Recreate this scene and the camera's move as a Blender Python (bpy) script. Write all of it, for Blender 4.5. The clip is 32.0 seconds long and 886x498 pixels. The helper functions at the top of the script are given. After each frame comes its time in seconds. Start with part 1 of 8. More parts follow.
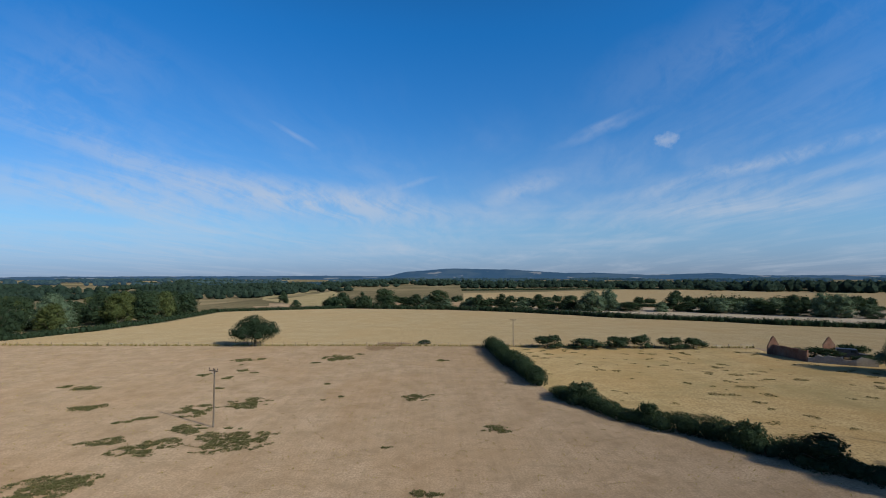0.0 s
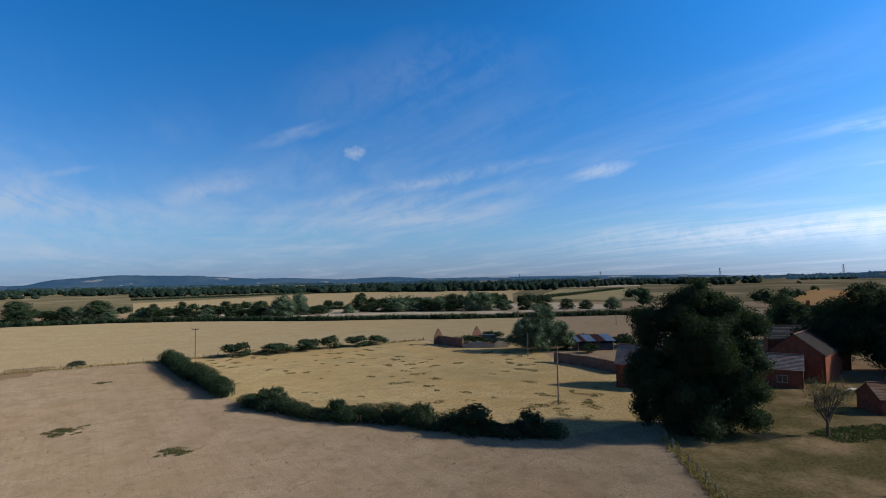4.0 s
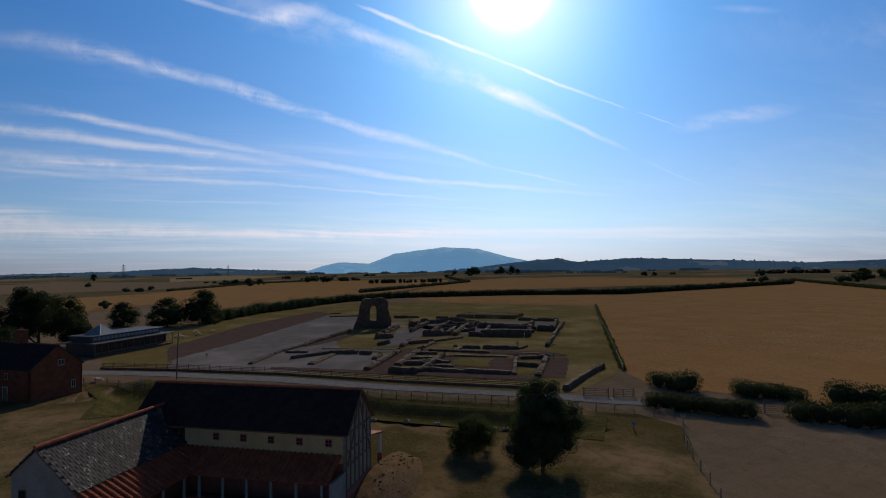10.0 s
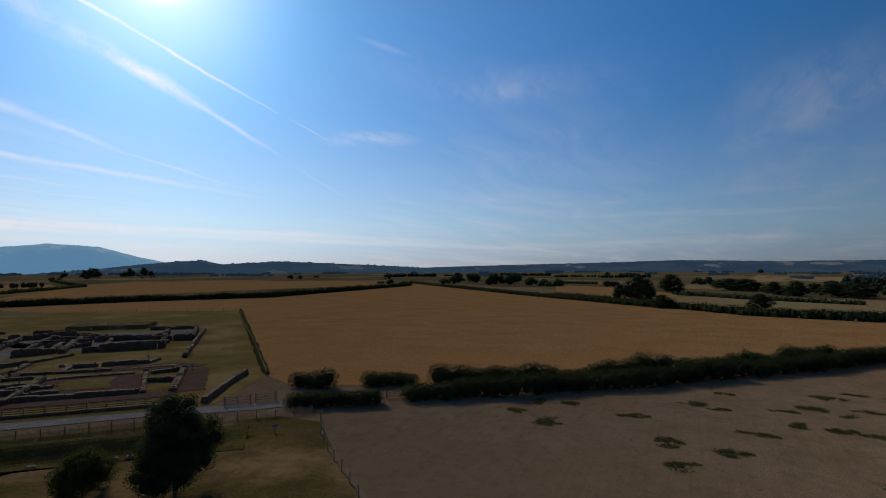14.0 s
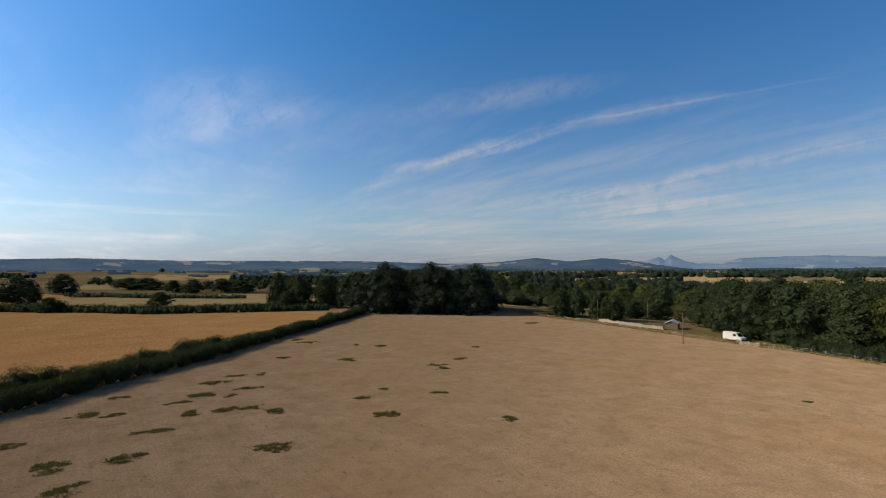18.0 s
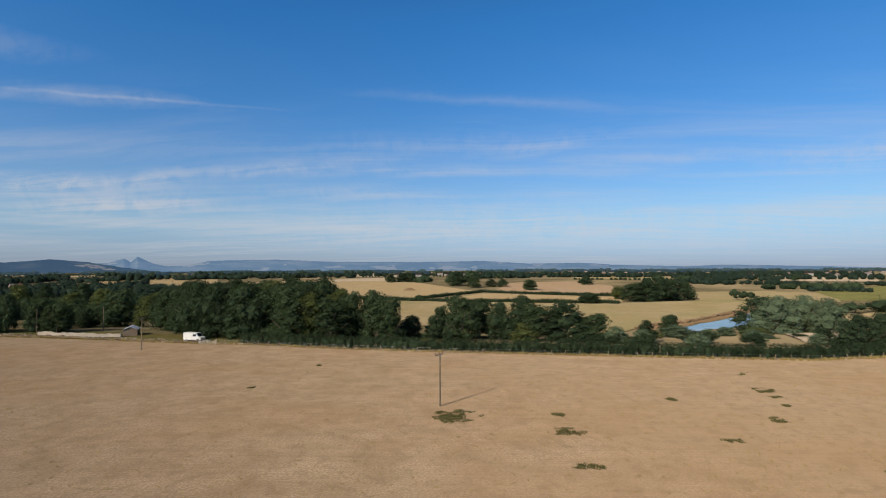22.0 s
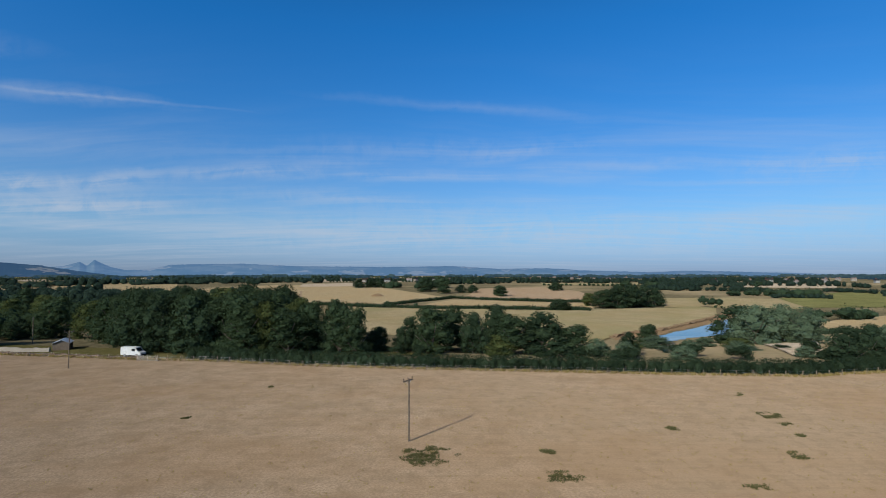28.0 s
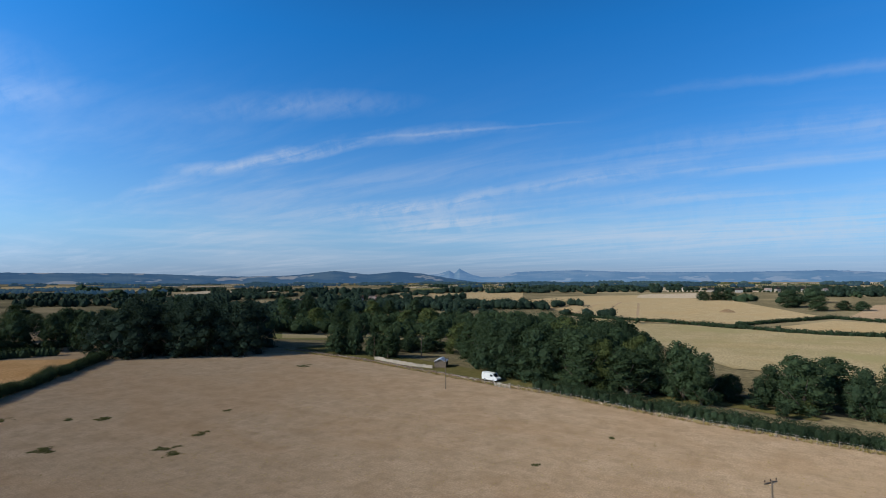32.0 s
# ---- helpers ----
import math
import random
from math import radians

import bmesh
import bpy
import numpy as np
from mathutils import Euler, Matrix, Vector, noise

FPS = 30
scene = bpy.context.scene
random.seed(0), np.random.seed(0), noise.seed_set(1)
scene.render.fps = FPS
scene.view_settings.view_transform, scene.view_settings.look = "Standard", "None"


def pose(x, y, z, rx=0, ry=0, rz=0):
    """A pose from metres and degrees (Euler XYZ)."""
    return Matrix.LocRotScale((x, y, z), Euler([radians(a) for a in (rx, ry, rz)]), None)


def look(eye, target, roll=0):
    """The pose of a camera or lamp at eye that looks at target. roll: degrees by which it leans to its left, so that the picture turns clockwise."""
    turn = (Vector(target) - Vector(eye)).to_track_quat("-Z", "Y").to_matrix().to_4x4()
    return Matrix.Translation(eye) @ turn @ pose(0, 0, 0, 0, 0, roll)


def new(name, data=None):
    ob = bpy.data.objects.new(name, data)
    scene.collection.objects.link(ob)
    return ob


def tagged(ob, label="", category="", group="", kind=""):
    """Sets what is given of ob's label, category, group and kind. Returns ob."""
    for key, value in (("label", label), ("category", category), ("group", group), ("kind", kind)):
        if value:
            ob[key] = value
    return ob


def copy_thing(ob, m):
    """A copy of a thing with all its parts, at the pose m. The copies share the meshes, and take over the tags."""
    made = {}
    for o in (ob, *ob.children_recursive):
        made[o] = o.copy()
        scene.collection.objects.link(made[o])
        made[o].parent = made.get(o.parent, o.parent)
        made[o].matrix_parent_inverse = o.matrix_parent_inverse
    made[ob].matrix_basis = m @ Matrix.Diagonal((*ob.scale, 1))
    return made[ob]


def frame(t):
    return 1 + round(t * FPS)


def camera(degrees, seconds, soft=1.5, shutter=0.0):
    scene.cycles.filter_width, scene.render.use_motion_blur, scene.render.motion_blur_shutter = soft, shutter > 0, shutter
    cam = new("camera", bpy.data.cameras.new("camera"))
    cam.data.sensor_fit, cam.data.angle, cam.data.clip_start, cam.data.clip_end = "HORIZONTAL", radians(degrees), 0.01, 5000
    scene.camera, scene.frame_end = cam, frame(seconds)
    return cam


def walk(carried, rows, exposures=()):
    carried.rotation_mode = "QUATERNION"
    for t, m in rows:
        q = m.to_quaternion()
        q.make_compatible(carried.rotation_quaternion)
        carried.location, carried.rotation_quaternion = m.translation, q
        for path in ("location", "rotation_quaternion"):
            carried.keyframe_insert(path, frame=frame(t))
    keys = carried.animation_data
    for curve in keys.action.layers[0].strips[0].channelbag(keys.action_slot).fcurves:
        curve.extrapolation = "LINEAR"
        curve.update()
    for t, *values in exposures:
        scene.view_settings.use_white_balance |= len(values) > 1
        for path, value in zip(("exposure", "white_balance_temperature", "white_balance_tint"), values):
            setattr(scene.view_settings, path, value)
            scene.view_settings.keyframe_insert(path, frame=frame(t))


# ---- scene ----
cam = camera(79.61, 32.0, soft=1.0)
PATH = [
    (0.0, 0.00, -0.00, 20.00, -1.57, 2.97, -0.04),
    (0.5, 0.00, 0.00, 19.97, -5.09, 3.00, -0.12),
    (1.0, 0.05, -0.02, 19.88, -8.47, 3.00, -0.09),
    (1.5, 0.06, -0.07, 19.81, -11.76, 3.00, 0.01),
    (2.0, 0.14, 0.09, 19.76, -17.16, 3.01, 0.03),
    (2.5, 0.12, 0.26, 19.72, -21.51, 3.03, -0.04),
    (4.5, 0.06, 0.78, 19.47, -39.30, 3.20, -1.18),
    (5.0, -0.05, 0.79, 19.49, -45.41, 3.13, -1.05),
    (5.5, -0.20, 0.70, 19.49, -51.48, 3.01, -0.98),
    (6.0, -0.22, 0.71, 19.37, -57.64, 2.88, -0.89),
    (6.5, -0.17, 0.66, 19.18, -63.85, 2.86, -0.95),
    (7.0, -0.18, 0.63, 19.00, -70.08, 2.82, -0.89),
    (7.5, -0.25, 0.52, 18.91, -77.60, 2.74, -0.93),
    (8.0, -0.30, 0.46, 18.83, -86.21, 2.66, -1.10),
    (8.5, -0.34, 0.50, 18.75, -94.94, 2.55, -0.86),
    (9.0, -0.42, 0.44, 18.73, -103.72, 2.48, -0.84),
    (9.5, -0.50, 0.46, 18.84, -112.05, 2.42, -0.77),
    (10.0, -0.53, 0.38, 19.07, -119.23, 2.34, -0.68),
    (10.5, -0.61, 0.39, 19.28, -123.54, 2.37, -0.69),
    (11.0, -0.71, 0.45, 19.43, -124.80, 2.39, -0.65),
    (11.5, -0.69, 0.53, 19.44, -128.06, 2.37, -0.57),
    (12.0, -0.65, 0.58, 19.32, -129.66, 2.43, -0.49),
    (12.5, -0.65, 0.58, 19.35, -134.10, 2.44, -0.44),
    (13.0, -0.67, 0.60, 19.45, -141.40, 2.33, -0.45),
    (13.5, -0.77, 0.75, 19.43, -148.72, 2.34, -0.40),
    (14.0, -0.89, 0.71, 19.35, -155.92, 2.36, -0.26),
    (14.5, -0.83, 0.66, 19.27, -163.28, 2.39, -0.27),
    (16.5, -0.96, -0.46, 19.35, -193.30, 2.05, -0.60),
    (17.0, -0.93, -0.55, 19.30, -200.54, 2.05, -0.46),
    (17.5, -0.94, -0.50, 19.21, -207.62, 2.04, -0.36),
    (18.0, -1.06, -0.41, 19.16, -214.60, 2.01, -0.22),
    (18.5, -1.11, -0.28, 19.16, -221.59, 1.99, -0.07),
    (19.0, -1.16, -0.18, 19.17, -228.40, 2.00, 0.05),
    (19.5, -1.24, -0.08, 19.19, -235.20, 2.06, 0.09),
    (20.0, -1.24, 0.04, 19.19, -241.95, 2.15, 0.12),
    (20.5, -1.33, 0.27, 19.10, -248.61, 2.27, 0.15),
    (21.0, -1.42, 0.62, 19.02, -254.99, 2.28, 0.07),
    (21.5, -1.66, 0.85, 19.08, -261.33, 2.12, -0.26),
    (22.0, -1.63, 0.83, 19.07, -267.66, 2.07, -0.24),
    (22.5, -1.61, 0.83, 19.07, -273.88, 2.04, -0.20),
    (23.0, -1.65, 0.87, 19.11, -275.82, 1.93, -0.08),
    (23.5, -1.61, 0.89, 19.06, -275.26, 2.01, -0.18),
    (24.0, -1.55, 0.83, 19.10, -274.77, 2.01, -0.13),
    (24.5, -1.64, 0.79, 19.24, -274.35, 1.90, -0.09),
    (25.0, -2.39, 0.81, 19.45, -274.06, 1.81, -0.04),
    (25.5, -4.13, 0.75, 19.56, -273.89, 2.02, -0.03),
    (27.5, -11.72, 0.47, 19.36, -273.60, 2.44, -0.21),
    (28.0, -12.39, 0.25, 19.75, -270.97, 2.59, -0.02),
    (28.5, -12.47, 0.11, 20.72, -264.66, 2.88, 0.03),
    (29.0, -12.43, 0.05, 21.82, -260.08, 3.06, 0.21),
    (29.5, -12.32, -0.00, 22.96, -256.21, 3.17, 0.36),
    (30.0, -12.12, 0.02, 24.08, -252.59, 3.13, -0.03),
    (30.5, -11.90, 0.12, 25.11, -250.10, 3.06, -0.24),
    (31.0, -11.66, 0.26, 26.09, -246.90, 2.95, -0.30),
    (31.5, -11.42, 0.43, 27.04, -240.65, 3.04, -0.28),
    (32.0, -11.17, 0.62, 27.98, -235.96, 3.21, -0.20),
]
walk(cam, [(t, pose(x, y, z, 0, 0, yaw) @ pose(0, 0, 0, 90 + pitch, 0, 0) @ pose(0, 0, 0, 0, 0, roll)) for t, x, y, z, yaw, pitch, roll in PATH],
     [(0, 0.25, 6000, 4), (2.5, 0.27, 5920, 4), (4.5, 0.22, 5900, 5), (6, 0.14, 5980, 6), (7.5, -0.26, 6330, 10), (9, -0.62, 6530, 13), (10.5, -0.84, 6600, 10), (13, -0.92, 6650, 9), (14.5, -0.82, 6930, 10),
      (16.5, -0.10, 7620, 11), (17.5, 0.20, 7850, 11), (19, 0.38, 7800, 10), (21, 0.43, 7300, 9), (23, 0.29, 6780, 8), (25.5, 0.23, 6500, 7), (28, 0.21, 5960, 4), (30, 0.27, 5930, 4), (32, 0.37, 5930, 4)])

# ---- light: low morning sun in a blue sky with thin cirrus and old contrails ----
SUN_AZ, SUN_EL = -127.0, 28.5
sun_dir = Vector((-math.sin(radians(SUN_AZ)) * math.cos(radians(SUN_EL)), math.cos(radians(SUN_AZ)) * math.cos(radians(SUN_EL)), math.sin(radians(SUN_EL))))
sun = new("sun", bpy.data.lights.new("sun", "SUN"))
sun.data.energy, sun.data.angle, sun.data.color = 4.4, radians(0.53), (1.0, 0.88, 0.70)
sun.matrix_world = look(sun_dir * 200, (0, 0, 0))


class Nodes:
    """Short hand for building a node tree."""

    def __init__(self, tree):
        self.tree = tree
        tree.nodes.clear()

    def add(self, kind, out=0, **values):
        n = self.tree.nodes.new(kind)
        for key, v in values.items():
            if key.startswith("in_"):
                k = key[3:]
                sock = n.inputs[int(k)] if k.isdigit() else n.inputs[k.replace("_", " ")]
                if isinstance(v, bpy.types.NodeSocket):
                    self.tree.links.new(v, sock)
                else:
                    sock.default_value = v
            else:
                setattr(n, key, v)
        return n.outputs[out] if len(n.outputs) else None

    def math(self, op, a, b=0.0, c=0.0, clamp=False):
        return self.add("ShaderNodeMath", operation=op, in_0=a, in_1=b, in_2=c, use_clamp=clamp)

    def vec(self, op, a, b=(0, 0, 0), out=0):
        return self.add("ShaderNodeVectorMath", out=out, operation=op, in_0=a, in_1=b)

    def scaled(self, a, s):
        return self.add("ShaderNodeVectorMath", operation="MULTIPLY", in_0=a, in_1=s)

    def noise(self, vector, scale, detail=4.0, rough=0.5, distort=0.0):
        return self.add("ShaderNodeTexNoise", in_Vector=vector, in_Scale=scale, in_Detail=detail, in_Roughness=rough, in_Distortion=distort)

    def ramp(self, value, a, b, to_a=0.0, to_b=1.0, smooth=True):
        return self.add("ShaderNodeMapRange", interpolation_type="SMOOTHSTEP" if smooth else "LINEAR", in_0=value, in_1=a, in_2=b, in_3=to_a, in_4=to_b)

    def mix(self, fac, a, b, blend="MIX"):
        n = self.tree.nodes.new("ShaderNodeMix")
        n.data_type, n.blend_type = "RGBA", blend
        for sock, v in ((n.inputs[0], fac), (n.inputs[6], a), (n.inputs[7], b)):
            if isinstance(v, bpy.types.NodeSocket):
                self.tree.links.new(v, sock)
            else:
                sock.default_value = v if isinstance(v, (int, float)) else (*v[:3], 1)
        return n.outputs[2]


def bearing(az, el):
    """The direction at a bearing (0 north, positive to the west) and a height, both in degrees."""
    return Vector((-math.sin(radians(az)) * math.cos(radians(el)), math.cos(radians(az)) * math.cos(radians(el)), math.sin(radians(el))))


def sky_world():
    w = bpy.data.worlds.new("world")
    scene.world = w
    w.use_nodes = True
    k = Nodes(w.node_tree)
    sky = k.add("ShaderNodeTexSky", sky_type="NISHITA", sun_disc=False, sun_elevation=radians(SUN_EL), sun_rotation=radians(-SUN_AZ),
                altitude=60.0, air_density=1.0, dust_density=0.5, ozone_density=2.2)
    d = k.add("ShaderNodeTexCoord")
    z = k.add("ShaderNodeSeparateXYZ", out=2, in_0=d)
    facing = k.vec("DOT_PRODUCT", d, tuple(sun_dir), out=1)
    toward = k.math("MAXIMUM", facing, 0.0)
    sky = k.mix(1.0, sky, k.mix(k.ramp(z, 0.0, 0.42, smooth=False), SKY_LOW, SKY_HIGH), "MULTIPLY")
    sky = k.mix(1.0, sky, k.mix(k.ramp(z, 0.42, 0.75), (1, 1, 1), SKY_TOP), "MULTIPLY")
    sky = k.mix(1.0, sky, k.mix(k.ramp(z, 0.0, 0.10), SKY_RIM, (1, 1, 1)), "MULTIPLY")
    forward = k.math("ADD", 1.0, k.math("MULTIPLY", k.math("POWER", k.math("MULTIPLY_ADD", facing, 0.5, 0.5), 3.2), FORWARD))
    sky = k.mix(1.0, sky, k.add("ShaderNodeCombineColor", in_0=forward, in_1=forward, in_2=forward), "MULTIPLY")
    inv = k.math("DIVIDE", 1.0, k.math("ADD", k.math("MAXIMUM", z, 0.0), 0.05))
    p = k.vec("MULTIPLY", k.scaled(d, (1, 1, 0)), k.add("ShaderNodeCombineXYZ", in_0=inv, in_1=inv, in_2=0.0))
    # cirrus: streaks drawn out along one wind
    warp = k.add("ShaderNodeTexNoise", out=1, in_Vector=p, in_Scale=0.35, in_Detail=2.0)
    pw = k.vec("ADD", p, k.scaled(k.vec("SUBTRACT", warp, (0.5, 0.5, 0.5)), (1.2, 1.2, 0)))
    def turned(vec, deg, sx, sy):
        return k.scaled(k.add("ShaderNodeVectorRotate", rotation_type="Z_AXIS", in_Vector=vec, in_Angle=radians(deg)), (sx, sy, 1))
    streak = k.noise(turned(pw, -84, 0.24, 0.9), 1.0, 8.0, 0.62)
    veil = k.noise(turned(pw, -70, 0.22, 0.5), 0.9, 5.0, 0.6)
    fine = k.noise(turned(pw, -84, 0.6, 3.5), 1.0, 6.0, 0.6)
    streak = k.math("ADD", k.math("MULTIPLY", streak, 0.8), k.math("MULTIPLY", fine, 0.2))
    cirrus = k.math("MULTIPLY", k.ramp(streak, 0.42, 0.68), k.ramp(veil, 0.32, 0.62))
    cirrus = k.math("MULTIPLY", cirrus, k.ramp(z, 0.40, 0.12, 0.03, 1.0))
    # low bands over the horizon
    low = k.noise(k.scaled(d, (1.6, 1.6, 26.0)), 1.3, 5.0, 0.55)
    band = k.math("MULTIPLY", k.ramp(low, 0.47, 0.72), k.math("MULTIPLY", k.ramp(z, 0.015, 0.05), k.ramp(z, 0.16, 0.07)))
    cover = k.math("ADD", k.math("MULTIPLY", cirrus, 0.34), k.math("MULTIPLY", band, 0.30))
    # every streak lies along an arc of the sky: bearing and height of both ends, half width at each end in degrees, strength
    fibre = k.ramp(k.math("ADD", k.math("MULTIPLY", fine, 0.6), k.math("MULTIPLY", k.noise(d, 26.0, 5.0, 0.65, 0.8), 0.4)), 0.36, 0.60, 0.12, 1.0)
    stir = k.add("ShaderNodeTexNoise", out=1, in_Vector=d, in_Scale=7.0, in_Detail=7.0, in_Roughness=0.6)
    dw = k.vec("ADD", d, k.scaled(k.vec("SUBTRACT", stir, (0.5, 0.5, 0.5)), (0.05, 0.05, 0.03)))
    stir = k.add("ShaderNodeTexNoise", out=1, in_Vector=d, in_Scale=22.0, in_Detail=4.0, in_Roughness=0.6)
    dn = k.vec("ADD", d, k.scaled(k.vec("SUBTRACT", stir, (0.5, 0.5, 0.5)), (0.007, 0.007, 0.007)))
    soft_sum, hard_sum = 0.0, 0.0
    for az0, el0, az1, el1, w0, w1, power in STREAKS:
        p0, p1 = bearing(az0, el0), bearing(az1, el1)
        mid, lie = (p0 + p1).normalized(), (p1 - p0).normalized()
        up = mid.cross(lie).normalized()
        turn = Matrix((lie, up, mid)).transposed().to_euler()
        soft = max(w0, w1) > 0.6
        size = ((p1 - p0).length * (0.80 if soft else 0.66), radians(w0 + w1) * (0.62 if soft else 0.46), 1.0)
        local = k.add("ShaderNodeMapping", vector_type="TEXTURE", in_Vector=dw if soft else dn, in_Location=tuple(mid), in_Rotation=tuple(turn), in_Scale=size)
        fade = k.add("ShaderNodeTexGradient", out=1, gradient_type="SPHERICAL", in_Vector=local)
        if soft:
            soft_sum = k.math("MULTIPLY_ADD", fade, power * 0.92, soft_sum)
        else:
            hard_sum = k.math("MULTIPLY_ADD", fade, power * 0.80, hard_sum)
    streaks = k.math("ADD", k.math("MULTIPLY", soft_sum, fibre), k.math("MULTIPLY", hard_sum, k.ramp(fibre, 0.3, 1.0, 0.7, 1.0)))
    cover = k.math("MINIMUM", k.math("ADD", cover, k.math("MULTIPLY", streaks, k.math("SUBTRACT", 1.0, cover))), 0.92)
    # thin veil that whitens the sky towards the horizon
    cover = k.math("ADD", cover, k.math("MULTIPLY", k.ramp(z, 0.30, 0.0, 0.0, VEIL), k.math("SUBTRACT", 1.0, cover)))
    # two small puffs
    for az, el, size in ((-24.8, 13.4, 0.032), (-50.5, 10.9, 0.024)):
        c = tuple(bearing(az, el))
        off = k.vec("LENGTH", k.scaled(k.vec("SUBTRACT", d, c), (1, 1, 1.6)), out=1)
        off = k.math("ADD", off, k.math("MULTIPLY", k.math("SUBTRACT", k.noise(d, 30.0, 5.0, 0.65), 0.5), 0.07))
        cover = k.math("MAXIMUM", cover, k.ramp(off, size, 0.0, 0.0, 0.5))
    glow = k.math("ADD", k.math("MULTIPLY", k.math("POWER", toward, 2.0), CLOUD_SUN), CLOUD)
    white = k.mix(1.0, (0.95, 0.97, 1.09), k.add("ShaderNodeCombineColor", in_0=glow, in_1=glow, in_2=glow), "MULTIPLY")
    colour = k.mix(k.math("MINIMUM", cover, 0.9), sky, white)
    halo = k.math("ADD", k.math("MULTIPLY", k.math("POWER", toward, 5.0), 0.10 * HALO), k.math("MULTIPLY", k.math("POWER", toward, 110.0), 0.75 * HALO))
    halo = k.math("ADD", halo, k.math("MULTIPLY", k.math("POWER", toward, 1500.0), HALO * 12))
    colour = k.mix(1.0, colour, k.mix(1.0, k.add("ShaderNodeCombineColor", in_0=halo, in_1=halo, in_2=halo), (1.45, 0.96, 0.88), "MULTIPLY"), "ADD")
    bg = k.add("ShaderNodeBackground", in_Color=colour, in_Strength=SKY)
    k.add("ShaderNodeOutputWorld", in_0=bg)


SKY, CLOUD, CLOUD_SUN, HALO, FORWARD = 0.08, 6.0, 15.0, 12.5, 0.72
SKY_LOW, SKY_HIGH, SKY_TOP = (0.56, 0.77, 1.07), (0.20, 0.80, 1.36), (0.8, 0.26, 0.21)
SKY_RIM = (0.66, 0.70, 1.0)
VEIL = 0.17
STREAKS = []
STREAKS += [(42.5, 8.3, 18.6, 6.0, 2.32, 1.95, 0.62), (29.6, 9.9, -0.1, 5.5, 1.83, 2.56, 0.62), (19.7, 9.1, -4.4, 6.4, 1.52, 2.13, 0.40), (40.4, 14.0, 24.4, 9.8, 2.44, 1.22, 0.35), (40.6, 17.4, 25.9, 12.9, 3.66, 2.44, 0.15), (3.6, 9.4, -0.7, 10.6, 0.37, 0.49, 0.30), (-6.2, 7.9, -13.4, 9.8, 0.61, 0.98, 0.35), (-14.7, 13.8, -22.6, 16.3, 0.61, 0.49, 0.25), (-15.1, 6.2, -41.7, 9.3, 1.52, 0.85, 0.35)]
STREAKS += [(-20.2, 8.0, -42.9, 12.1, 0.98, 0.61, 0.30), (-20.2, 5.5, -39.0, 6.5, 1.22, 0.85, 0.30), (-25.6, 10.5, -43.0, 14.9, 1.83, 1.83, 0.12), (-8.6, 7.8, -30.7, 15.2, 2.44, 1.83, 0.10), (40.0, 3.0, -8.6, 3.0, 2.44, 1.52, 0.22), (16.3, 15.6, 12.0, 13.4, 0.49, 0.30, 0.30), (38.9, 20.0, 26.1, 19.0, 3.66, 3.66, 0.12), (-20.5, 19.1, -42.1, 22.0, 3.66, 4.88, 0.15)]
STREAKS += [(-15.7, 14.7, -21.5, 16.6, 0.49, 0.37, 0.20), (-24.2, 8.7, -42.9, 11.8, 0.85, 0.37, 0.30), (-23.2, 6.4, -36.7, 7.4, 1.10, 0.73, 0.35), (-5.4, 8.3, -13.0, 10.4, 1.52, 0.92, 0.30), (-34.4, 6.3, -41.6, 8.1, 0.85, 0.61, 0.25), (-48.1, 10.3, -53.3, 11.2, 0.73, 0.61, 0.75), (-80.3, 19.4, -87.3, 19.7, 0.73, 1.34, 0.22), (-71.7, 12.1, -86.9, 12.1, 0.61, 0.73, 0.36)]
STREAKS += [(-80.5, 14.1, -87.7, 13.7, 0.37, 0.61, 0.34), (-73.5, 9.0, -86.7, 8.6, 0.24, 0.37, 0.45), (-79.0, 9.9, -87.5, 10.0, 0.61, 0.73, 0.35), (-34.4, 15.1, -52.8, 18.4, 1.83, 1.83, 0.08), (-49.4, 3.6, -87.1, 3.6, 1.34, 2.07, 0.60), (-76.1, 4.9, -82.9, 5.2, 0.49, 1.10, 0.60), (-70.9, 4.6, -75.7, 4.8, 0.24, 0.49, 0.50)]
STREAKS += [(-77.8, 26.1, -100.4, 24.6, 0.37, 0.49, 0.60), (-99.8, 24.4, -105.6, 26.1, 0.73, 1.10, 0.50), (-76.5, 18.9, -85.1, 19.9, 0.61, 0.85, 0.20), (-83.8, 19.8, -96.1, 18.1, 0.55, 0.49, 0.30), (-81.3, 14.2, -95.9, 12.6, 0.37, 0.55, 0.30), (-74.0, 12.2, -95.9, 11.6, 0.37, 0.73, 0.30), (-77.6, 9.7, -95.8, 9.9, 0.37, 0.73, 0.35), (-75.2, 9.1, -95.8, 9.4, 0.18, 0.49, 0.35)]
STREAKS += [(-52.2, 3.4, -81.1, 3.9, 1.10, 1.34, 0.45), (-71.1, 4.7, -75.2, 4.8, 0.24, 0.43, 0.50), (-76.3, 5.3, -82.4, 5.5, 0.18, 0.37, 0.60), (-75.1, 4.1, -115.0, 3.6, 0.85, 0.61, 0.50), (-104.8, 4.1, -127.3, 4.0, 0.49, 0.85, 0.85), (-81.1, 2.2, -112.6, 2.4, 0.37, 0.30, 0.35)]
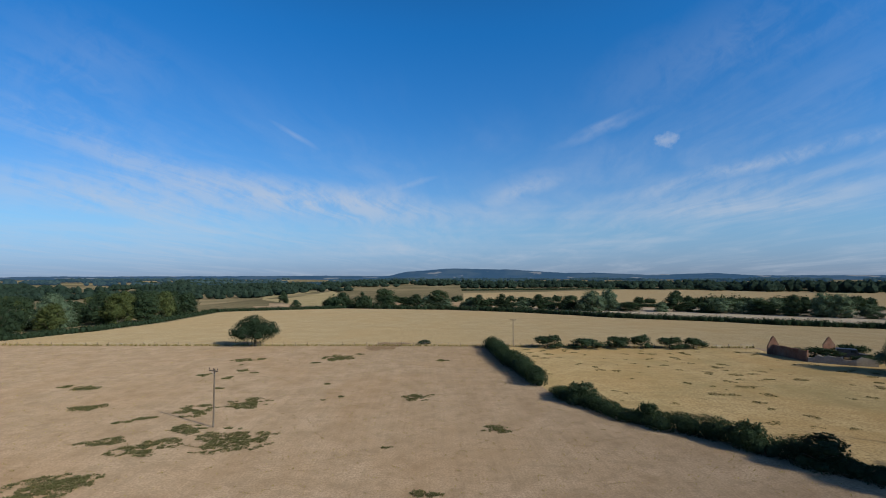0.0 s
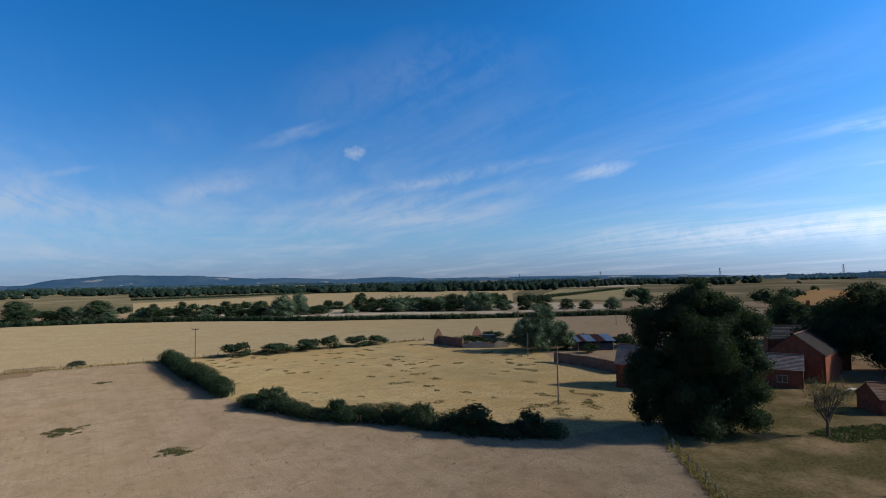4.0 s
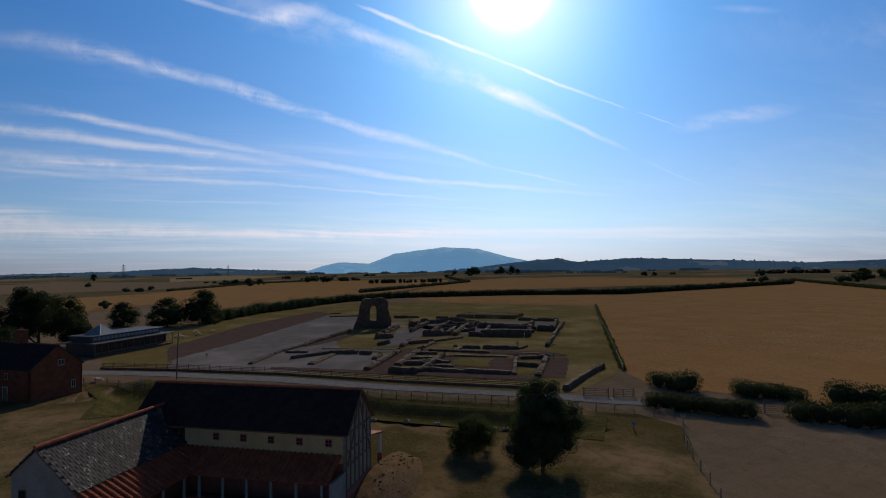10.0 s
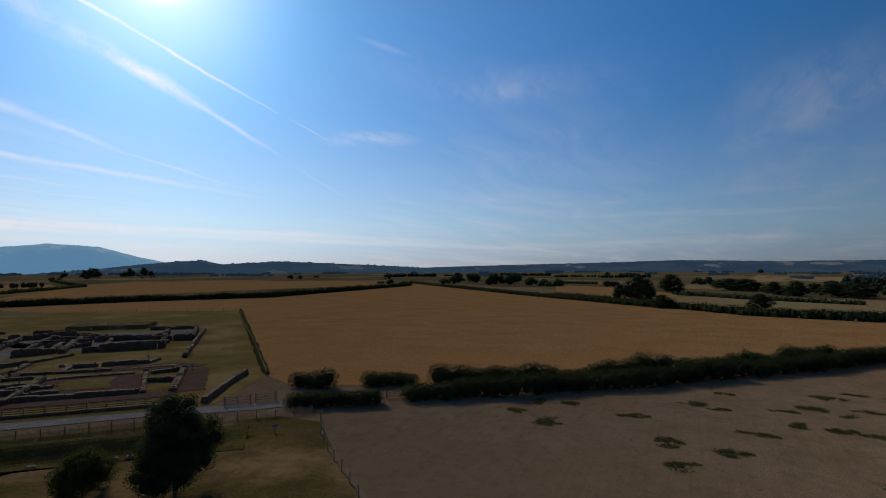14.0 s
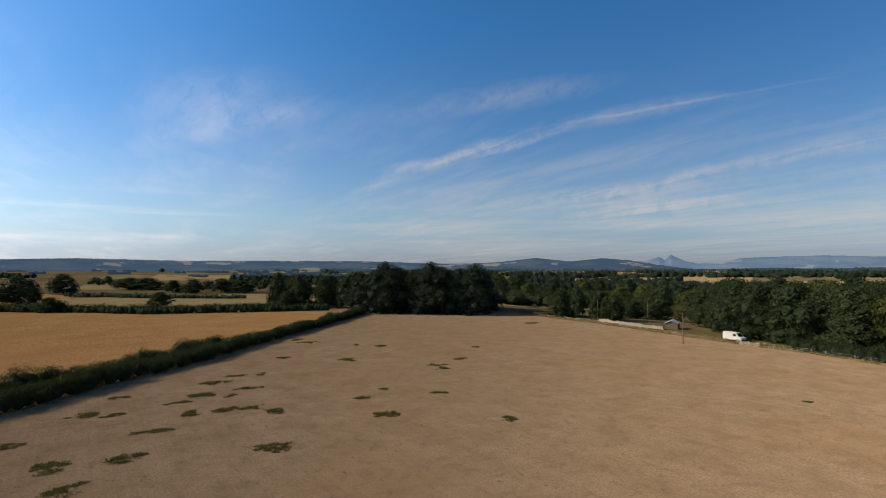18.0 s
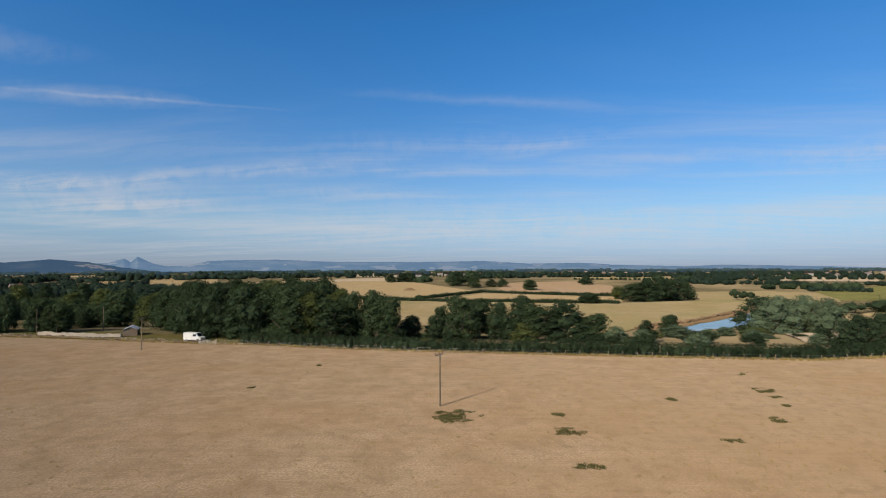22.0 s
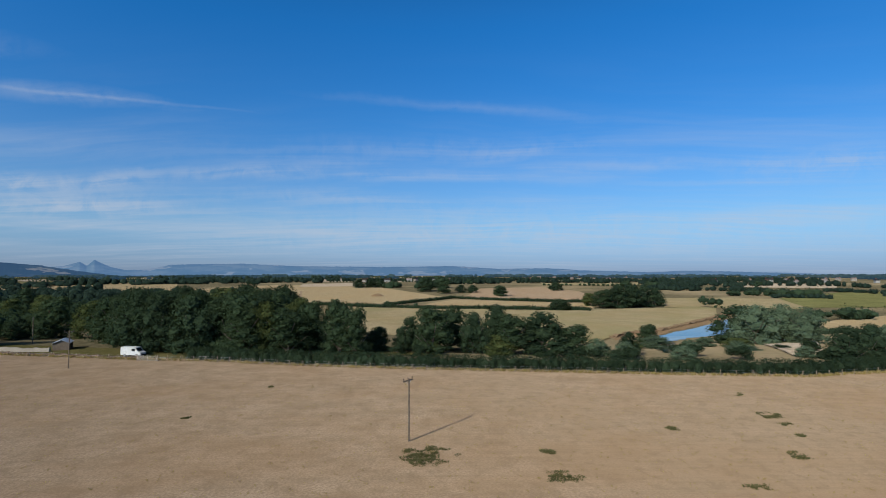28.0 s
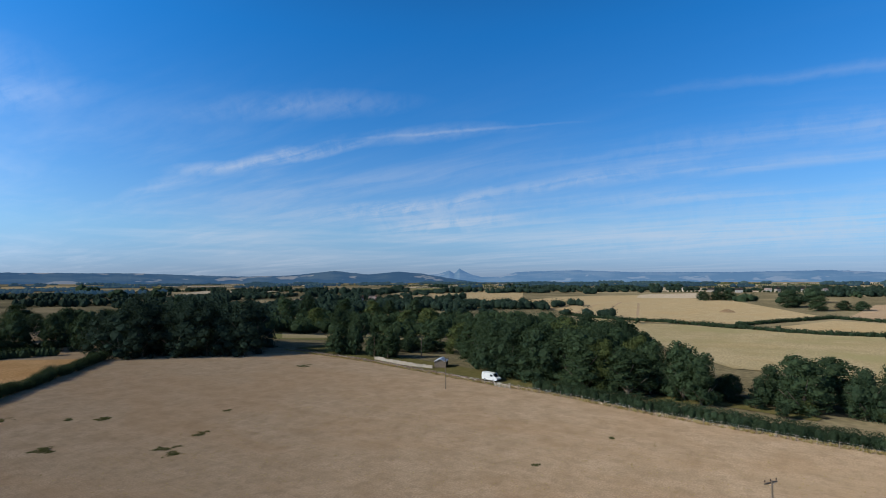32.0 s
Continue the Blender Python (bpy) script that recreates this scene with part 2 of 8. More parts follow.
STREAKS += [(-83.9, 19.6, -92.7, 19.0, 0.98, 0.73, 0.35), (-91.8, 19.1, -106.8, 15.9, 0.85, 0.55, 0.55), (-106.8, 15.9, -119.8, 12.7, 0.49, 0.61, 0.50), (-119.2, 12.8, -124.7, 11.0, 0.49, 0.30, 0.50), (-124.7, 11.0, -134.3, 8.6, 0.24, 0.12, 0.45), (-97.3, 26.0, -108.0, 23.7, 1.83, 1.52, 0.30), (-106.3, 25.7, -116.2, 22.7, 0.61, 0.85, 0.50)]
STREAKS += [(-111.4, 23.5, -123.5, 19.6, 1.52, 0.85, 0.35), (-122.3, 19.9, -130.2, 16.6, 0.61, 0.85, 0.85), (-129.6, 16.8, -138.0, 12.3, 0.55, 0.18, 0.60), (-140.2, 10.8, -146.2, 7.4, 0.18, 0.18, 0.20), (-110.6, 26.7, -116.2, 25.1, 0.24, 0.37, 0.90)]
STREAKS += [(-113.8, 25.6, -126.0, 21.6, 0.24, 0.30, 0.95), (-125.4, 21.8, -132.1, 18.9, 0.18, 0.24, 0.70), (-128.5, 20.4, -136.3, 17.0, 0.24, 0.24, 0.95), (-136.3, 17.0, -138.6, 16.0, 0.18, 0.12, 0.50), (-139.8, 15.5, -143.4, 13.8, 0.12, 0.12, 0.50), (-84.0, 13.9, -98.9, 12.5, 0.55, 0.58, 0.62), (-84.1, 12.0, -105.2, 11.1, 0.58, 0.55, 0.62)]
STREAKS += [(-97.5, 12.4, -119.7, 9.1, 0.58, 0.49, 0.65), (-111.4, 10.2, -135.5, 7.7, 0.55, 0.18, 0.60), (-84.1, 9.9, -102.5, 10.4, 0.30, 0.30, 0.55), (-84.1, 8.9, -103.6, 9.0, 0.24, 0.49, 0.60), (-102.5, 9.0, -120.9, 7.6, 0.30, 0.12, 0.50), (-84.9, 6.7, -105.2, 7.2, 0.12, 0.18, 0.30)]
STREAKS += [(-110.3, 7.4, -130.7, 6.0, 0.18, 0.12, 0.25), (-144.2, 13.7, -152.0, 13.9, 0.73, 0.98, 0.22), (-149.2, 21.3, -165.3, 18.7, 2.44, 2.44, 0.10), (-81.5, 3.8, -116.7, 3.8, 0.58, 0.49, 0.80), (-113.7, 4.2, -153.6, 3.3, 0.49, 0.37, 0.75), (-85.0, 2.3, -105.2, 2.6, 0.49, 0.49, 0.30), (-108.0, 3.1, -143.4, 2.1, 0.37, 0.37, 0.20)]
STREAKS += [(-124.0, 3.6, -163.0, 2.4, 0.49, 0.37, 0.65), (-144.8, 13.6, -152.0, 13.9, 0.85, 0.73, 0.20), (-158.8, 19.0, -166.7, 18.4, 0.85, 0.73, 0.12), (-147.2, 23.7, -152.1, 22.4, 0.37, 0.49, 0.20), (175.0, 14.6, 162.6, 17.3, 2.44, 3.66, 0.18)]
STREAKS += [(-160.4, 19.1, -173.1, 19.4, 1.83, 1.83, 0.10), (174.0, 11.8, 159.6, 16.4, 1.52, 1.22, 0.20), (155.4, 7.2, 148.7, 10.3, 0.85, 0.61, 0.25), (150.5, 10.4, 141.8, 12.2, 0.55, 0.73, 0.50), (142.4, 12.1, 133.8, 14.4, 0.85, 0.61, 0.35), (133.8, 14.7, 118.1, 15.9, 0.73, 0.98, 0.30), (148.6, 16.3, 129.8, 18.6, 1.52, 1.22, 0.25)]
STREAKS += [(136.5, 6.8, 118.3, 8.2, 0.73, 1.34, 0.35), (130.6, 4.9, 117.7, 6.3, 0.73, 1.52, 0.38), (122.8, 8.2, 118.3, 9.3, 0.61, 0.61, 0.30), (140.8, 8.7, 126.0, 11.6, 1.22, 1.22, 0.12), (-160.7, 2.6, -173.3, 1.3, 0.37, 0.24, 0.30)]
STREAKS += [(144.5, 11.9, 135.0, 14.0, 0.85, 0.61, 0.35), (133.9, 14.7, 111.0, 16.1, 0.30, 0.18, 0.22), (138.2, 6.6, 123.2, 7.9, 0.61, 1.22, 0.40), (133.8, 5.5, 113.4, 6.5, 1.22, 1.46, 0.46), (121.4, 8.6, 99.4, 11.3, 0.85, 0.61, 0.30), (117.1, 9.5, 76.2, 9.8, 0.61, 0.73, 0.25)]
STREAKS += [(111.0, 7.9, 90.1, 7.6, 0.98, 0.98, 0.35), (123.2, 10.6, 76.8, 12.9, 1.52, 1.83, 0.15), (87.7, 12.1, 76.1, 13.0, 0.61, 0.85, 0.25), (111.0, 4.1, 73.7, 5.6, 1.83, 2.81, 0.42)]
STREAKS += [(98.7, 18.2, 72.2, 15.7, 0.85, 0.30, 0.16), (87.9, 11.4, 80.6, 12.0, 0.49, 0.49, 0.15), (79.3, 11.1, 58.7, 10.2, 0.73, 0.61, 0.25), (58.7, 9.8, 43.4, 8.7, 0.98, 2.07, 0.55), (69.4, 9.0, 47.8, 7.5, 0.37, 0.49, 0.25)]
STREAKS += [(72.3, 5.5, 43.5, 5.0, 0.49, 0.85, 0.25), (66.6, 4.5, 56.4, 4.8, 0.61, 0.61, 0.30), (102.0, 3.2, 43.5, 3.1, 1.71, 2.20, 0.42), (96.4, 13.0, 73.3, 13.2, 0.85, 0.85, 0.12)]
sky_world()

# ---- materials ----
def material(name, low, high, scale=1.0, rough=0.9, detail=6.0, fine=None, bump=0.2, bump_scale=None, stretch=(1, 1, 1), metal=0.0, space="Object",
             patch=None, patch_scale=0.02, vary=0.0, island=0.0, spec=0.3, turn=0.0, rows=0.0, specks=0.0, mottle=0.0, grain=0.85, coarse=0.4):
    """A surface whose colour wanders from low to high at one scale, with a finer grain over it, and a patchy third colour at a wide scale."""
    m = bpy.data.materials.new(name)
    m.use_nodes = True
    k = Nodes(m.node_tree)
    c = k.add("ShaderNodeNewGeometry", out=0) if space == "World" else k.add("ShaderNodeTexCoord", out=3)
    if turn:
        c = k.add("ShaderNodeVectorRotate", rotation_type="Z_AXIS", in_Vector=c, in_Angle=radians(turn))
    s = k.scaled(c, stretch)
    a = k.noise(s, scale, detail, 0.6)
    col = k.mix(k.ramp(a, 0.3, 0.7), low, high)
    g = k.noise(s, fine or scale * 9, 3.0, 0.6)
    col = k.mix(k.ramp(g, 0.34, 0.68, 0.0, grain), col, tuple(0.60 * v for v in low))
    if patch:
        col = k.mix(k.ramp(k.noise(c, patch_scale, 5.0, 0.6), 0.45, 0.68, 0.0, 0.8), col, patch)
    if mottle:
        blot = k.noise(c, 0.55, 6.0, 0.68, 0.6)
        col = k.mix(k.ramp(blot, 0.46, 0.66, 0.0, mottle), col, tuple(0.62 * v for v in low))
        wide = k.noise(k.scaled(c, (1, 0.6, 1)), 0.035, 5.0, 0.62, 0.8)
        col = k.mix(k.ramp(wide, 0.42, 0.66, 0.0, 0.8 * mottle), col, (0.92 * low[0], 0.80 * low[1], 0.66 * low[2]))
    if rows:
        lines = k.noise(k.scaled(c, (2.1, 0.05, 1)), 1.0, 4.0, 0.6)
        col = k.mix(k.ramp(lines, 0.40, 0.66, 0.0, rows), col, tuple(0.66 * v for v in low))
    if specks:
        dots = k.math("MULTIPLY", k.ramp(k.noise(c, 2.6, 3.0, 0.55), 0.60, 0.74), k.ramp(k.noise(c, 0.13, 3.0), 0.35, 0.65, 0.25, 1.0))
        col = k.mix(k.math("MULTIPLY", dots, specks), col, tuple(0.36 * v for v in low))
    if vary:
        r = k.add("ShaderNodeObjectInfo", out=5)
        col = k.mix(k.ramp(r, 0, 1, 0.0, vary, False), col, tuple(0.45 * v for v in low))
    if island:
        r = k.add("ShaderNodeNewGeometry", out=8)
        col = k.mix(k.ramp(r, 0, 1, 0.0, island, False), col, tuple(0.5 * v for v in low))
    b = k.add("ShaderNodeBump", in_Strength=bump, in_Distance=0.05, in_Height=k.noise(s, bump_scale or scale * 7, 4.0, 0.65))
    s_ = k.add("ShaderNodeBsdfPrincipled", in_Base_Color=col, in_Roughness=rough, in_Metallic=metal, in_Normal=b)
    s_.node.inputs["Specular IOR Level"].default_value = spec
    s_.node.inputs["Diffuse Roughness"].default_value = coarse if spec == 0.0 else 0.2
    k.add("ShaderNodeOutputMaterial", in_0=s_)
    return m


def leaf_material(name, low, high, through_light=0.25):
    m = bpy.data.materials.new(name)
    m.use_nodes = True
    k = Nodes(m.node_tree)
    r = k.add("ShaderNodeNewGeometry", out=8)
    o = k.add("ShaderNodeObjectInfo", out=5)
    c = k.add("ShaderNodeTexCoord", out=3)
    t = k.math("ADD", k.math("MULTIPLY", r, 0.55), k.math("MULTIPLY", k.noise(c, 0.5, 3.0), 0.45))
    col = k.mix(t, low, high)
    col = k.mix(k.ramp(o, 0, 1, 0.0, 0.45, False), col, tuple(0.5 * v for v in low))
    d = k.add("ShaderNodeBsdfPrincipled", in_Base_Color=col, in_Roughness=0.85)
    d.node.inputs["Specular IOR Level"].default_value = 0.04
    tr = k.add("ShaderNodeBsdfTranslucent", in_Color=k.mix(0.5, col, (0.10, 0.13, 0.02)))
    k.add("ShaderNodeOutputMaterial", in_0=k.add("ShaderNodeMixShader", in_0=through_light, in_1=d, in_2=tr))
    return m


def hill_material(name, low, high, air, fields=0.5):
    """Woods and fields far off, with their haze put in as a bluish glow."""
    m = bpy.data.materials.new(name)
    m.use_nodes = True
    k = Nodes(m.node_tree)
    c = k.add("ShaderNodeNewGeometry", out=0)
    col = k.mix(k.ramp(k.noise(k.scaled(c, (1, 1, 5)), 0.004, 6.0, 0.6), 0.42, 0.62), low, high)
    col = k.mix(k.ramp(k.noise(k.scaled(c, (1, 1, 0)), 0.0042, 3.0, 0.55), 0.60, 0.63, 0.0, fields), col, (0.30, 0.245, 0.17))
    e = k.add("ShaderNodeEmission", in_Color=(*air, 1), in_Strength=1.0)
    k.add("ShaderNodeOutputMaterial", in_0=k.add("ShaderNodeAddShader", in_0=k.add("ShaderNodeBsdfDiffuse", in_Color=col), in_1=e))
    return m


def slate_material():
    """Old stone slates, each of its own grey, some whitened by lichen."""
    m = bpy.data.materials.new("lichened_slate")
    m.use_nodes = True
    k = Nodes(m.node_tree)
    r = k.add("ShaderNodeObjectInfo", out=5)
    c = k.add("ShaderNodeTexCoord", out=3)
    col = k.mix(r, (0.026, 0.026, 0.030), (0.062, 0.058, 0.058))
    spots = k.ramp(k.noise(k.vec("ADD", c, k.add("ShaderNodeCombineXYZ", in_0=k.math("MULTIPLY", r, 37.0), in_1=r, in_2=0.0)), 5.0, 4.0, 0.6), 0.50, 0.66)
    col = k.mix(k.math("MULTIPLY", spots, k.ramp(r, 0.62, 0.98, 0.08, 1.0)), col, (0.30, 0.29, 0.28))
    b = k.add("ShaderNodeBump", in_Strength=0.5, in_Distance=0.03, in_Height=k.noise(c, 9.0, 4.0))
    k.add("ShaderNodeOutputMaterial", in_0=k.add("ShaderNodeBsdfPrincipled", in_Base_Color=col, in_Roughness=0.75, in_Normal=b, in_13=0.08))
    return m


M = {
    "dry": material("dry_grass", (0.266, 0.188, 0.119), (0.363, 0.268, 0.181), 0.22, fine=4.5, bump=0.5, space="World", stretch=(1, 0.8, 1), patch=(0.265, 0.19, 0.12), patch_scale=0.012, spec=0.0, rows=0.20, specks=0.30, mottle=0.42, bump_scale=5.0, grain=0.6, coarse=0.62),
    "gold": material("stubble_gold", (0.348, 0.258, 0.141), (0.425, 0.33, 0.199), 0.12, fine=2.0, bump=0.4, space="World", patch=(0.322, 0.233, 0.124), patch_scale=0.01, spec=0.0, rows=0.25, specks=0.25, mottle=0.3),
    "wheat": material("wheat", (0.331, 0.195, 0.0863), (0.441, 0.272, 0.134), 0.08, fine=1.5, bump=0.4, space="World", patch=(0.344, 0.191, 0.0827), patch_scale=0.006, spec=0.0, rows=0.2, mottle=0.35),
    "pale": material("pale_stubble", (0.388, 0.307, 0.212), (0.47, 0.382, 0.29), 0.05, fine=1.0, bump=0.3, space="World", spec=0.0),
    "pasture": material("dry_pasture", (0.277, 0.22, 0.118), (0.365, 0.287, 0.172), 0.06, fine=1.2, bump=0.4, space="World", patch=(0.215, 0.187, 0.0905), spec=0.0, mottle=0.3),
    "green": material("green_pasture", (0.14, 0.136, 0.051), (0.206, 0.192, 0.0766), 0.05, fine=1.2, bump=0.4, space="World", spec=0.0),
    "paddock": material("paddock_grass", (0.378, 0.268, 0.129), (0.506, 0.373, 0.193), 0.16, fine=2.5, bump=0.5, space="World", patch=(0.27, 0.208, 0.0992), patch_scale=0.05, spec=0.0, specks=0.6, mottle=0.5),
    "lawn": material("mown_lawn", (0.112, 0.090, 0.038), (0.176, 0.136, 0.064), 0.12, fine=3.0, bump=0.4, space="World", patch=(0.312, 0.208, 0.117), patch_scale=0.06, spec=0.0, specks=0.5, mottle=0.45),
    "ruin_grass": material("dry_short_grass", (0.165, 0.132, 0.050), (0.25, 0.195, 0.086), 0.12, fine=3.0, bump=0.4, space="World", patch=(0.30, 0.225, 0.115), patch_scale=0.05, spec=0.0, specks=0.3, mottle=0.4),
    "far_land": material("far_farmland", (0.115, 0.098, 0.056), (0.19, 0.152, 0.088), 0.010, fine=0.5, bump=0.3, space="World", patch=(0.29, 0.222, 0.132), patch_scale=0.0045, spec=0.0),
    "rough": material("rough_green_grass", (0.088, 0.079, 0.029), (0.150, 0.124, 0.049), 0.5, fine=4.0, bump=0.6, space="World", spec=0.0),
    "road": material("pale_track", (0.217, 0.211, 0.212), (0.289, 0.283, 0.28), 0.5, bump=0.2, space="World", spec=0.0),
    "gravel": material("grey_gravel", (0.183, 0.163, 0.156), (0.25, 0.225, 0.21), 0.25, fine=6.0, bump=0.6, space="World", patch=(0.282, 0.252, 0.237), patch_scale=0.05, spec=0.0),
    "red_gravel": material("red_gravel", (0.116, 0.0765, 0.0673), (0.158, 0.113, 0.0961), 0.4, fine=6.0, bump=0.6, space="World", spec=0.0),
    "earth": material("bare_earth", (0.192, 0.126, 0.0728), (0.268, 0.185, 0.112), 0.8, bump=0.6, space="World", spec=0.0),
    "bark": material("bark", (0.084, 0.066, 0.048), (0.168, 0.132, 0.096), 2.0, stretch=(3, 3, 0.6), bump=0.7),
    "leaf": leaf_material("leaf_dark", (0.0165, 0.0275, 0.0150), (0.0490, 0.0740, 0.0385), 0.19),
    # copy of the dark leaf, darkened for canopy shade and blued for haze
    "leaf_shaded": leaf_material("leaf_shaded_and_blued", (0.0125, 0.0225, 0.0155), (0.031, 0.049, 0.034), 0.1),
    "leaf_mid": leaf_material("leaf_mid", (0.0226, 0.0375, 0.0180), (0.062, 0.0903, 0.0460)),
    "leaf_pale": leaf_material("leaf_grey_green", (0.0634, 0.0918, 0.0534), (0.144, 0.191, 0.117)),
    "leaf_olive": leaf_material("leaf_olive", (0.0459, 0.0599, 0.0186), (0.119, 0.139, 0.0518)),
    "weed": leaf_material("weed_leaf", (0.0792, 0.0838, 0.0316), (0.196, 0.172, 0.0792)),
    "post": material("weathered_post", (0.192, 0.144, 0.102), (0.336, 0.264, 0.192), 3.0, stretch=(4, 4, 0.7), bump=0.5),
    "pole": material("creosoted_pole", (0.12, 0.09, 0.066), (0.228, 0.18, 0.132), 2.0, stretch=(4, 4, 0.5), bump=0.5),
    "wire": material("galvanised_wire", (0.36, 0.36, 0.36), (0.504, 0.504, 0.504), 5.0, rough=0.45, metal=0.8),
    "brick": material("red_brick", (0.18, 0.0612, 0.036), (0.277, 0.101, 0.0612), 1.4, fine=14, bump=0.4, spec=0.05),
    "slate": material("blue_slate", (0.030, 0.0256, 0.0260), (0.056, 0.0462, 0.0440), 1.2, rough=0.75, bump=0.3, spec=0.03),
    "old_slate": slate_material(),
    "pantile": material("red_pantile", (0.345, 0.095, 0.05), (0.529, 0.17, 0.09), 1.5, rough=0.75, bump=0.4, vary=0.3, spec=0.1),
    "white_wash": material("limewash", (0.269, 0.26, 0.242), (0.331, 0.322, 0.299), 0.8, bump=0.3, patch=(0.224, 0.211, 0.188), patch_scale=0.5, spec=0.05, grain=0.4),
    "ochre_wash": material("ochre_plaster", (0.46, 0.315, 0.145), (0.55, 0.395, 0.20), 0.8, bump=0.2, grain=0.25),
    "red_wash": material("red_plaster", (0.288, 0.084, 0.06), (0.384, 0.132, 0.09), 0.8, bump=0.2, grain=0.4),
    "timber": material("oak_timber", (0.144, 0.096, 0.06), (0.264, 0.18, 0.12), 2.0, stretch=(3, 3, 0.6), bump=0.5),
    "stone": material("grey_masonry", (0.118, 0.0807, 0.0591), (0.209, 0.145, 0.104), 0.9, fine=6.0, bump=0.9, vary=0.3, spec=0.05),
    "dark": material("dark_opening", (0.012, 0.012, 0.012), (0.02, 0.02, 0.02), 1.0),
    "white_paint": material("white_paint", (0.583, 0.583, 0.567), (0.664, 0.664, 0.648), 2.0, rough=0.5, bump=0.1),
    "grey_metal": material("grey_cladding", (0.0864, 0.0922, 0.104), (0.121, 0.127, 0.139), 0.7, rough=0.5, bump=0.1, spec=0.1),
    "insulator": material("brown_glaze", (0.06, 0.036, 0.024), (0.108, 0.06, 0.042), 3.0, rough=0.3),
    "brick_old": material("old_brick", (0.154, 0.0816, 0.0554), (0.252, 0.139, 0.095), 1.0, fine=12, bump=0.5, patch=(0.18, 0.139, 0.103), patch_scale=0.4, spec=0.05),
    "pale_stone": material("pale_stone", (0.277, 0.238, 0.191), (0.379, 0.329, 0.272), 0.8, fine=8, bump=0.6, patch=(0.218, 0.188, 0.15), patch_scale=0.3),
    "old_tile": material("weathered_clay_tile", (0.18, 0.132, 0.12), (0.288, 0.216, 0.192), 1.5, bump=0.5, patch=(0.24, 0.228, 0.192), patch_scale=0.5),
    "dark_paint": material("dark_paint", (0.018, 0.022, 0.03), (0.035, 0.04, 0.05), 1.5, rough=0.5, bump=0.1),
    "tyre": material("black_rubber", (0.014, 0.014, 0.014), (0.028, 0.028, 0.028), 6.0, rough=0.85),
    "steel": material("grey_steel", (0.12, 0.132, 0.144), (0.192, 0.204, 0.216), 1.0, rough=0.6, metal=0.3),
    "rust": material("rusty_tin", (0.24, 0.09, 0.048), (0.384, 0.168, 0.096), 1.5, rough=0.7, metal=0.2, bump=0.3),
    "tin": material("silver_tin", (0.54, 0.54, 0.552), (0.744, 0.744, 0.744), 1.5, rough=0.45, metal=0.5, bump=0.2),
    "pale_wood": material("weathered_pale_wood", (0.42, 0.37, 0.3), (0.58, 0.52, 0.43), 3.0, stretch=(0.4, 4, 4), bump=0.4),
    "sand": material("sandy_spoil", (0.223, 0.145, 0.0786), (0.29, 0.192, 0.115), 1.0, fine=8, bump=0.8, patch=(0.175, 0.116, 0.0607), patch_scale=0.4, spec=0.0),
    "glass": material("window_glass", (0.02, 0.025, 0.03), (0.04, 0.045, 0.05), 0.8, rough=0.08, bump=0.02, spec=0.6),
    "white_glass": material("pale_glazing", (0.293, 0.325, 0.351), (0.377, 0.403, 0.429), 0.8, rough=0.15, bump=0.02, spec=0.6),
    "water": material("river_water", (0.02, 0.035, 0.045), (0.03, 0.045, 0.055), 0.05, rough=0.06, bump=0.05, bump_scale=1.5, spec=0.6),
    # hills and farthest woods emit a little blue, which stands in for haze
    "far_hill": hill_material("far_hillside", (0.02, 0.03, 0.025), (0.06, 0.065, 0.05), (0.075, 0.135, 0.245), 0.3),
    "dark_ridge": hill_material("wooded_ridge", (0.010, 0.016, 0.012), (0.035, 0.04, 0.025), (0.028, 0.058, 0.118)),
    "backdrop_wood": hill_material("woods_haze_glow", (0.014, 0.022, 0.012), (0.032, 0.042, 0.022), (0.014, 0.030, 0.055), 0.0),
    "hill_haze": hill_material("hillside_haze_glow", (0.05, 0.07, 0.045), (0.12, 0.13, 0.07), (0.16, 0.368, 0.64)),
    "near_hill_sun": hill_material("ridge_haze_glow", (0.011, 0.016, 0.012), (0.024, 0.030, 0.020), (0.030, 0.068, 0.128), 0.3),
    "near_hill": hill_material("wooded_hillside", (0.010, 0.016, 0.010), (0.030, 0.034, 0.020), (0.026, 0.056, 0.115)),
    "dry_weed": leaf_material("olive_tussock", (0.121, 0.0979, 0.0447), (0.252, 0.196, 0.0931)),
    "straw": leaf_material("straw", (0.269, 0.2, 0.0676), (0.41, 0.319, 0.124)),
}

# ---- mesh helpers ----
def part(name, bm, mat, parent=None, label=""):
    me = bpy.data.meshes.new(name)
    bm.to_mesh(me)
    bm.free()
    me.materials.append(mat)
    ob = new(name, me)
    if parent:
        ob.parent = parent
    return tagged(ob, label)


def raw(name, verts, faces, mat, parent=None, label=""):
    me = bpy.data.meshes.new(name)
    me.from_pydata(verts, [], faces)
    me.materials.append(mat)
    ob = new(name, me)
    if parent:
        ob.parent = parent
    return tagged(ob, label)


def empty(name, m, label, category, group="", kind=""):
    ob = new(name)
    ob.matrix_basis = m
    ob.empty_display_size = 0.2
    return tagged(ob, label, category, group, kind)


def box(bm, x0, y0, z0, x1, y1, z1, bevel=0.0):
    r = bmesh.ops.create_cube(bm, size=1.0, matrix=Matrix.Translation(((x0 + x1) / 2, (y0 + y1) / 2, (z0 + z1) / 2)) @ Matrix.Diagonal((x1 - x0, y1 - y0, z1 - z0, 1)))
    if bevel:
        edges = {e for v in r["verts"] for e in v.link_edges}
        bmesh.ops.bevel(bm, geom=list(edges), offset=bevel, segments=1, affect="EDGES")
    return bm


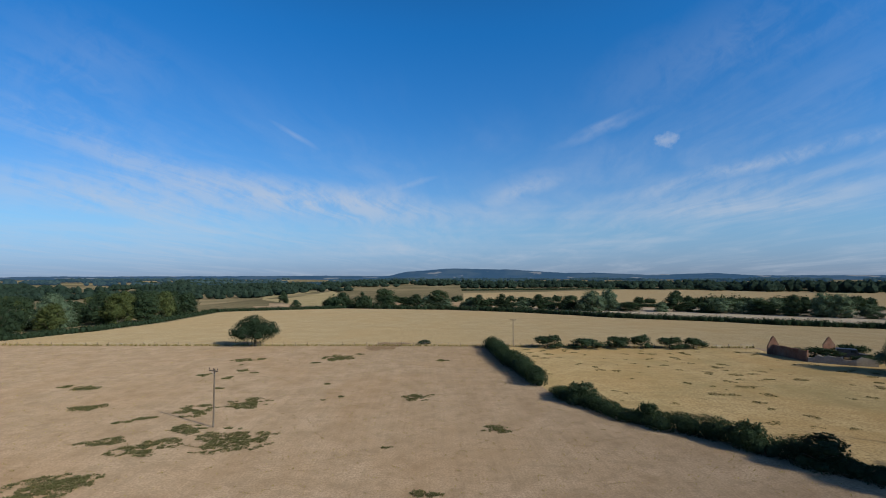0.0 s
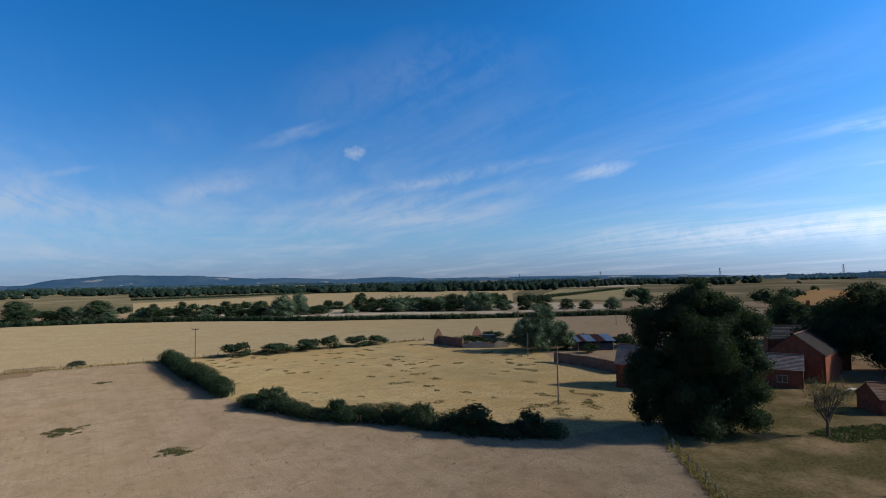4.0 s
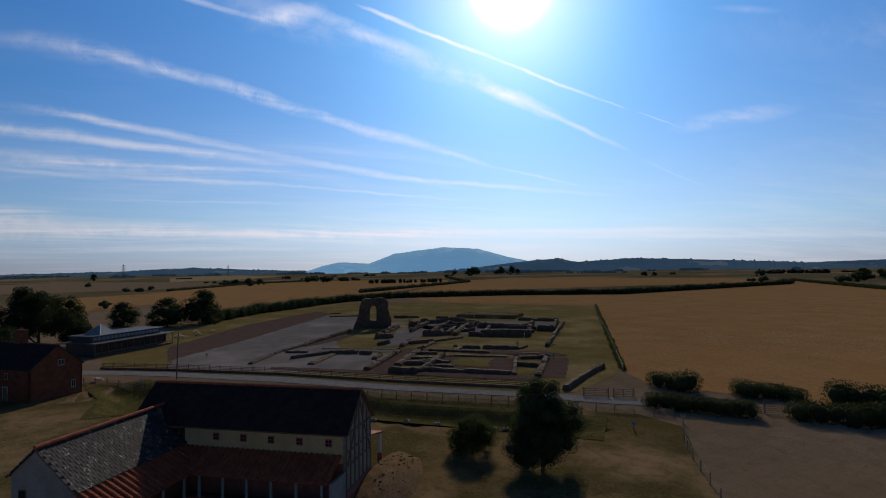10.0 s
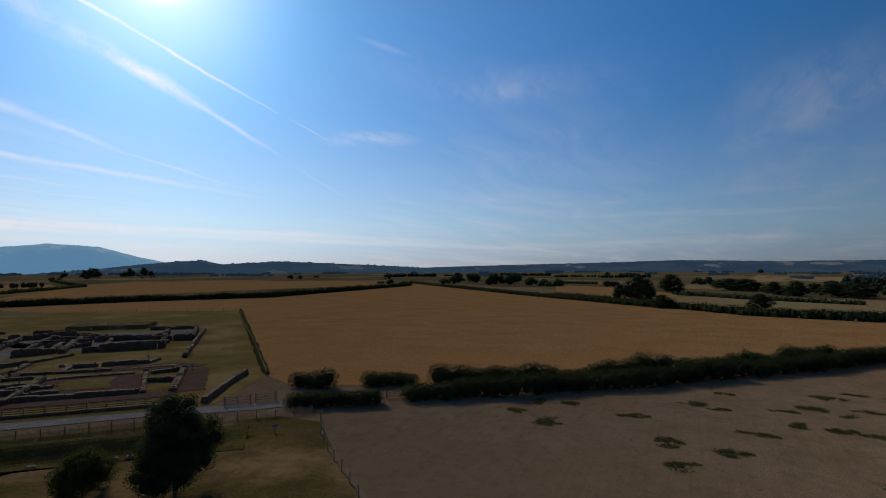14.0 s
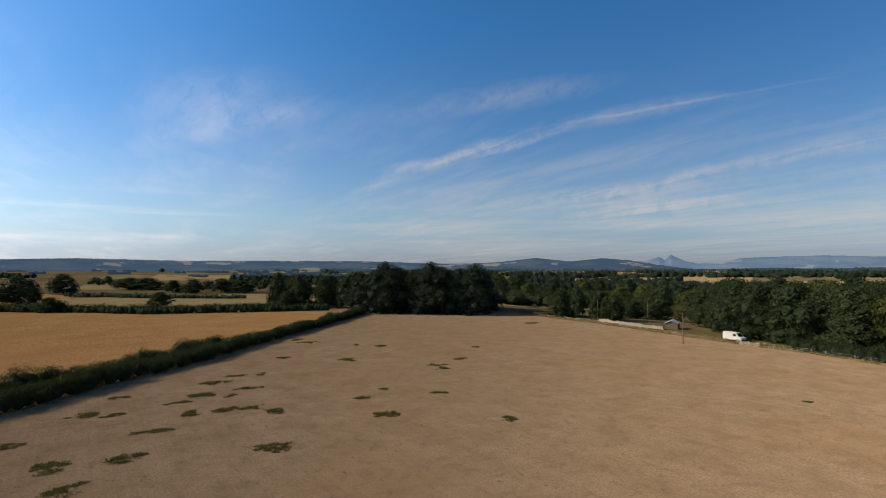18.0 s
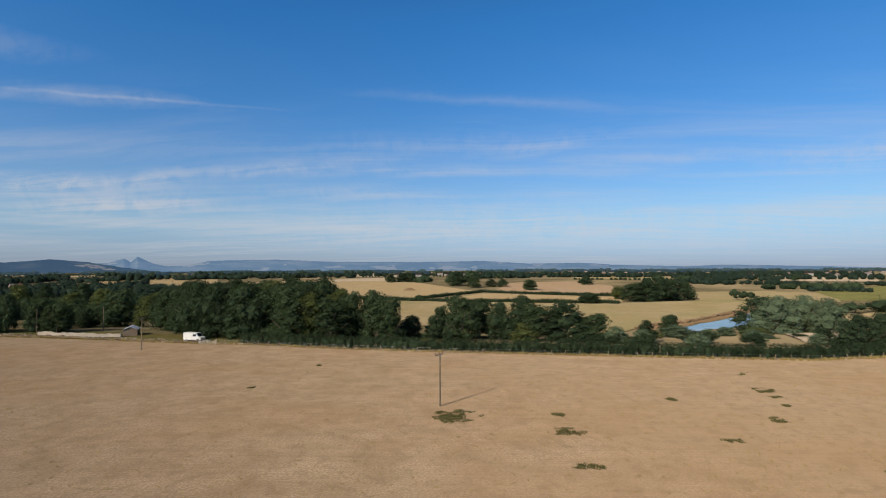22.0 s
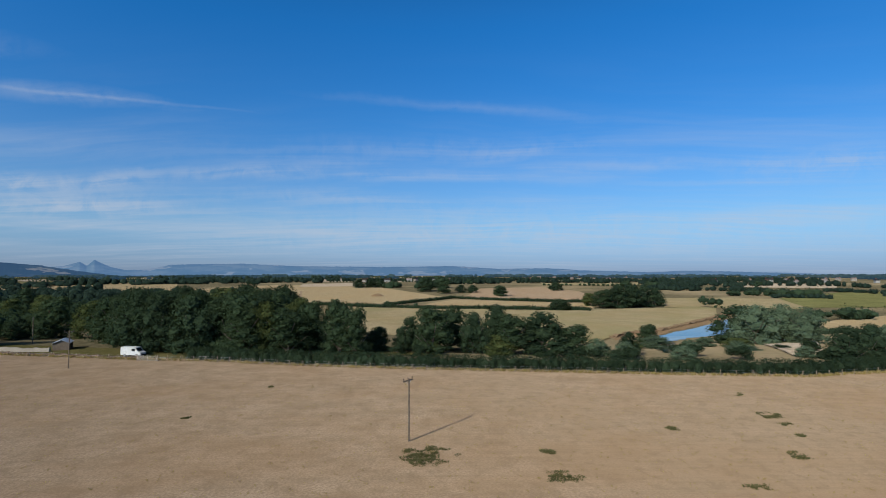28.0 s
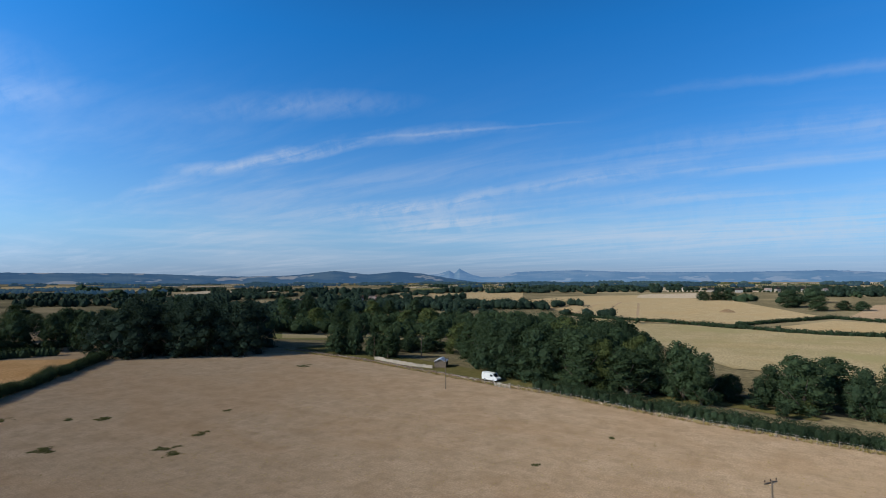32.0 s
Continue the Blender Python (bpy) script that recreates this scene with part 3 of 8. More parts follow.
def boxes(*rows, bevel=0.0):
    bm = bmesh.new()
    for r in rows:
        box(bm, *r, bevel=bevel)
    return bm


def rod(bm, a, b, r0, r1=None, n=8):
    """A tapered round bar from a to b."""
    a, b = Vector(a), Vector(b)
    d = b - a
    m = Matrix.Translation((a + b) / 2) @ d.to_track_quat("Z", "Y").to_matrix().to_4x4()
    bmesh.ops.create_cone(bm, cap_ends=True, segments=n, radius1=r0, radius2=r0 if r1 is None else r1, depth=d.length, matrix=m)
    return bm


def prism(bm, outline, y0, y1):
    """A solid with the outline (x, z) drawn out from y0 to y1."""
    a = [bm.verts.new((x, y0, z)) for x, z in outline]
    b = [bm.verts.new((x, y1, z)) for x, z in outline]
    n = len(outline)
    bm.faces.new(a)
    bm.faces.new(list(reversed(b)))
    for i in range(n):
        bm.faces.new((a[i], b[i], b[(i + 1) % n], a[(i + 1) % n]))
    bmesh.ops.recalc_face_normals(bm, faces=bm.faces)
    return bm


# ---- the lie of the land ----
def smooth(a, b, x):
    t = min(1.0, max(0.0, (x - a) / (b - a)))
    return t * t * (3 - 2 * t)


WEST = ((-5000, -190), (-165, -155), (-120, -150), (-84, -142), (-65, -138), (-52, -136.5), (-28, -129.5), (-10, -126), (0, -124), (18, -122), (30, -120.5), (47, -118), (71, -115.5), (106, -125), (170, -135), (235, -118), (330, -118), (5000, -200))
WEST_Y, WEST_X = [a for a, b in WEST], [b for a, b in WEST]


DITCHES = (((86, -16.5), (79, -22), (68, -28.5), (58, -37.5), (50, -44.5)), ((104, 3.2), (97, 1.6), (89, 2.4)))


def ditch_depth(x, y):
    """How deep the ditch is at a place: old hollows beside the lane and the farmhouse."""
    best = 99.0
    if not 40 < x < 115:
        return 0.0
    for line in DITCHES:
        for (ax, ay), (bx, by) in zip(line, line[1:]):
            dx, dy = bx - ax, by - ay
            t = min(1.0, max(0.0, ((x - ax) * dx + (y - ay) * dy) / (dx * dx + dy * dy)))
            best = min(best, math.hypot(x - ax - t * dx, y - ay - t * dy))
    return 1.35 * (1.0 - smooth(0.8, 4.6, best))


def ground_z(x, y):
    """Level farmland on a terrace; the river valley falls away in the west, and the land rises gently to the south-east."""
    s = float(np.interp(y, WEST_Y, WEST_X)) - x
    z = -8 * smooth(8, 120, s) + 8 * smooth(330, 750, s)
    r = math.hypot(x, y)
    return z - ditch_depth(x, y) + 8 * smooth(0.2, 0.6, (x - y) * 0.7 / (r + 1e-6)) * smooth(700, 2600, r)


def build_ground():
    rings = [0.0]
    step = 3.0
    while rings[-1] < 4750:
        rings.append(rings[-1] + step)
        step = max(3.0, rings[-1] * 0.035)
    n = 240
    verts = [(0.0, 0.0, 0.0)]
    for r in rings[1:]:
        for i in range(n):
            a = 2 * math.pi * i / n
            x, y = r * math.cos(a), r * math.sin(a)
            near_ditch = max(ditch_depth(x + dx, y + dy) for dx, dy in ((0, 0), (3, 0), (-3, 0), (0, 3), (0, -3)))
            verts.append((x, y, ground_z(x, y) - (0.5 if near_ditch > 0.01 else 0.0)))
    faces = [(0, 1 + i, 1 + (i + 1) % n) for i in range(n)]
    for k in range(len(rings) - 2):
        o = 1 + k * n
        faces += [(o + i, o + n + i, o + n + (i + 1) % n, o + (i + 1) % n) for i in range(n)]
    ob = raw("ground", verts, faces, M["dry"])
    ob.data.materials.append(M["far_land"])
    for p in ob.data.polygons:
        p.use_smooth = True
        x, y, z = p.center
        if math.hypot(x, y) > 420 or float(np.interp(y, WEST_Y, WEST_X)) - x > -5:
            p.material_index = 1
    tagged(ob, "dry straw-coloured grazing land reaching the horizon", "ground", kind="structure")


build_ground()


LAYER = [0]


def sheet(name, label, outline, mat, lift=0.03, grid=0.0, category="field", ragged=0.0, sink=0.7):
    """A stretch of ground with its own cover, laid over the land; ragged gives it an uneven edge."""
    if ragged:
        fine = []
        for (ax, ay), (bx, by) in zip(outline, outline[1:] + outline[:1]):
            n = max(1, int(math.hypot(bx - ax, by - ay) / (1.6 * ragged)))
            for i in range(n):
                x, y = ax + (bx - ax) * i / n, ay + (by - ay) * i / n
                v = noise.noise_vector(Vector((x * 0.45, y * 0.45, 1.7)))
                fine.append((x + v.x * ragged * 1.6, y + v.y * ragged * 1.6))
        outline = fine
    bm = bmesh.new()
    bm.faces.new([bm.verts.new((x, y, 0)) for x, y in outline])
    if grid:
        xs, ys = [p[0] for p in outline], [p[1] for p in outline]
        for axis, lo, hi in ((0, min(xs), max(xs)), (1, min(ys), max(ys))):
            n = int((hi - lo) / grid)
            for i in range(1, n + 1):
                co, no = [0, 0, 0], [0, 0, 0]
                co[axis], no[axis] = lo + i * grid, 1
                bmesh.ops.bisect_plane(bm, geom=bm.verts[:] + bm.edges[:] + bm.faces[:], plane_co=co, plane_no=no)
    bmesh.ops.recalc_face_normals(bm, faces=bm.faces)
    if lift > 0.15:
        LAYER[0] += 1
        lift = 0.16 + 0.006 * LAYER[0]
    for v in bm.verts:
        v.co.z = ground_z(v.co.x, v.co.y) + lift - sink * min(1.0, 3 * ditch_depth(v.co.x, v.co.y))
    if bm.faces and sum(f.normal.z for f in bm.faces) < 0:
        bmesh.ops.reverse_faces(bm, faces=bm.faces[:])
    return tagged(part(name, bm, mat), label, category, kind="structure")


# ---- growing things ----
def ball(rng, n):
    v = rng.normal(size=(n, 3))
    return v / np.linalg.norm(v, axis=1)[:, None]


ICO = bmesh.new()
bmesh.ops.create_icosphere(ICO, subdivisions=2, radius=1.0)
ICO_V = np.array([v.co[:] for v in ICO.verts])
ICO_F = [tuple(v.index for v in f.verts) for f in ICO.faces]
ICO.free()
ICO = bmesh.new()
bmesh.ops.create_icosphere(ICO, subdivisions=1, radius=1.0)
ICO1_V = np.array([v.co[:] for v in ICO.verts])
ICO1_F = [tuple(v.index for v in f.verts) for f in ICO.faces]
ICO.free()


def foliage(name, lobes, leaves, leaf, mat, seed, parent=None, label="", core=0.6, fine=False):
    """Leaves spread over the outside of many lobes (x, y, z, radius, squash), with a dark knot of twigs and leaves in each lobe."""
    rng = np.random.default_rng(seed)
    lobes = np.array(lobes, float)
    c, r, q = lobes[:, :3], lobes[:, 3], lobes[:, 4]
    share = r ** 2 / (r ** 2).sum()
    leaves, leaf = 2 * leaves, 0.72 * leaf
    pick = rng.choice(len(lobes), size=int(leaves), p=share)
    d = ball(rng, len(pick))
    pos = c[pick] + d * (r[pick] * rng.uniform(0.58, 1.13, len(pick)))[:, None] * np.stack([np.ones(len(pick)), np.ones(len(pick)), q[pick]], 1)
    if len(lobes) < 130:
        off = (pos[:, None, :] - c[None]) / np.stack([r, r, r * q], 1)[None]
        inside = (np.linalg.norm(off, axis=2) < 0.72).any(1)
        pos, d = pos[~inside], d[~inside]
    n = len(pos)
    nrm = d + rng.normal(size=(n, 3)) * 0.7
    nrm /= np.linalg.norm(nrm, axis=1)[:, None]
    a = np.cross(nrm, rng.normal(size=(n, 3)))
    a /= np.linalg.norm(a, axis=1)[:, None] + 1e-9
    b = np.cross(nrm, a)
    s = leaf * rng.uniform(0.55, 1.25, n)[:, None]
    blade = np.stack([pos - a * s * 0.9 - b * s * 0.3, pos + a * s * 0.9 - b * s * 0.4, pos + b * s], 1).reshape(-1, 3)
    verts = [blade]
    faces = np.arange(3 * n).reshape(-1, 3).tolist()
    k = 3 * n
    iv, jf = (ICO_V, ICO_F) if fine else (ICO1_V, ICO1_F)
    for i in range(len(lobes)):
        v = iv * (core * r[i]) * rng.uniform(0.86, 1.1, len(iv))[:, None] * np.array([1, 1, q[i]]) + c[i]
        verts.append(v)
        faces += [tuple(k + t for t in f) for f in jf]
        k += len(iv)
    verts = np.concatenate(verts)
    return raw(name, verts.tolist(), faces, mat, parent, label)


def tree_lobes(rng, h, w, low, n, shape="round"):
    """Lobes of a crown h high and w wide, whose skirt is at low."""
    out = []
    for i in range(n):
        u = rng.uniform(0, 1) ** 0.8
        if shape == "round":
            prof = (1 - 0.72 * max(0.0, (u - 0.35) / 0.65) ** 2.2) * (0.84 + 0.16 * min(1.0, u / 0.3))
        elif shape == "cone":
            prof = 1.05 - 0.8 * u
        else:
            prof = (1 - 0.6 * max(0.0, (u - 0.5) / 0.5) ** 2) * (0.8 + 0.2 * min(1.0, u / 0.3))
        a = rng.uniform(0, 2 * math.pi)
        rad = w * (rng.uniform(0.17, 0.25) if i % 3 == 0 else rng.uniform(0.09, 0.16))
        ring = max(0.0, w / 2 * prof - rad * 0.9) * rng.uniform(0.5, 1.0) ** 0.6
        z = low + rad * 0.6 + (h - low - 1.5 * rad) * u
        out.append((ring * math.cos(a), ring * math.sin(a), z, rad, rng.uniform(0.7, 0.95)))
    out.append((0, 0, low + (h - low) * 0.5, w * 0.30, min(1.4, 0.9 * (h - low) / w)))
    return out


def mass_lobes(rng, masses):
    """Lobes over the outside of a few large masses (x, y, z, radius, squash) that make up one big uneven crown."""
    out = []
    for x, y, z, rad, q in masses:
        out.append((x, y, z, rad * 0.72, q))
        for i in range(15):
            a, u = rng.uniform(0, 2 * math.pi), rng.uniform(-0.75, 1.0)
            ring = math.sqrt(max(0.0, 1 - u * u))
            size = rad * rng.uniform(0.24, 0.44)
            d = rad * rng.uniform(0.68, 0.92)
            out.append((x + d * ring * math.cos(a), y + d * ring * math.sin(a), max(size * 0.7, z + d * u * q), size, rng.uniform(0.75, 0.95)))
    return out


def make_tree(m, label, h=10.0, w=9.0, low=1.5, mat="leaf", leaves=2200, leaf=0.32, seed=1, lobes=26, shape="round", trunk=0.28, category="tree", name="tree", group="", fine=False, masses=None):
    rng = random.Random(seed)
    t = empty(name, m, label, category, group)
    bm = bmesh.new()
    top = low + (h - low) * 0.55
    rod(bm, (0, 0, -0.3), (0.1, 0.05, low + 0.3), trunk * 1.25, trunk * 0.85, 9)
    rod(bm, (0.1, 0.05, low + 0.2), (0.0, 0.0, top), trunk * 0.85, trunk * 0.35, 8)
    for i in range(6):
        a = i * 1.05 + rng.uniform(-0.3, 0.3)
        z = low + (top - low) * rng.uniform(0.1, 0.8)
        rod(bm, (0.05, 0, z), (0.36 * w * math.cos(a), 0.36 * w * math.sin(a), min(h * 0.9, z + (h - low) * 0.3)), trunk * 0.45, trunk * 0.12, 6)
    part("trunk", bm, M["bark"], t)
    foliage("crown", mass_lobes(rng, masses) if masses else tree_lobes(rng, h, w, low, lobes, shape), leaves, leaf, M[mat], seed, t, fine=fine)
    return t


# one of each habit, far more often copied than built
HABITS = {}


def habit(key, label, **kw):
    HABITS[key] = dict(label=label, made=None, kw=kw)


habit("oak", "broad dark green oak with a full round crown", h=10, w=10, low=-1.0, lobes=34, seed=11, leaves=4500, leaf=0.235)
# the small wood's shaded side is painted into this darker leaf
habit("shade", "tall dense tree with leaf darkened for shade", h=10, w=10, low=-1.0, lobes=40, seed=21, mat="leaf_shaded", leaves=4500, leaf=0.22)
habit("oak2", "dark green field tree with an uneven rounded crown", h=10, w=9, low=-1.0, seed=12, leaves=4500, leaf=0.235, lobes=36)
habit("ash", "tall mid-green ash tree with an open crown", h=10, w=7, low=-1.0, lobes=34, seed=13, mat="leaf_mid", leaves=4000, leaf=0.235, shape="oval")
habit("willow", "grey-green willow tree with a rounded crown", h=10, w=11, low=-1.0, lobes=32, seed=14, mat="leaf_pale", leaves=5000, leaf=0.26)
habit("olive", "olive-green tree browned by the dry summer", h=10, w=9, low=-1.0, lobes=30, seed=15, mat="leaf_olive", leaves=4600, leaf=0.26)
habit("far_oak", "distant dark green hedgerow tree", h=10, w=11, low=0.0, seed=17, leaves=420, leaf=0.85, lobes=14)
habit("far_round", "distant dark green tree with a round crown", h=10, w=10, low=0.0, seed=18, leaves=380, leaf=0.85, lobes=12)
habit("bush", "rounded dark green hawthorn bush", h=4, w=5, low=0.0, seed=19, leaves=1100, leaf=0.22, lobes=16, trunk=0.10)


FAR_TREES = {}


def plant(key, x, y, h, w, turn=None, label=None, group=""):
    """A tree of that habit at (x, y), h high and w wide."""
    if key.startswith("far_"):
        rng = random.Random(int(x * 13.7 + y * 7.3))
        z = ground_z(x, y)
        FAR_TREES.setdefault(group, []).extend((x + a * 0.9, y + b * 0.9, z + c, r * 1.1, q) for a, b, c, r, q in tree_lobes(rng, h, w, -0.2, 7))
        return None
    rng = random.Random(int(x * 13.7 + y * 7.3))
    if key == "oak2" and "western" in group or "valley" in group:
        key = rng.choice(("oak2", "oak2", "oak", "ash", "olive"))
    if key != "bush" and h > 9:
        w = max(w, (0.95 if "western" in group and y < -44 else 0.72) * h)
    if "below the western field" in group:
        x = min(x, float(np.interp(y, WEST_Y, WEST_X)) - 0.40 * w - 3.5)
    e = HABITS[key]
    kw = e["kw"]
    if turn is None:
        turn = rng.uniform(0, 360)
    sz = h / kw["h"]
    sx = w / kw["w"]
    m = pose(x, y, ground_z(x, y) - 0.05, 0, 0, turn)
    full = m @ Matrix.Diagonal((sx, sx, sz, 1))
    nm, cat = ("bush", "bush") if key == "bush" else ("tree", "tree")
    if e["made"] is None:
        e["made"] = make_tree(full, e["label"], category=cat, name=nm, group=group, **kw)
        ob = e["made"]
        ob.matrix_basis = full
    else:
        ob = copy_thing(e["made"], m)
        ob.matrix_basis = full
    ob["label"] = label or e["label"]
    if group:
        ob["group"] = group
    return ob


def along(points, step):
    """Places at even steps along a line of points."""
    out = []
    rest = 0.0
    for (ax, ay), (bx, by) in zip(points, points[1:]):
        L = math.hypot(bx - ax, by - ay)
        s = rest
        while s < L:
            out.append((ax + (bx - ax) * s / L, ay + (by - ay) * s / L, math.degrees(math.atan2(by - ay, bx - ax))))
            s += step
        rest = s - L
    return out


def hedge(label, points, h, w, leaves, leaf, mat="leaf", seed=1, rough=0.25, step=None, gaps=0.0, name="hedge", fine=False, lumps=1):
    """A hedge along a line: lumps of uneven height, clothed in leaves."""
    rng = random.Random(seed)
    step = step or w * (0.42 if lumps > 1 else 0.30)
    lobes = []
    for x, y, a in along(points, step):
        if rng.random() < gaps:
            continue
        z = ground_z(x, y)
        lift = 1 + rough * noise.noise(Vector((x * 0.10, y * 0.10, seed)))
        for part_of in range(lumps):
            hh = h * lift * rng.uniform(1 - rough * 0.22, 1 + rough * 0.22)
            r = w * rng.uniform(0.34, 0.52)
            o = rng.uniform(-0.28, 0.28) * w
            up = rng.uniform(0.30, 0.40) if part_of == 0 else rng.uniform(0.42, 0.6)
            lobes.append((x - math.sin(radians(a)) * o + rng.uniform(-0.3, 0.3), y + math.cos(radians(a)) * o + rng.uniform(-0.3, 0.3), z + hh * up, r, hh * (1.02 - up) / r))
    if lumps < 2:
        return tagged(foliage(name, lobes, leaves * len(lobes), leaf, M[mat], seed, core=0.74, fine=fine), label, "hedge")
    row = empty(name, pose(0, 0, 0), label, "hedge")
    for i in range(0, len(lobes), 12):
        foliage("bush", lobes[i:i + 12], leaves * len(lobes[i:i + 12]), leaf, M[mat], seed * 100 + i, row, core=0.58, fine=True)
    return row


# ---- fields ----
sheet("field_margin", "grazed dry grass along the western fence", [(float(np.interp(y, WEST_Y, WEST_X)), y) for y in range(-200, 171, 10)] + [(float(np.interp(y, WEST_Y, WEST_X)) + 22, y) for y in range(170, -201, -10)], M["dry"], 0.02, 12)
sheet("verge", "rough green grass and weeds below the field edge", [(-158, -172), (-154, -143), (-151.5, -124), (-144, -86), (-139, -65), (-137, -52), (-147, -50), (-152, -75), (-162, -115), (-172, -170)], M["rough"], 0.1, 8)
sheet("gateway", "bare brown earth worn in a field gateway", [(-18.4, 149.5), (-13.6, 163), (-6, 162), (-8, 152), (-10, 148), (-14.5, 145)], M["earth"], 0.06, ragged=1.2)
sheet("field_north", "golden stubble field behind a wire fence", [(-160, 163), (-58, 156), (18, 153), (91, 147), (104, 140), (112, 130), (190, 190), (172, 198), (132, 229), (92, 255), (45, 301), (-20, 330), (-69, 332), (-117, 307), (-114, 237), (-121, 200), (-131, 183)], M["gold"], 0.05, 15)
sheet("paddock", "straw-coloured rough paddock grass with darker tufts", [(19, 152), (17, 140), (20, 108), (21, 92), (29, 74), (40, 59), (50, 47), (62, 46), (76, 52), (88, 69), (90, 88), (98, 100), (104, 120), (89, 124), (90, 146)], M["paddock"], 0.04, 15)
sheet("lawn", "dry olive mown lawn round the villa", [(56, 38), (42, 23), (26, 6), (14, -12), (14, -28), (24, -38), (42, -56), (52, -56), (63, -47), (75, -34), (91, -21), (104, -4), (112, 8), (125, 25), (110, 60), (88, 66), (72, 50)], M["lawn"], 0.04, 2.6)
sheet("field_east", "ripe wheat field running up to a far hedge", [(201, -201), (70, -77), (60, -72), (40, -80), (5, -94), (-22, -118), (-70, -170), (-100, -208), (-60, -257), (20, -303), (115, -412), (210, -530), (400, -765), (322, -618), (305, -490), (281, -312), (326, -242), (348, -158), (279, -156)], M["wheat"], 0.05, 30)
sheet("ruin_lawn", "dry mown grass round the excavated ruins", [(200, -200), (279, -154), (322, -108), (260, -46), (232, -26), (190, 5), (160, 10), (128, 8), (118, -3), (100, -21), (82, -37), (68, -50), (62, -58), (70, -77)], M["ruin_grass"], 0.03, 20)
sheet("path", "pale trodden path beside the villa wing", [(38.5, 13.8), (43.5, 11.4), (48, 9.9), (53, 8.2), (57, 5.5), (58, 6.8), (53.5, 10.2), (48, 12.2), (43, 13.6), (39.5, 15.2)], M["earth"], 0.07, category="path", ragged=0.5)
sheet("gravel_court", "grey gravel court of the excavated basilica", [(122, -3.5), (113, -13), (103.5, -23.5), (101, -29), (104, -34), (120, -40), (149, -47), (178, -68), (218, -84), (230, -68), (218, -50), (150, -8)], M["gravel"], 0.06, ragged=0.6)
sheet("track", "pale surfaced lane between fences", [(140, 28), (124.3, 6.5), (116.2, -3.9), (99.4, -21.6), (81.8, -36.3), (68.1, -49.5), (56.7, -60.0), (44, -72), (41, -69), (50.2, -61.4), (54, -57.2), (65.7, -47.7), (78.2, -34.7), (94.4, -20.5), (111.2, -3.7), (119.4, 6), (135, 32)], M["road"], 0.07, category="road")


sheet("yard", "pale worn earth between the outbuilding and the farmhouse", [(104.5, 26.5), (109, 25.2), (114, 25.6), (123.5, 25.8), (129, 28.4), (121, 29.8), (113.3, 29.8), (107, 29)], M["earth"], 0.08, category="path", ragged=0.8)
sheet("yard", "pale worn earth beside the farmhouse gable", [(97, 11.6), (103, 9.8), (108, 8.6), (112.5, 9.6), (113.4, 6), (108, 4.2), (101, 6), (96.5, 8)], M["earth"], 0.08, category="path", ragged=0.8)


def beside(line, off):
    """The line moved sideways by so many metres and drawn out as much past its ends."""
    out = []
    for i, (x, y) in enumerate(line):
        (ax, ay), (bx, by) = line[max(0, i - 1)], line[min(len(line) - 1, i + 1)]
        L = math.hypot(bx - ax, by - ay)
        ux, uy = (bx - ax) / L, (by - ay) / L
        past = -abs(off) if i == 0 else abs(off) if i == len(line) - 1 else 0.0
        out.append((x - uy * off + ux * past, y + ux * off + uy * past))
    return out


for line, say in zip(DITCHES, ("hollow of greener rough grass beside the lane", "small hollow of rough grass beside the farmhouse")):
    sheet("ditch", say, beside(line, 5.0) + beside(line, -5.0)[::-1], M["rough"], 0.09, 0.9, sink=0.0)

sheet("meadow", "small yellow-green meadow among the valley trees", [(-177.0, -211.0), (-194.0, -188.0), (-209.0, -166.0), (-224.0, -154.0), (-253.0, -178.0), (-251.0, -200.0), (-233.0, -228.0), (-210.0, -253.0)], M["green"], 0.2, 20, ragged=3.0)
# ---- hedges and trees close by ----
hedge("short clipped hedge between the lane and a gate", [(49.7, -60.5), (44.2, -64), (40.2, -67)], 2.0, 3.0, 480, 0.15, seed=40, lumps=2, rough=0.15)
hedge("tall dark green hedge between grazed field and paddock", [(17.5, 151), (18.5, 128), (20, 108), (20.5, 97)], 3.0, 3.8, 560, 0.16, seed=31, lumps=2, rough=0.6)
hedge("dark green hawthorn hedge beside the grazed field", [(22, 90), (28, 75), (36, 64), (42, 54.5), (48.5, 47.5)], 1.8, 3.8, 620, 0.15, seed=32, rough=0.5, lumps=2)
hedge("thick clipped hedge along the southern field edge", [(36.2, -71.5), (30, -75.5), (23, -81), (5, -95), (-11, -111), (-23, -121), (-43, -144), (-70, -171), (-101, -205)], 2.9, 3.8, 520, 0.16, seed=33, lumps=2, rough=0.4)
# leafy strip added to thicken the dark line of fence, bank and shadow
hedge("low leafy strip added for the dark bank and shadow of the ruin fence", [(71, -78), (203, -204)], 0.9, 1.1, 90, 0.13, "leaf_olive", seed=47, rough=0.4, step=0.6, name="grass_strip")
for line in ([(58, -72), (52.5, -74.5)], [(47.5, -77), (42, -81)], [(38, -84), (20, -92), (6, -104), (-2, -111.5)], [(-6, -115), (-30, -139)]):
    hedge("overgrown second row of the southern hedge", line, 2.2 if line[0][0] > 40 else 2.9, 4.0, 520, 0.16, seed=34 + int(line[0][0]), lumps=2, rough=0.8)
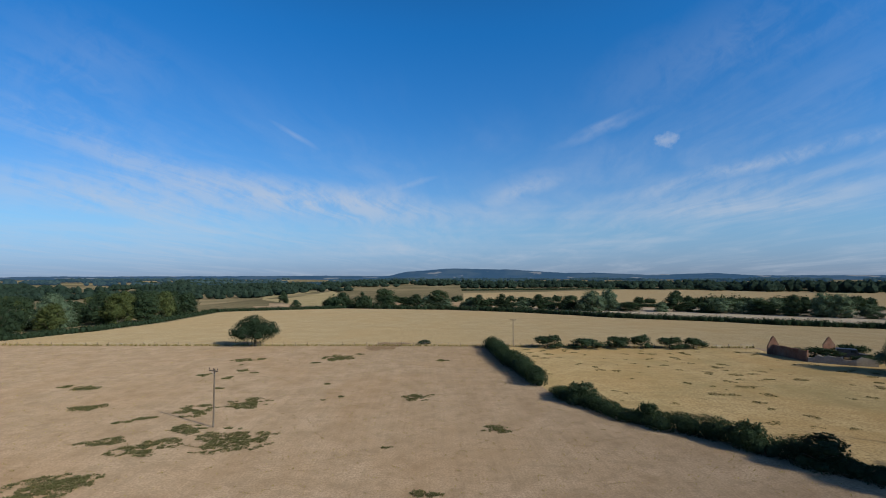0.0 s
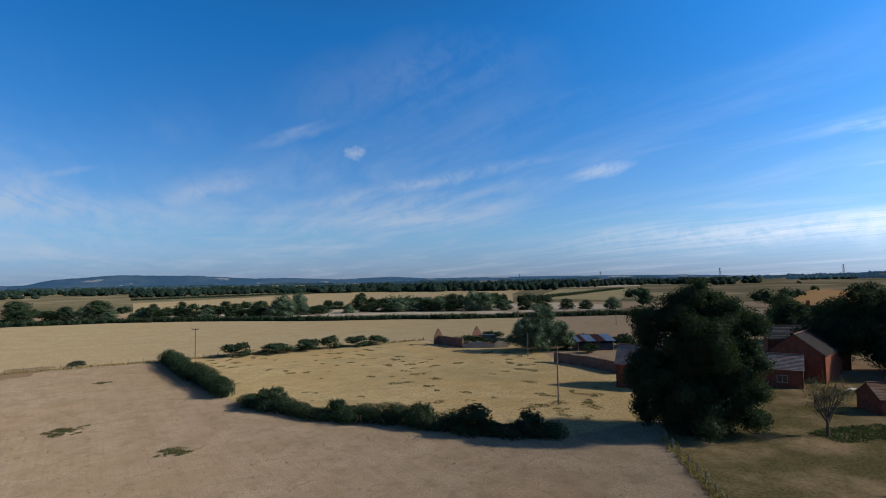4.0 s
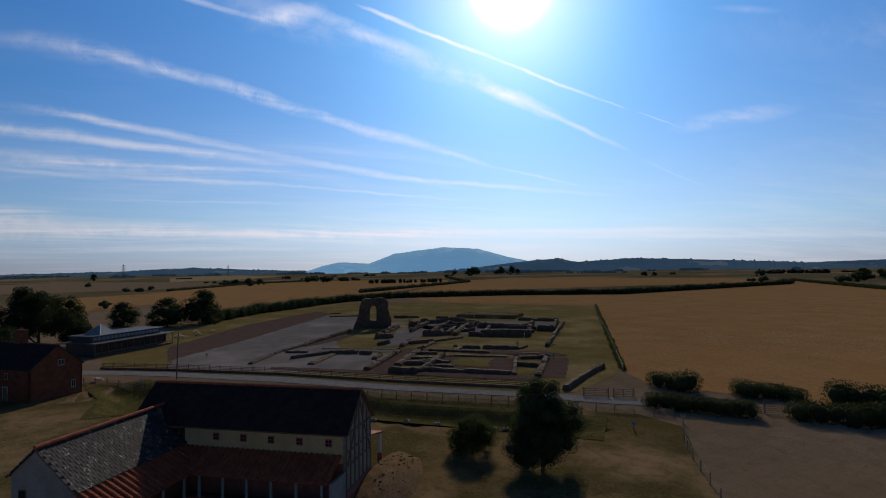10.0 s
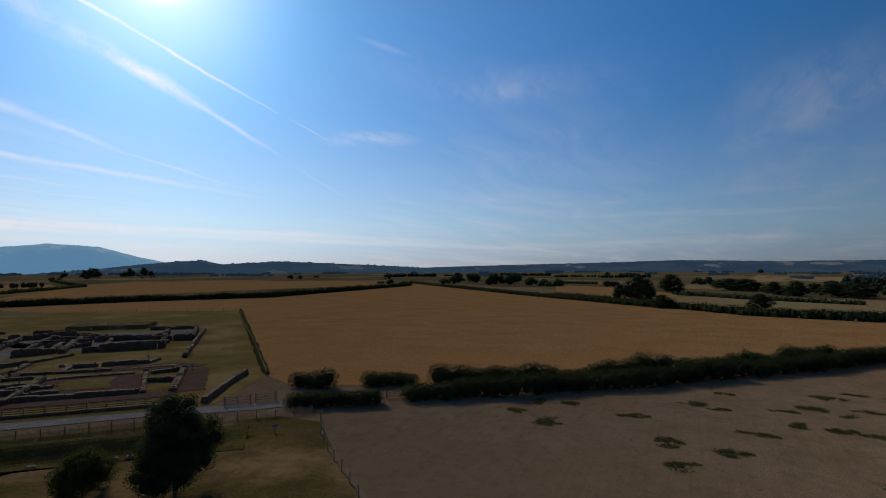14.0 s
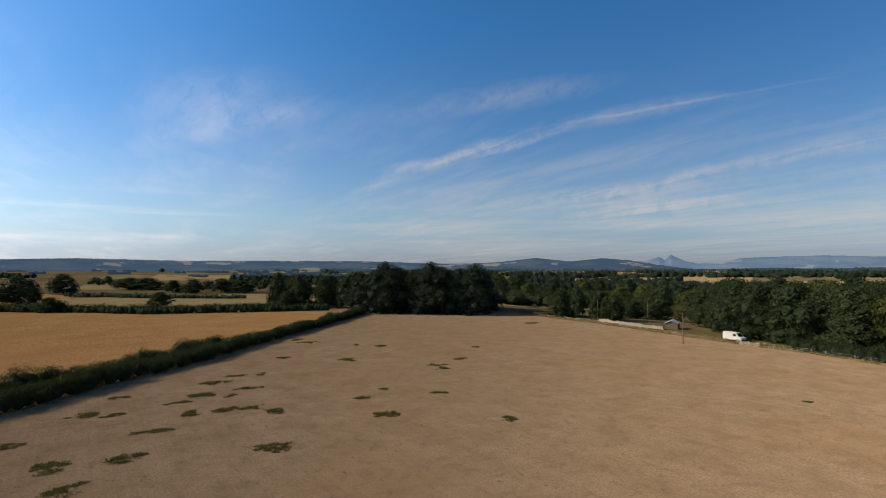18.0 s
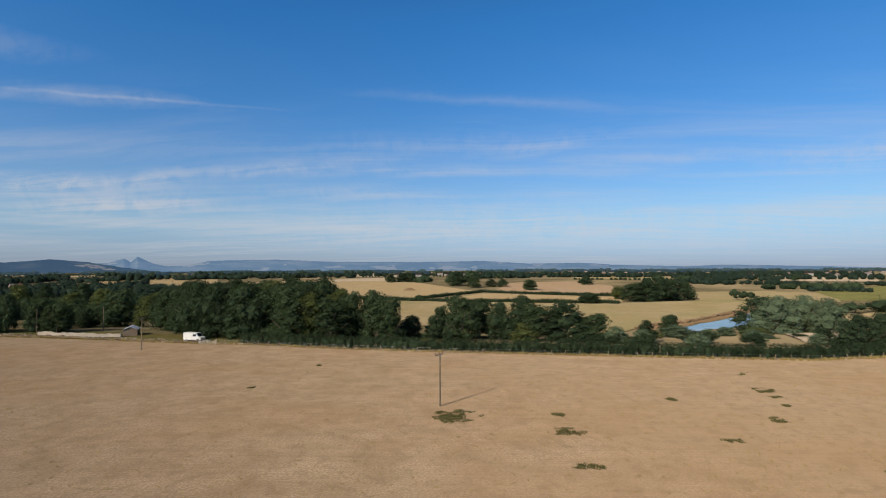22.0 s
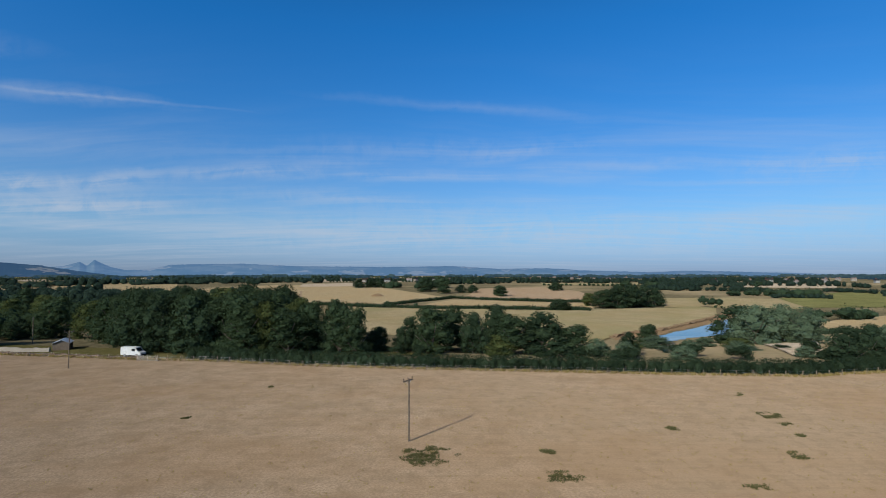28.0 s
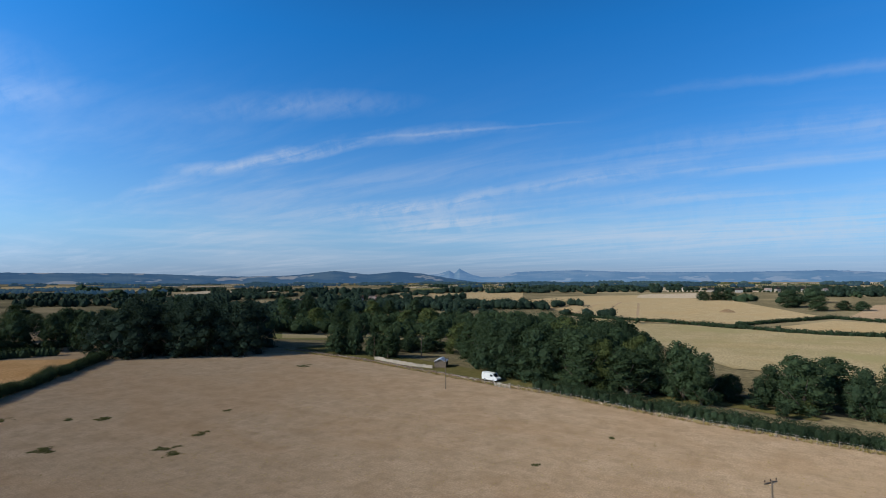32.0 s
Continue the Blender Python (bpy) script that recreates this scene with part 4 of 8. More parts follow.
hedge("low clipped field hedge on the western boundary", [(-137, -56), (-136, -51), (-130, -28), (-126.5, -10), (-124.5, 0), (-122.5, 18), (-121, 30), (-118.5, 47), (-116, 71), (-120, 92), (-126, 112), (-130, 140), (-135, 168)], 2.8, 3.4, 300, 0.19, "leaf", seed=35, rough=0.05, lumps=2)
hedge("low hedge behind the golden field", [(-134, 169), (-124, 198), (-118, 235), (-120, 306), (-106, 315), (-69, 331), (-50, 341)], 2.2, 3.0, 50, 0.35, seed=36)
hedge("long dark hedge behind the golden field", [(-50, 341), (-20, 330), (14, 322), (45, 302), (71, 279), (92, 256), (113, 242), (132, 230), (145, 215), (172, 199), (260, 150)], 2.8, 3.6, 50, 0.4, seed=37, rough=0.35)
hedge("long dark hedge behind the ruins", [(230, -24), (262, -46), (324, -107), (350, -157), (328, -241), (283, -311), (307, -488), (324, -617)], 4.6, 6.0, 150, 0.36, seed=38)
hedge("long far hedge of the wheat field", [(400, -765), (212, -530), (116, -412), (19, -303), (-22, -270), (-56, -258), (-97, -256), (-160, -260)], 3.2, 4.6, 110, 0.34, seed=39)
for x, y, h, w in ((33.5, 149.5, 3.8, 8), (44, 148.5, 2.8, 9), (53, 148, 3.4, 7), (59, 147.5, 4.0, 5.5), (67, 147, 3.4, 7), (73.5, 146.5, 3.1, 6), (105, 130, 3.2, 7), (96, 128, 2.8, 8), (92, 132, 2.2, 5), (100, 120, 2.2, 5), (112, 118, 3, 6), (107, 93, 2.6, 4), (119, 101.5, 3.4, 5), (121, 93, 3.0, 4.5), (106.5, 101.5, 2.6, 4), (118, 104, 3.5, 6), (124, 96, 3.5, 6), (-1, 158, 1.4, 3.4), (24.2, 84.5, 3.6, 4.2), (29.9, 72.4, 3.1, 2.6), (37.4, 61.8, 3.3, 3.2), (41.3, 55.7, 3.5, 5.2), (46, 50.2, 3.2, 3.0)):
    plant("bush", x, y, h * 1.1, w * 1.4, label="rounded dark green bush in the field boundary")


def inside(x, y, outline):
    hit = False
    for (ax, ay), (bx, by) in zip(outline, outline[1:] + outline[:1]):
        if (ay > y) != (by > y) and x < (bx - ax) * (y - ay) / (by - ay) + ax:
            hit = not hit
    return hit


def stand(outline, n, keys, h0, h1, w0, w1, seed, group, label=None, apart=4.0):
    """A stand of separate trees within an outline."""
    rng = random.Random(seed)
    xs, ys = [p[0] for p in outline], [p[1] for p in outline]
    placed = []
    for i in range(n * 40):
        if len(placed) >= n:
            break
        x, y = rng.uniform(min(xs), max(xs)), rng.uniform(min(ys), max(ys))
        if not inside(x, y, outline) or any((x - a) ** 2 + (y - b) ** 2 < apart * apart for a, b in placed):
            continue
        placed.append((x, y))
        plant(rng.choice(keys), x, y, rng.uniform(h0, h1), rng.uniform(w0, w1), group=group, label=label)


# trees of the small wood take the leaf darkened for its shaded side
stand([(-103, -203), (-134, -174), (-158, -198), (-132, -242)], 26, ("shade", "shade"), 17.5, 20, 16, 21, 61, "trees of the small wood", "tall tree in a dense small wood, leaf darkened for shade", 7)
stand([(-139, 172), (-128, 200), (-122, 240), (-124, 306), (-150, 335), (-190, 300), (-175, 180)], 50, ("oak", "oak2", "olive", "ash"), 11, 16, 10, 14, 62, "trees of the river wood", "dark green tree in the river wood", 6)
stand([(-147, -74), (-142, -42), (-165, -36), (-205, -46), (-200, -88), (-165, -92)], 44, ("oak", "oak2", "oak", "ash"), 13, 18, 10, 15, 63, "trees below the western field", "dense dark green tree below the field", 6)
stand([(-165.0, -136.0), (-179.0, -119.0), (-197.0, -132.0), (-185.0, -153.0)], 14, ("bush", "oak2", "bush"), 4.5, 6.5, 6, 8, 66, "scrub behind the pale wall", "leafy scrub behind the pale wall by the lane", 4)
stand([(-139, -18), (-134, 10), (-131, 45), (-138, 50), (-144, 10), (-150, -15)], 12, ("bush", "bush", "olive"), 2.2, 4, 4, 7, 64, "scrub below the western field", "leafy scrub below the clipped hedge", 4)
stand([(-134, 45), (-132, 95), (-144, 100), (-153, 60)], 8, ("bush", "willow", "bush"), 2.5, 4.5, 5, 8, 65, "scrub below the western field", "leafy scrub below the clipped hedge", 4)

make_tree(pose(-50, 156, 0), "lone oak in the fence line between two fields", h=9.2, w=14.5, low=0.8, leaves=11000, leaf=0.24, seed=83, lobes=34, trunk=0.4)
make_tree(pose(64, 39, 0), "very large dense dark green tree beside the lawn", h=19.6, w=11.0, low=0.0, leaves=76000, leaf=0.19, seed=5, trunk=0.55, mat="leaf", fine=True,
          masses=[(0, 0, 9.0, 5.6, 1.2), (-2.2, 2.4, 13.8, 3.9, 1.05), (2.5, -2.4, 13.4, 4.1, 1.05), (-2.9, 3.4, 7.6, 4.2, 1.1), (3.0, -3.4, 7.4, 4.2, 1.1), (0.2, 0.2, 16.4, 3.3, 0.95), (-2.4, 2.8, 3.2, 4.4, 0.8), (2.6, -2.8, 3.0, 4.4, 0.8), (-1.5, -1.8, 3.4, 4.6, 0.8), (-1.8, -1.6, 10.5, 4.4, 1.0)])
for x, y, h, w in ((229, 7.3, 9.5, 13), (216, -6.6, 11.2, 16.5), (219, -18.5, 13.8, 17), (141, 52, 14, 17), (150, 64, 13, 16), (165, 72, 13, 15), (205, 90, 13, 16), (196, 62, 11, 13)):
    plant("oak2", x, y, h, w, label="large dark green tree beside the farm buildings")
make_tree(pose(129, 38, 0), "broad dark green tree behind the farmhouse", h=17.2, w=18, low=0.0, leaves=44000, leaf=0.30, seed=85, trunk=0.6,
          masses=[(0, 0, 9.0, 7.2, 0.95), (-6.2, 6.6, 7.5, 6.0, 0.95), (5.8, -7.4, 7.0, 6.0, 0.95), (-2, 3.5, 12.4, 4.8, 0.95), (3.2, -3.4, 11.6, 5.0, 0.95), (-9.5, 9.5, 5.0, 4.4, 1.0), (8.6, -10.5, 5.0, 4.4, 1.0), (-4, -4, 5.0, 6.0, 0.9)])
make_tree(pose(169, 24, 0), "broad dark green tree beside the pavilion", h=16.3, w=14, low=0.0, leaves=30000, leaf=0.30, seed=86, trunk=0.5,
          masses=[(0, 0, 9.0, 6.4, 1.0), (-4.4, 4.6, 7.5, 5.2, 1.0), (4.2, -4.8, 7.0, 5.4, 1.0), (-1, 1.5, 12.4, 4.2, 0.95), (5.5, -6.5, 4.0, 4.0, 1.0), (-6, 6, 4.0, 4.0, 1.0)])
make_tree(pose(100.5, 104, 0), "grey-green willow beside the walled yard", h=12.6, w=9.0, low=1.0, mat="leaf_pale", leaves=26000, leaf=0.19, seed=84, trunk=0.4,
          masses=[(0, 0, 6.6, 4.6, 1.0), (-3.4, 2.2, 5.6, 3.6, 1.0), (3.4, -2.2, 5.4, 3.8, 1.0), (0.6, 0.4, 9.2, 3.3, 0.95), (2.0, 2.6, 4.0, 3.4, 0.9), (-3.2, -1.6, 2.5, 3.4, 0.85), (3.6, 0.8, 2.4, 3.4, 0.85), (-4.4, 3.4, 3.0, 3.2, 0.9), (4.6, -3.2, 3.0, 3.2, 0.9)])
make_tree(pose(47, -29.5, 0, 0, 0, 20), "small olive-green tree on the lawn", h=4.6, w=5.6, low=-0.8, mat="leaf_olive", leaves=12000, leaf=0.10, seed=81, lobes=30, trunk=0.12)
make_tree(pose(39.3, -32.5, 0), "dense dark green tree on the lawn beside the fence", h=8.7, w=6.0, low=-0.6, leaves=52000, leaf=0.105, seed=82, trunk=0.25, fine=True,
          masses=[(0, 0, 4.3, 3.3, 1.0), (-1.1, 0.8, 3.1, 2.9, 1.0), (1.1, -0.8, 3.1, 2.9, 1.0), (0.1, 0, 5.9, 2.5, 1.0), (-0.8, 0.5, 5.0, 2.6, 1.0), (0.9, -0.6, 4.9, 2.6, 1.0), (0.6, 0.9, 2.4, 2.6, 0.9)])
for x, y, h, w, key in ((-57, 355, 10.3, 15, "oak"), (-29, 358, 13.2, 19, "ash"), (-8, 349, 9, 15, "oak"), (7, 349, 12.6, 16.7, "ash"), (32, 338, 9.2, 11, "oak2"), (46, 336, 10, 11, "oak2"), (67, 323, 9.7, 14, "oak"), (85, 318, 9.8, 14, "ash"), (94, 305, 12.8, 20, "willow"), (106, 312, 13.9, 14, "willow"), (139, 299, 11.9, 14, "oak"), (159, 288, 9.1, 24, "willow"), (175, 279, 9.4, 16, "willow"), (181, 275, 9.5, 16, "willow"), (183, 262, 11.4, 13.6, "oak"), (192, 255, 13, 13.6, "willow"), (198, 251, 12.3, 17, "willow")):
    plant(key, x, y, h, w, group="trees behind the golden field")
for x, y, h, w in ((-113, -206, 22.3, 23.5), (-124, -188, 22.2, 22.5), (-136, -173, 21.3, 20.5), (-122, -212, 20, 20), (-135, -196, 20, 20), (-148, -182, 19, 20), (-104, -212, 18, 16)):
    plant("shade", x, y, h, w, label="tall tree at the edge of a small wood, leaf darkened for shade", group="trees of the small wood")
for x, y, h, w in ((-146, -146, 9.7, 8.8), (-143, -137, 9, 5.3), (-141, -122, 10.5, 5.9), (-138, -60, 15.2, 14.4), (-148, -47, 16.3, 16.5), (-151, -35, 15.4, 9.9), (-148, -26, 12.2, 9.6), (-146, 0, 13.3, 12.3), (-146, 10, 11, 9.2), (-145, 20, 11, 12.3), (-203, 110, 14.5, 24), (-199, 118, 12.9, 19), (-121, 91, 8.8, 9.6), (-143, 48, 6.3, 6.4), (-188, 71, 8.7, 8.5), (-151, -20, 6.5, 6), (-151, -14, 7.2, 6.5), (-151, -8, 6.8, 6.5), (-150, -3, 6.2, 6)):
    plant("oak2", x, y, h, w, group="trees below the western field")


def bare_tree(x, y, h, w):
    """A half-dead tree: a short trunk, a fan of bare branches and a thin haze of twigs and leaves."""
    rng = random.Random(77)
    t = empty("small_tree", pose(x, y, 0), "small thin-leaved tree with bare dark branches on the lawn", "tree")
    bm = bmesh.new()
    rod(bm, (0, 0, -0.2), (0.1, 0, 2.0), 0.2, 0.15)
    tips = []
    for i in range(11):
        a = i * 2.4
        p = Vector((0.1, 0, rng.uniform(1.3, 2.2)))
        q = p + Vector((math.cos(a) * w * 0.22, math.sin(a) * w * 0.22, h * rng.uniform(0.25, 0.4)))
        rod(bm, p, q, 0.09, 0.05, 6)
        for k in range(7):
            r = q + Vector((rng.uniform(-1, 1) * w * 0.24, rng.uniform(-1, 1) * w * 0.24, rng.uniform(-0.3, 1) * h * 0.28))
            rod(bm, q, r, 0.045, 0.018, 4)
            for j in range(4):
                rod(bm, r, r + Vector((rng.uniform(-1, 1) * w * 0.12, rng.uniform(-1, 1) * w * 0.12, rng.uniform(-0.3, 1) * h * 0.13)), 0.022, 0.010, 3)
            tips.append((*r, w * 0.11, 0.9))
    part("trunk", bm, M["bark"], t)
    foliage("crown", tips, 3000, 0.085, M["leaf_olive"], 77, t, core=0.02)


bare_tree(73.6, 28.7, 7.6, 5.6)

for i, (x, y, a) in enumerate(along([(-66, 352), (-20, 352), (30, 342), (94, 308), (150, 292), (200, 252), (262, 196)], 13.0)):
    rng = random.Random(i)
    plant(rng.choice(("willow", "ash", "willow", "oak2")), x + rng.uniform(-3, 3), y + rng.uniform(-3, 3), rng.uniform(5.5, 9.0), rng.uniform(10, 15), group="trees behind the golden field")

# ---- farther fields ----
sheet("field", "tan stubble strip beyond the long hedge", [(65, 304), (185, 211), (263, 300), (124, 339), (52, 342)], M["pale"], 0.3, 40)
sheet("field", "broad tan field beyond a row of willows", [(25, 377), (134, 366), (282, 321), (497, 566), (426, 731), (290, 770), (184, 715), (41, 628)], M["gold"], 0.3, 40)
sheet("field", "tan field beside the river wood", [(-330, 421), (-297, 414), (-230, 319), (-139, 186), (-141, 181)], M["pale"], 0.3, 40)
sheet("field", "yellowed meadow among trees", [(-143, 464), (-71, 341), (-102, 613), (-130, 733), (-285, 926)], M["pasture"], 0.3, 40)
sheet("field", "tan strip beyond the willows", [(122, 271), (253, 196), (288, 223), (297, 284), (158, 350)], M["pale"], 0.3, 40)
sheet("field", "tan stubble field in the distance", [(295, 446), (364, 430), (574, 622), (594, 761), (598, 1328), (291, 648)], M["gold"], 0.3, 40)
sheet("field", "dry pasture with hedges in the distance", [(341, 371), (349, 270), (641, 484), (607, 580)], M["pasture"], 0.3, 40)
sheet("field", "pale distant strip of stubble", [(668, 638), (818, 590), (978, 706), (832, 795)], M["pale"], 0.3, 40)
sheet("field", "golden field behind the farm", [(299, 123), (403, 133), (619, 197), (711, 276), (408, 178)], M["wheat"], 0.3, 40)
sheet("field", "golden wheat field beyond the visitor building", [(295, 45), (436, -39), (470, -94), (744, -149), (671, -60), (555, 25), (506, 76)], M["wheat"], 0.3, 40)
sheet("field", "brown fallow field in the distance", [(678, 169), (750, -68), (1157, -123), (1420, 136), (1053, 334)], M["dry"], 0.3, 40)
sheet("field", "ripe wheat field rising beyond the long hedge", [(271, -9), (297, -31), (328, -56), (402, -132), (452, -202), (656, -381), (912, -517), (1055, -370), (947, -161), (706, -25)], M["wheat"], 0.3, 40)
sheet("field", "wide plain of wheat beyond the hedge", [(407, -182), (413, -258), (410, -451), (368, -678), (578, -890), (927, -679), (828, -517)], M["wheat"], 0.4, 40)
sheet("field", "distant tan strip of wheat", [(1254, -44), (1439, -217), (1842, -406), (2665, -378), (2026, -71)], M["gold"], 0.3, 40)
sheet("field", "tan stubble beyond the southern hedge", [(87, -410), (25, -321), (-3, -291), (3, -465), (46, -584), (152, -711)], M["wheat"], 0.3, 40)
sheet("field", "olive pasture with scattered trees", [(16, -340), (-74, -246), (-110, -368), (-42, -435), (19, -406)], M["pasture"], 0.3, 40)
sheet("field", "green crop in the distance", [(271, -1263), (90, -1243), (41, -1634), (529, -2459)], M["green"], 0.3, 40)
sheet("field", "bright yellow-green meadow strip", [(20, -612), (-73, -543), (-88, -708), (12, -733)], M["pasture"], 0.3, 40)
sheet("field", "tan field in the distance", [(-88, -916), (-353, -1185), (-518, -1879), (-196, -1718)], M["gold"], 0.3, 40)
sheet("field", "yellow-green meadow behind the trees", [(-183, -210), (-211, -199), (-258, -184), (-280, -187), (-313, -224), (-319, -284), (-270, -316)], M["pasture"], 0.3, 40)
sheet("field", "tan field in the valley", [(-724, -486), (-734, -398), (-1200, -671), (-1136, -802)], M["gold"], 0.3, 40)
sheet("field", "tan field beyond the valley wood", [(-637, -527), (-710, -334), (-993, -468), (-859, -697)], M["gold"], 0.3, 40)
sheet("field", "broad golden stubble field with tramlines", [(-635, -355), (-600, -256), (-509, -170), (-465, -117), (-461, -90), (-503, -38), (-576, 13), (-653, -20), (-806, -112), (-911, -222), (-809, -308)], M["gold"], 0.3, 40)
sheet("field", "dry pasture above the river", [(-509, -170), (-443, -111), (-437, -33), (-437, 11), (-433, 41), (-290, 27), (-255, -4), (-250, -17), (-256, -25), (-316, -47), (-344, -76), (-410, -128)], M["pasture"], 0.20, 14)
sheet("field", "broad golden stubble field with tramlines", [(-672, -282), (-775, -217), (-809, -116), (-756, -64), (-682, -32), (-614, -2), (-565, 20), (-477, -36), (-485, -81), (-498, -122), (-519, -180), (-602, -252)], M["gold"], 0.20, 20)
sheet("field", "narrow golden strip between hedges", [(-458, -20), (-541, 19), (-521, 65), (-503, 107), (-487, 141), (-420, 123), (-436, 92), (-442, 44), (-438, -9)], M["gold"], 0.20, 14)
sheet("field", "tan pasture with a single tree", [(-741, 64), (-767, 103), (-783, 156), (-682, 184), (-599, 173), (-522, 152), (-528, 114), (-550, 65), (-576, 31)], M["dry"], 0.20, 20)
sheet("field", "dry pasture above the river", [(-450, -140), (-452, -73), (-421, -9), (-412, 39), (-405, 82), (-395, 115), (-273, 77), (-276, 43), (-268, 10), (-250, -23), (-303, -58)], M["pasture"], 0.20, 14)
sheet("field", "pale strip behind golden stubble", [(-938, -227), (-1074, -160), (-826, -118), (-816, -202)], M["pale"], 0.20, 30)
sheet("field", "pale far strip", [(-1544, 54), (-1229, 148), (-1041, 87), (-1208, 42)], M["pale"], 0.20, 30)
sheet("field", "pale far strip", [(-770, 430), (-742, 559), (-880, 664), (-1021, 582)], M["pale"], 0.20, 14)
sheet("field", "pale far strip", [(-1265, -289), (-1139, -95), (-1517, -127), (-1748, -399)], M["pale"], 0.20, 14)
sheet("field", "tan pasture above the river bank", [(-209, 1), (-206, 53), (-240, 76), (-283, 123), (-347, 179), (-438, 227), (-424, 151), (-397, 90), (-369, -7)], M["pasture"], 0.20, 14)
sheet("river", "blue river between grassy and sandy banks", [(-203, 72), (-218, 73), (-247, 100), (-282, 134), (-318, 167), (-350, 196), (-356, 215), (-320, 195), (-267, 145), (-250, 129), (-236, 107), (-225, 96), (-150, 66), (-152, 60), (-205, 80)], M["water"], 0.12, 8, ragged=1.5)
sheet("bank", "bare sandy bank sloping to the river", [(-231, 74), (-251, 102), (-288, 137), (-324, 171), (-352, 194), (-390, 215), (-382, 201), (-307, 139), (-275, 107), (-265, 92), (-252, 80)], M["sand"], 0.14, 8, ragged=2.0)
sheet("field", "tan rough grass by the river", [(-223, 124), (-232, 145), (-219, 149), (-138, 93), (-139, 86)], M["pale"], 0.20, 14)
sheet("field", "tan grass beyond the willows", [(-265, 182), (-260, 192), (-303, 287), (-356, 338), (-355, 300), (-330, 248), (-296, 203)], M["gold"], 0.20, 14)
sheet("field", "tan rough grass beside a hedge", [(-139, 109), (-138, 131), (-161, 152), (-198, 156)], M["gold"], 0.20, 14)
sheet("field", "tan field beyond the small copse", [(-435, 184), (-415, 284), (-528, 355), (-569, 312), (-559, 237)], M["pasture"], 0.20, 14)
sheet("field", "green pasture across the valley", [(-429, 296), (-431, 410), (-675, 643), (-650, 490), (-556, 355)], M["green"], 0.20, 14)

sheet("field", "strip of rough grass behind the clipped hedge", [(-139, -30), (-143, -15), (-139, 2), (-143, 3), (-152, -14), (-157, -28)], M["rough"], 0.15, 8)

for (ax, ay), (bx, by) in (((-540, -193), (-673, -214)), ((-524, -166), (-720, -197)), ((-532, -130), (-703, -171))):
    sheet("tramline", "pair of wheel tracks pressed through golden stubble", [(ax, ay - 1.2), (bx, by - 1.4), (bx, by + 1.4), (ax, ay + 1.2)], M["dry"], 0.4, 30)

# ---- farther hedges ----
hedge("dark hedge below golden stubble", [(-530, -205), (-494, -170), (-473, -116), (-462, -77), (-439, -33), (-427, -9), (-420, 17), (-424, 41), (-413, 85), (-401, 115)], 3.4, 6, 30, 0.6, seed=101, rough=0.35)
hedge("dark hedge between two golden fields", [(-450, -40), (-477, -36), (-519, -11), (-565, 20), (-534, 65), (-515, 111), (-508, 147), (-500, 175)], 3.2, 5.5, 30, 0.6, seed=102, rough=0.35)
hedge("far hedge with trees", [(641, 495), (392, 376), (324, 352)], 3, 7, 14, 0.9, "leaf", seed=105, rough=0.3, gaps=0.03)
hedge("hedge beside distant wheat", [(659, -23), (947, -161), (1124, -318)], 3, 7, 14, 0.9, "leaf", seed=106, rough=0.3, gaps=0.03)
hedge("hedge in the wheat plain", [(453, -169), (531, -251), (656, -381), (723, -451), (1127, -639)], 4, 7, 14, 0.9, "leaf", seed=107, rough=0.3, gaps=0.03)
hedge("dark hedge across the southern fields", [(85, -402), (25, -321), (-25, -258), (-72, -239), (-97, -232)], 3.5, 5, 20, 0.7, "leaf", seed=108, rough=0.3, gaps=0.03)
hedge("low hedge across the pasture", [(3, -456), (-38, -392), (-89, -348)], 3, 6, 14, 0.9, "leaf", seed=109, rough=0.3, gaps=0.03)
hedge("low hedge across the distance", [(173, -808), (105, -756)], 4, 8, 14, 0.9, "leaf", seed=110, rough=0.3, gaps=0.03)
hedge("hedge along the tan field", [(24, 371), (128, 352), (272, 310)], 2.5, 5, 14, 0.9, "leaf", seed=111, rough=0.3, gaps=0.03)
hedge("far hedge across tan fields", [(49, 752), (315, 837), (567, 646)], 3, 7, 14, 0.9, "leaf", seed=112, rough=0.3, gaps=0.03)
hedge("hedge by the willows", [(-254, 173), (-260, 247)], 3, 6, 20, 0.6, "leaf", seed=113, rough=0.3, gaps=0.03)
hedge("hedge by the rough grass", [(-135, 90), (-131, 124)], 3, 5, 30, 0.5, "leaf", seed=114, rough=0.3, gaps=0.03)

# ---- farther trees ----
for key, x, y, h, w in (("willow", -142, 206, 14.9, 15.9), ("oak2", -199, 264, 17.7, 21.0), ("oak", -108, 400, 9.5, 9.7), ("oak", -84, 341, 5.7, 8.2), ("far_oak", -60, 341, 8.5, 16.5), ("far_oak", -42, 340, 11.0, 18.2), ("far_round", -24, 399, 6.5, 11.1), ("far_round", -16, 408, 4.9, 11.3), ("far_round", 1, 416, 3.2, 11.5), ("far_round", 23, 423, 5.6, 11.7), ("far_round", 32, 399, 5.1, 11.1), ("far_round", 48, 405, 3.6, 11.3), ("far_round", 64, 411, 5.9, 11.5), ("far_round", 74, 417, 4.4, 11.7), ("far_round", 76, 393, 4.0, 11.1), ("far_round", 96, 397, 6.4, 11.3), ("far_round", 154, 387, 5.4, 11.5), ("far_round", 164, 391, 3.9, 11.7)):
    plant(key, x, y, h, w, group="trees behind the golden field")
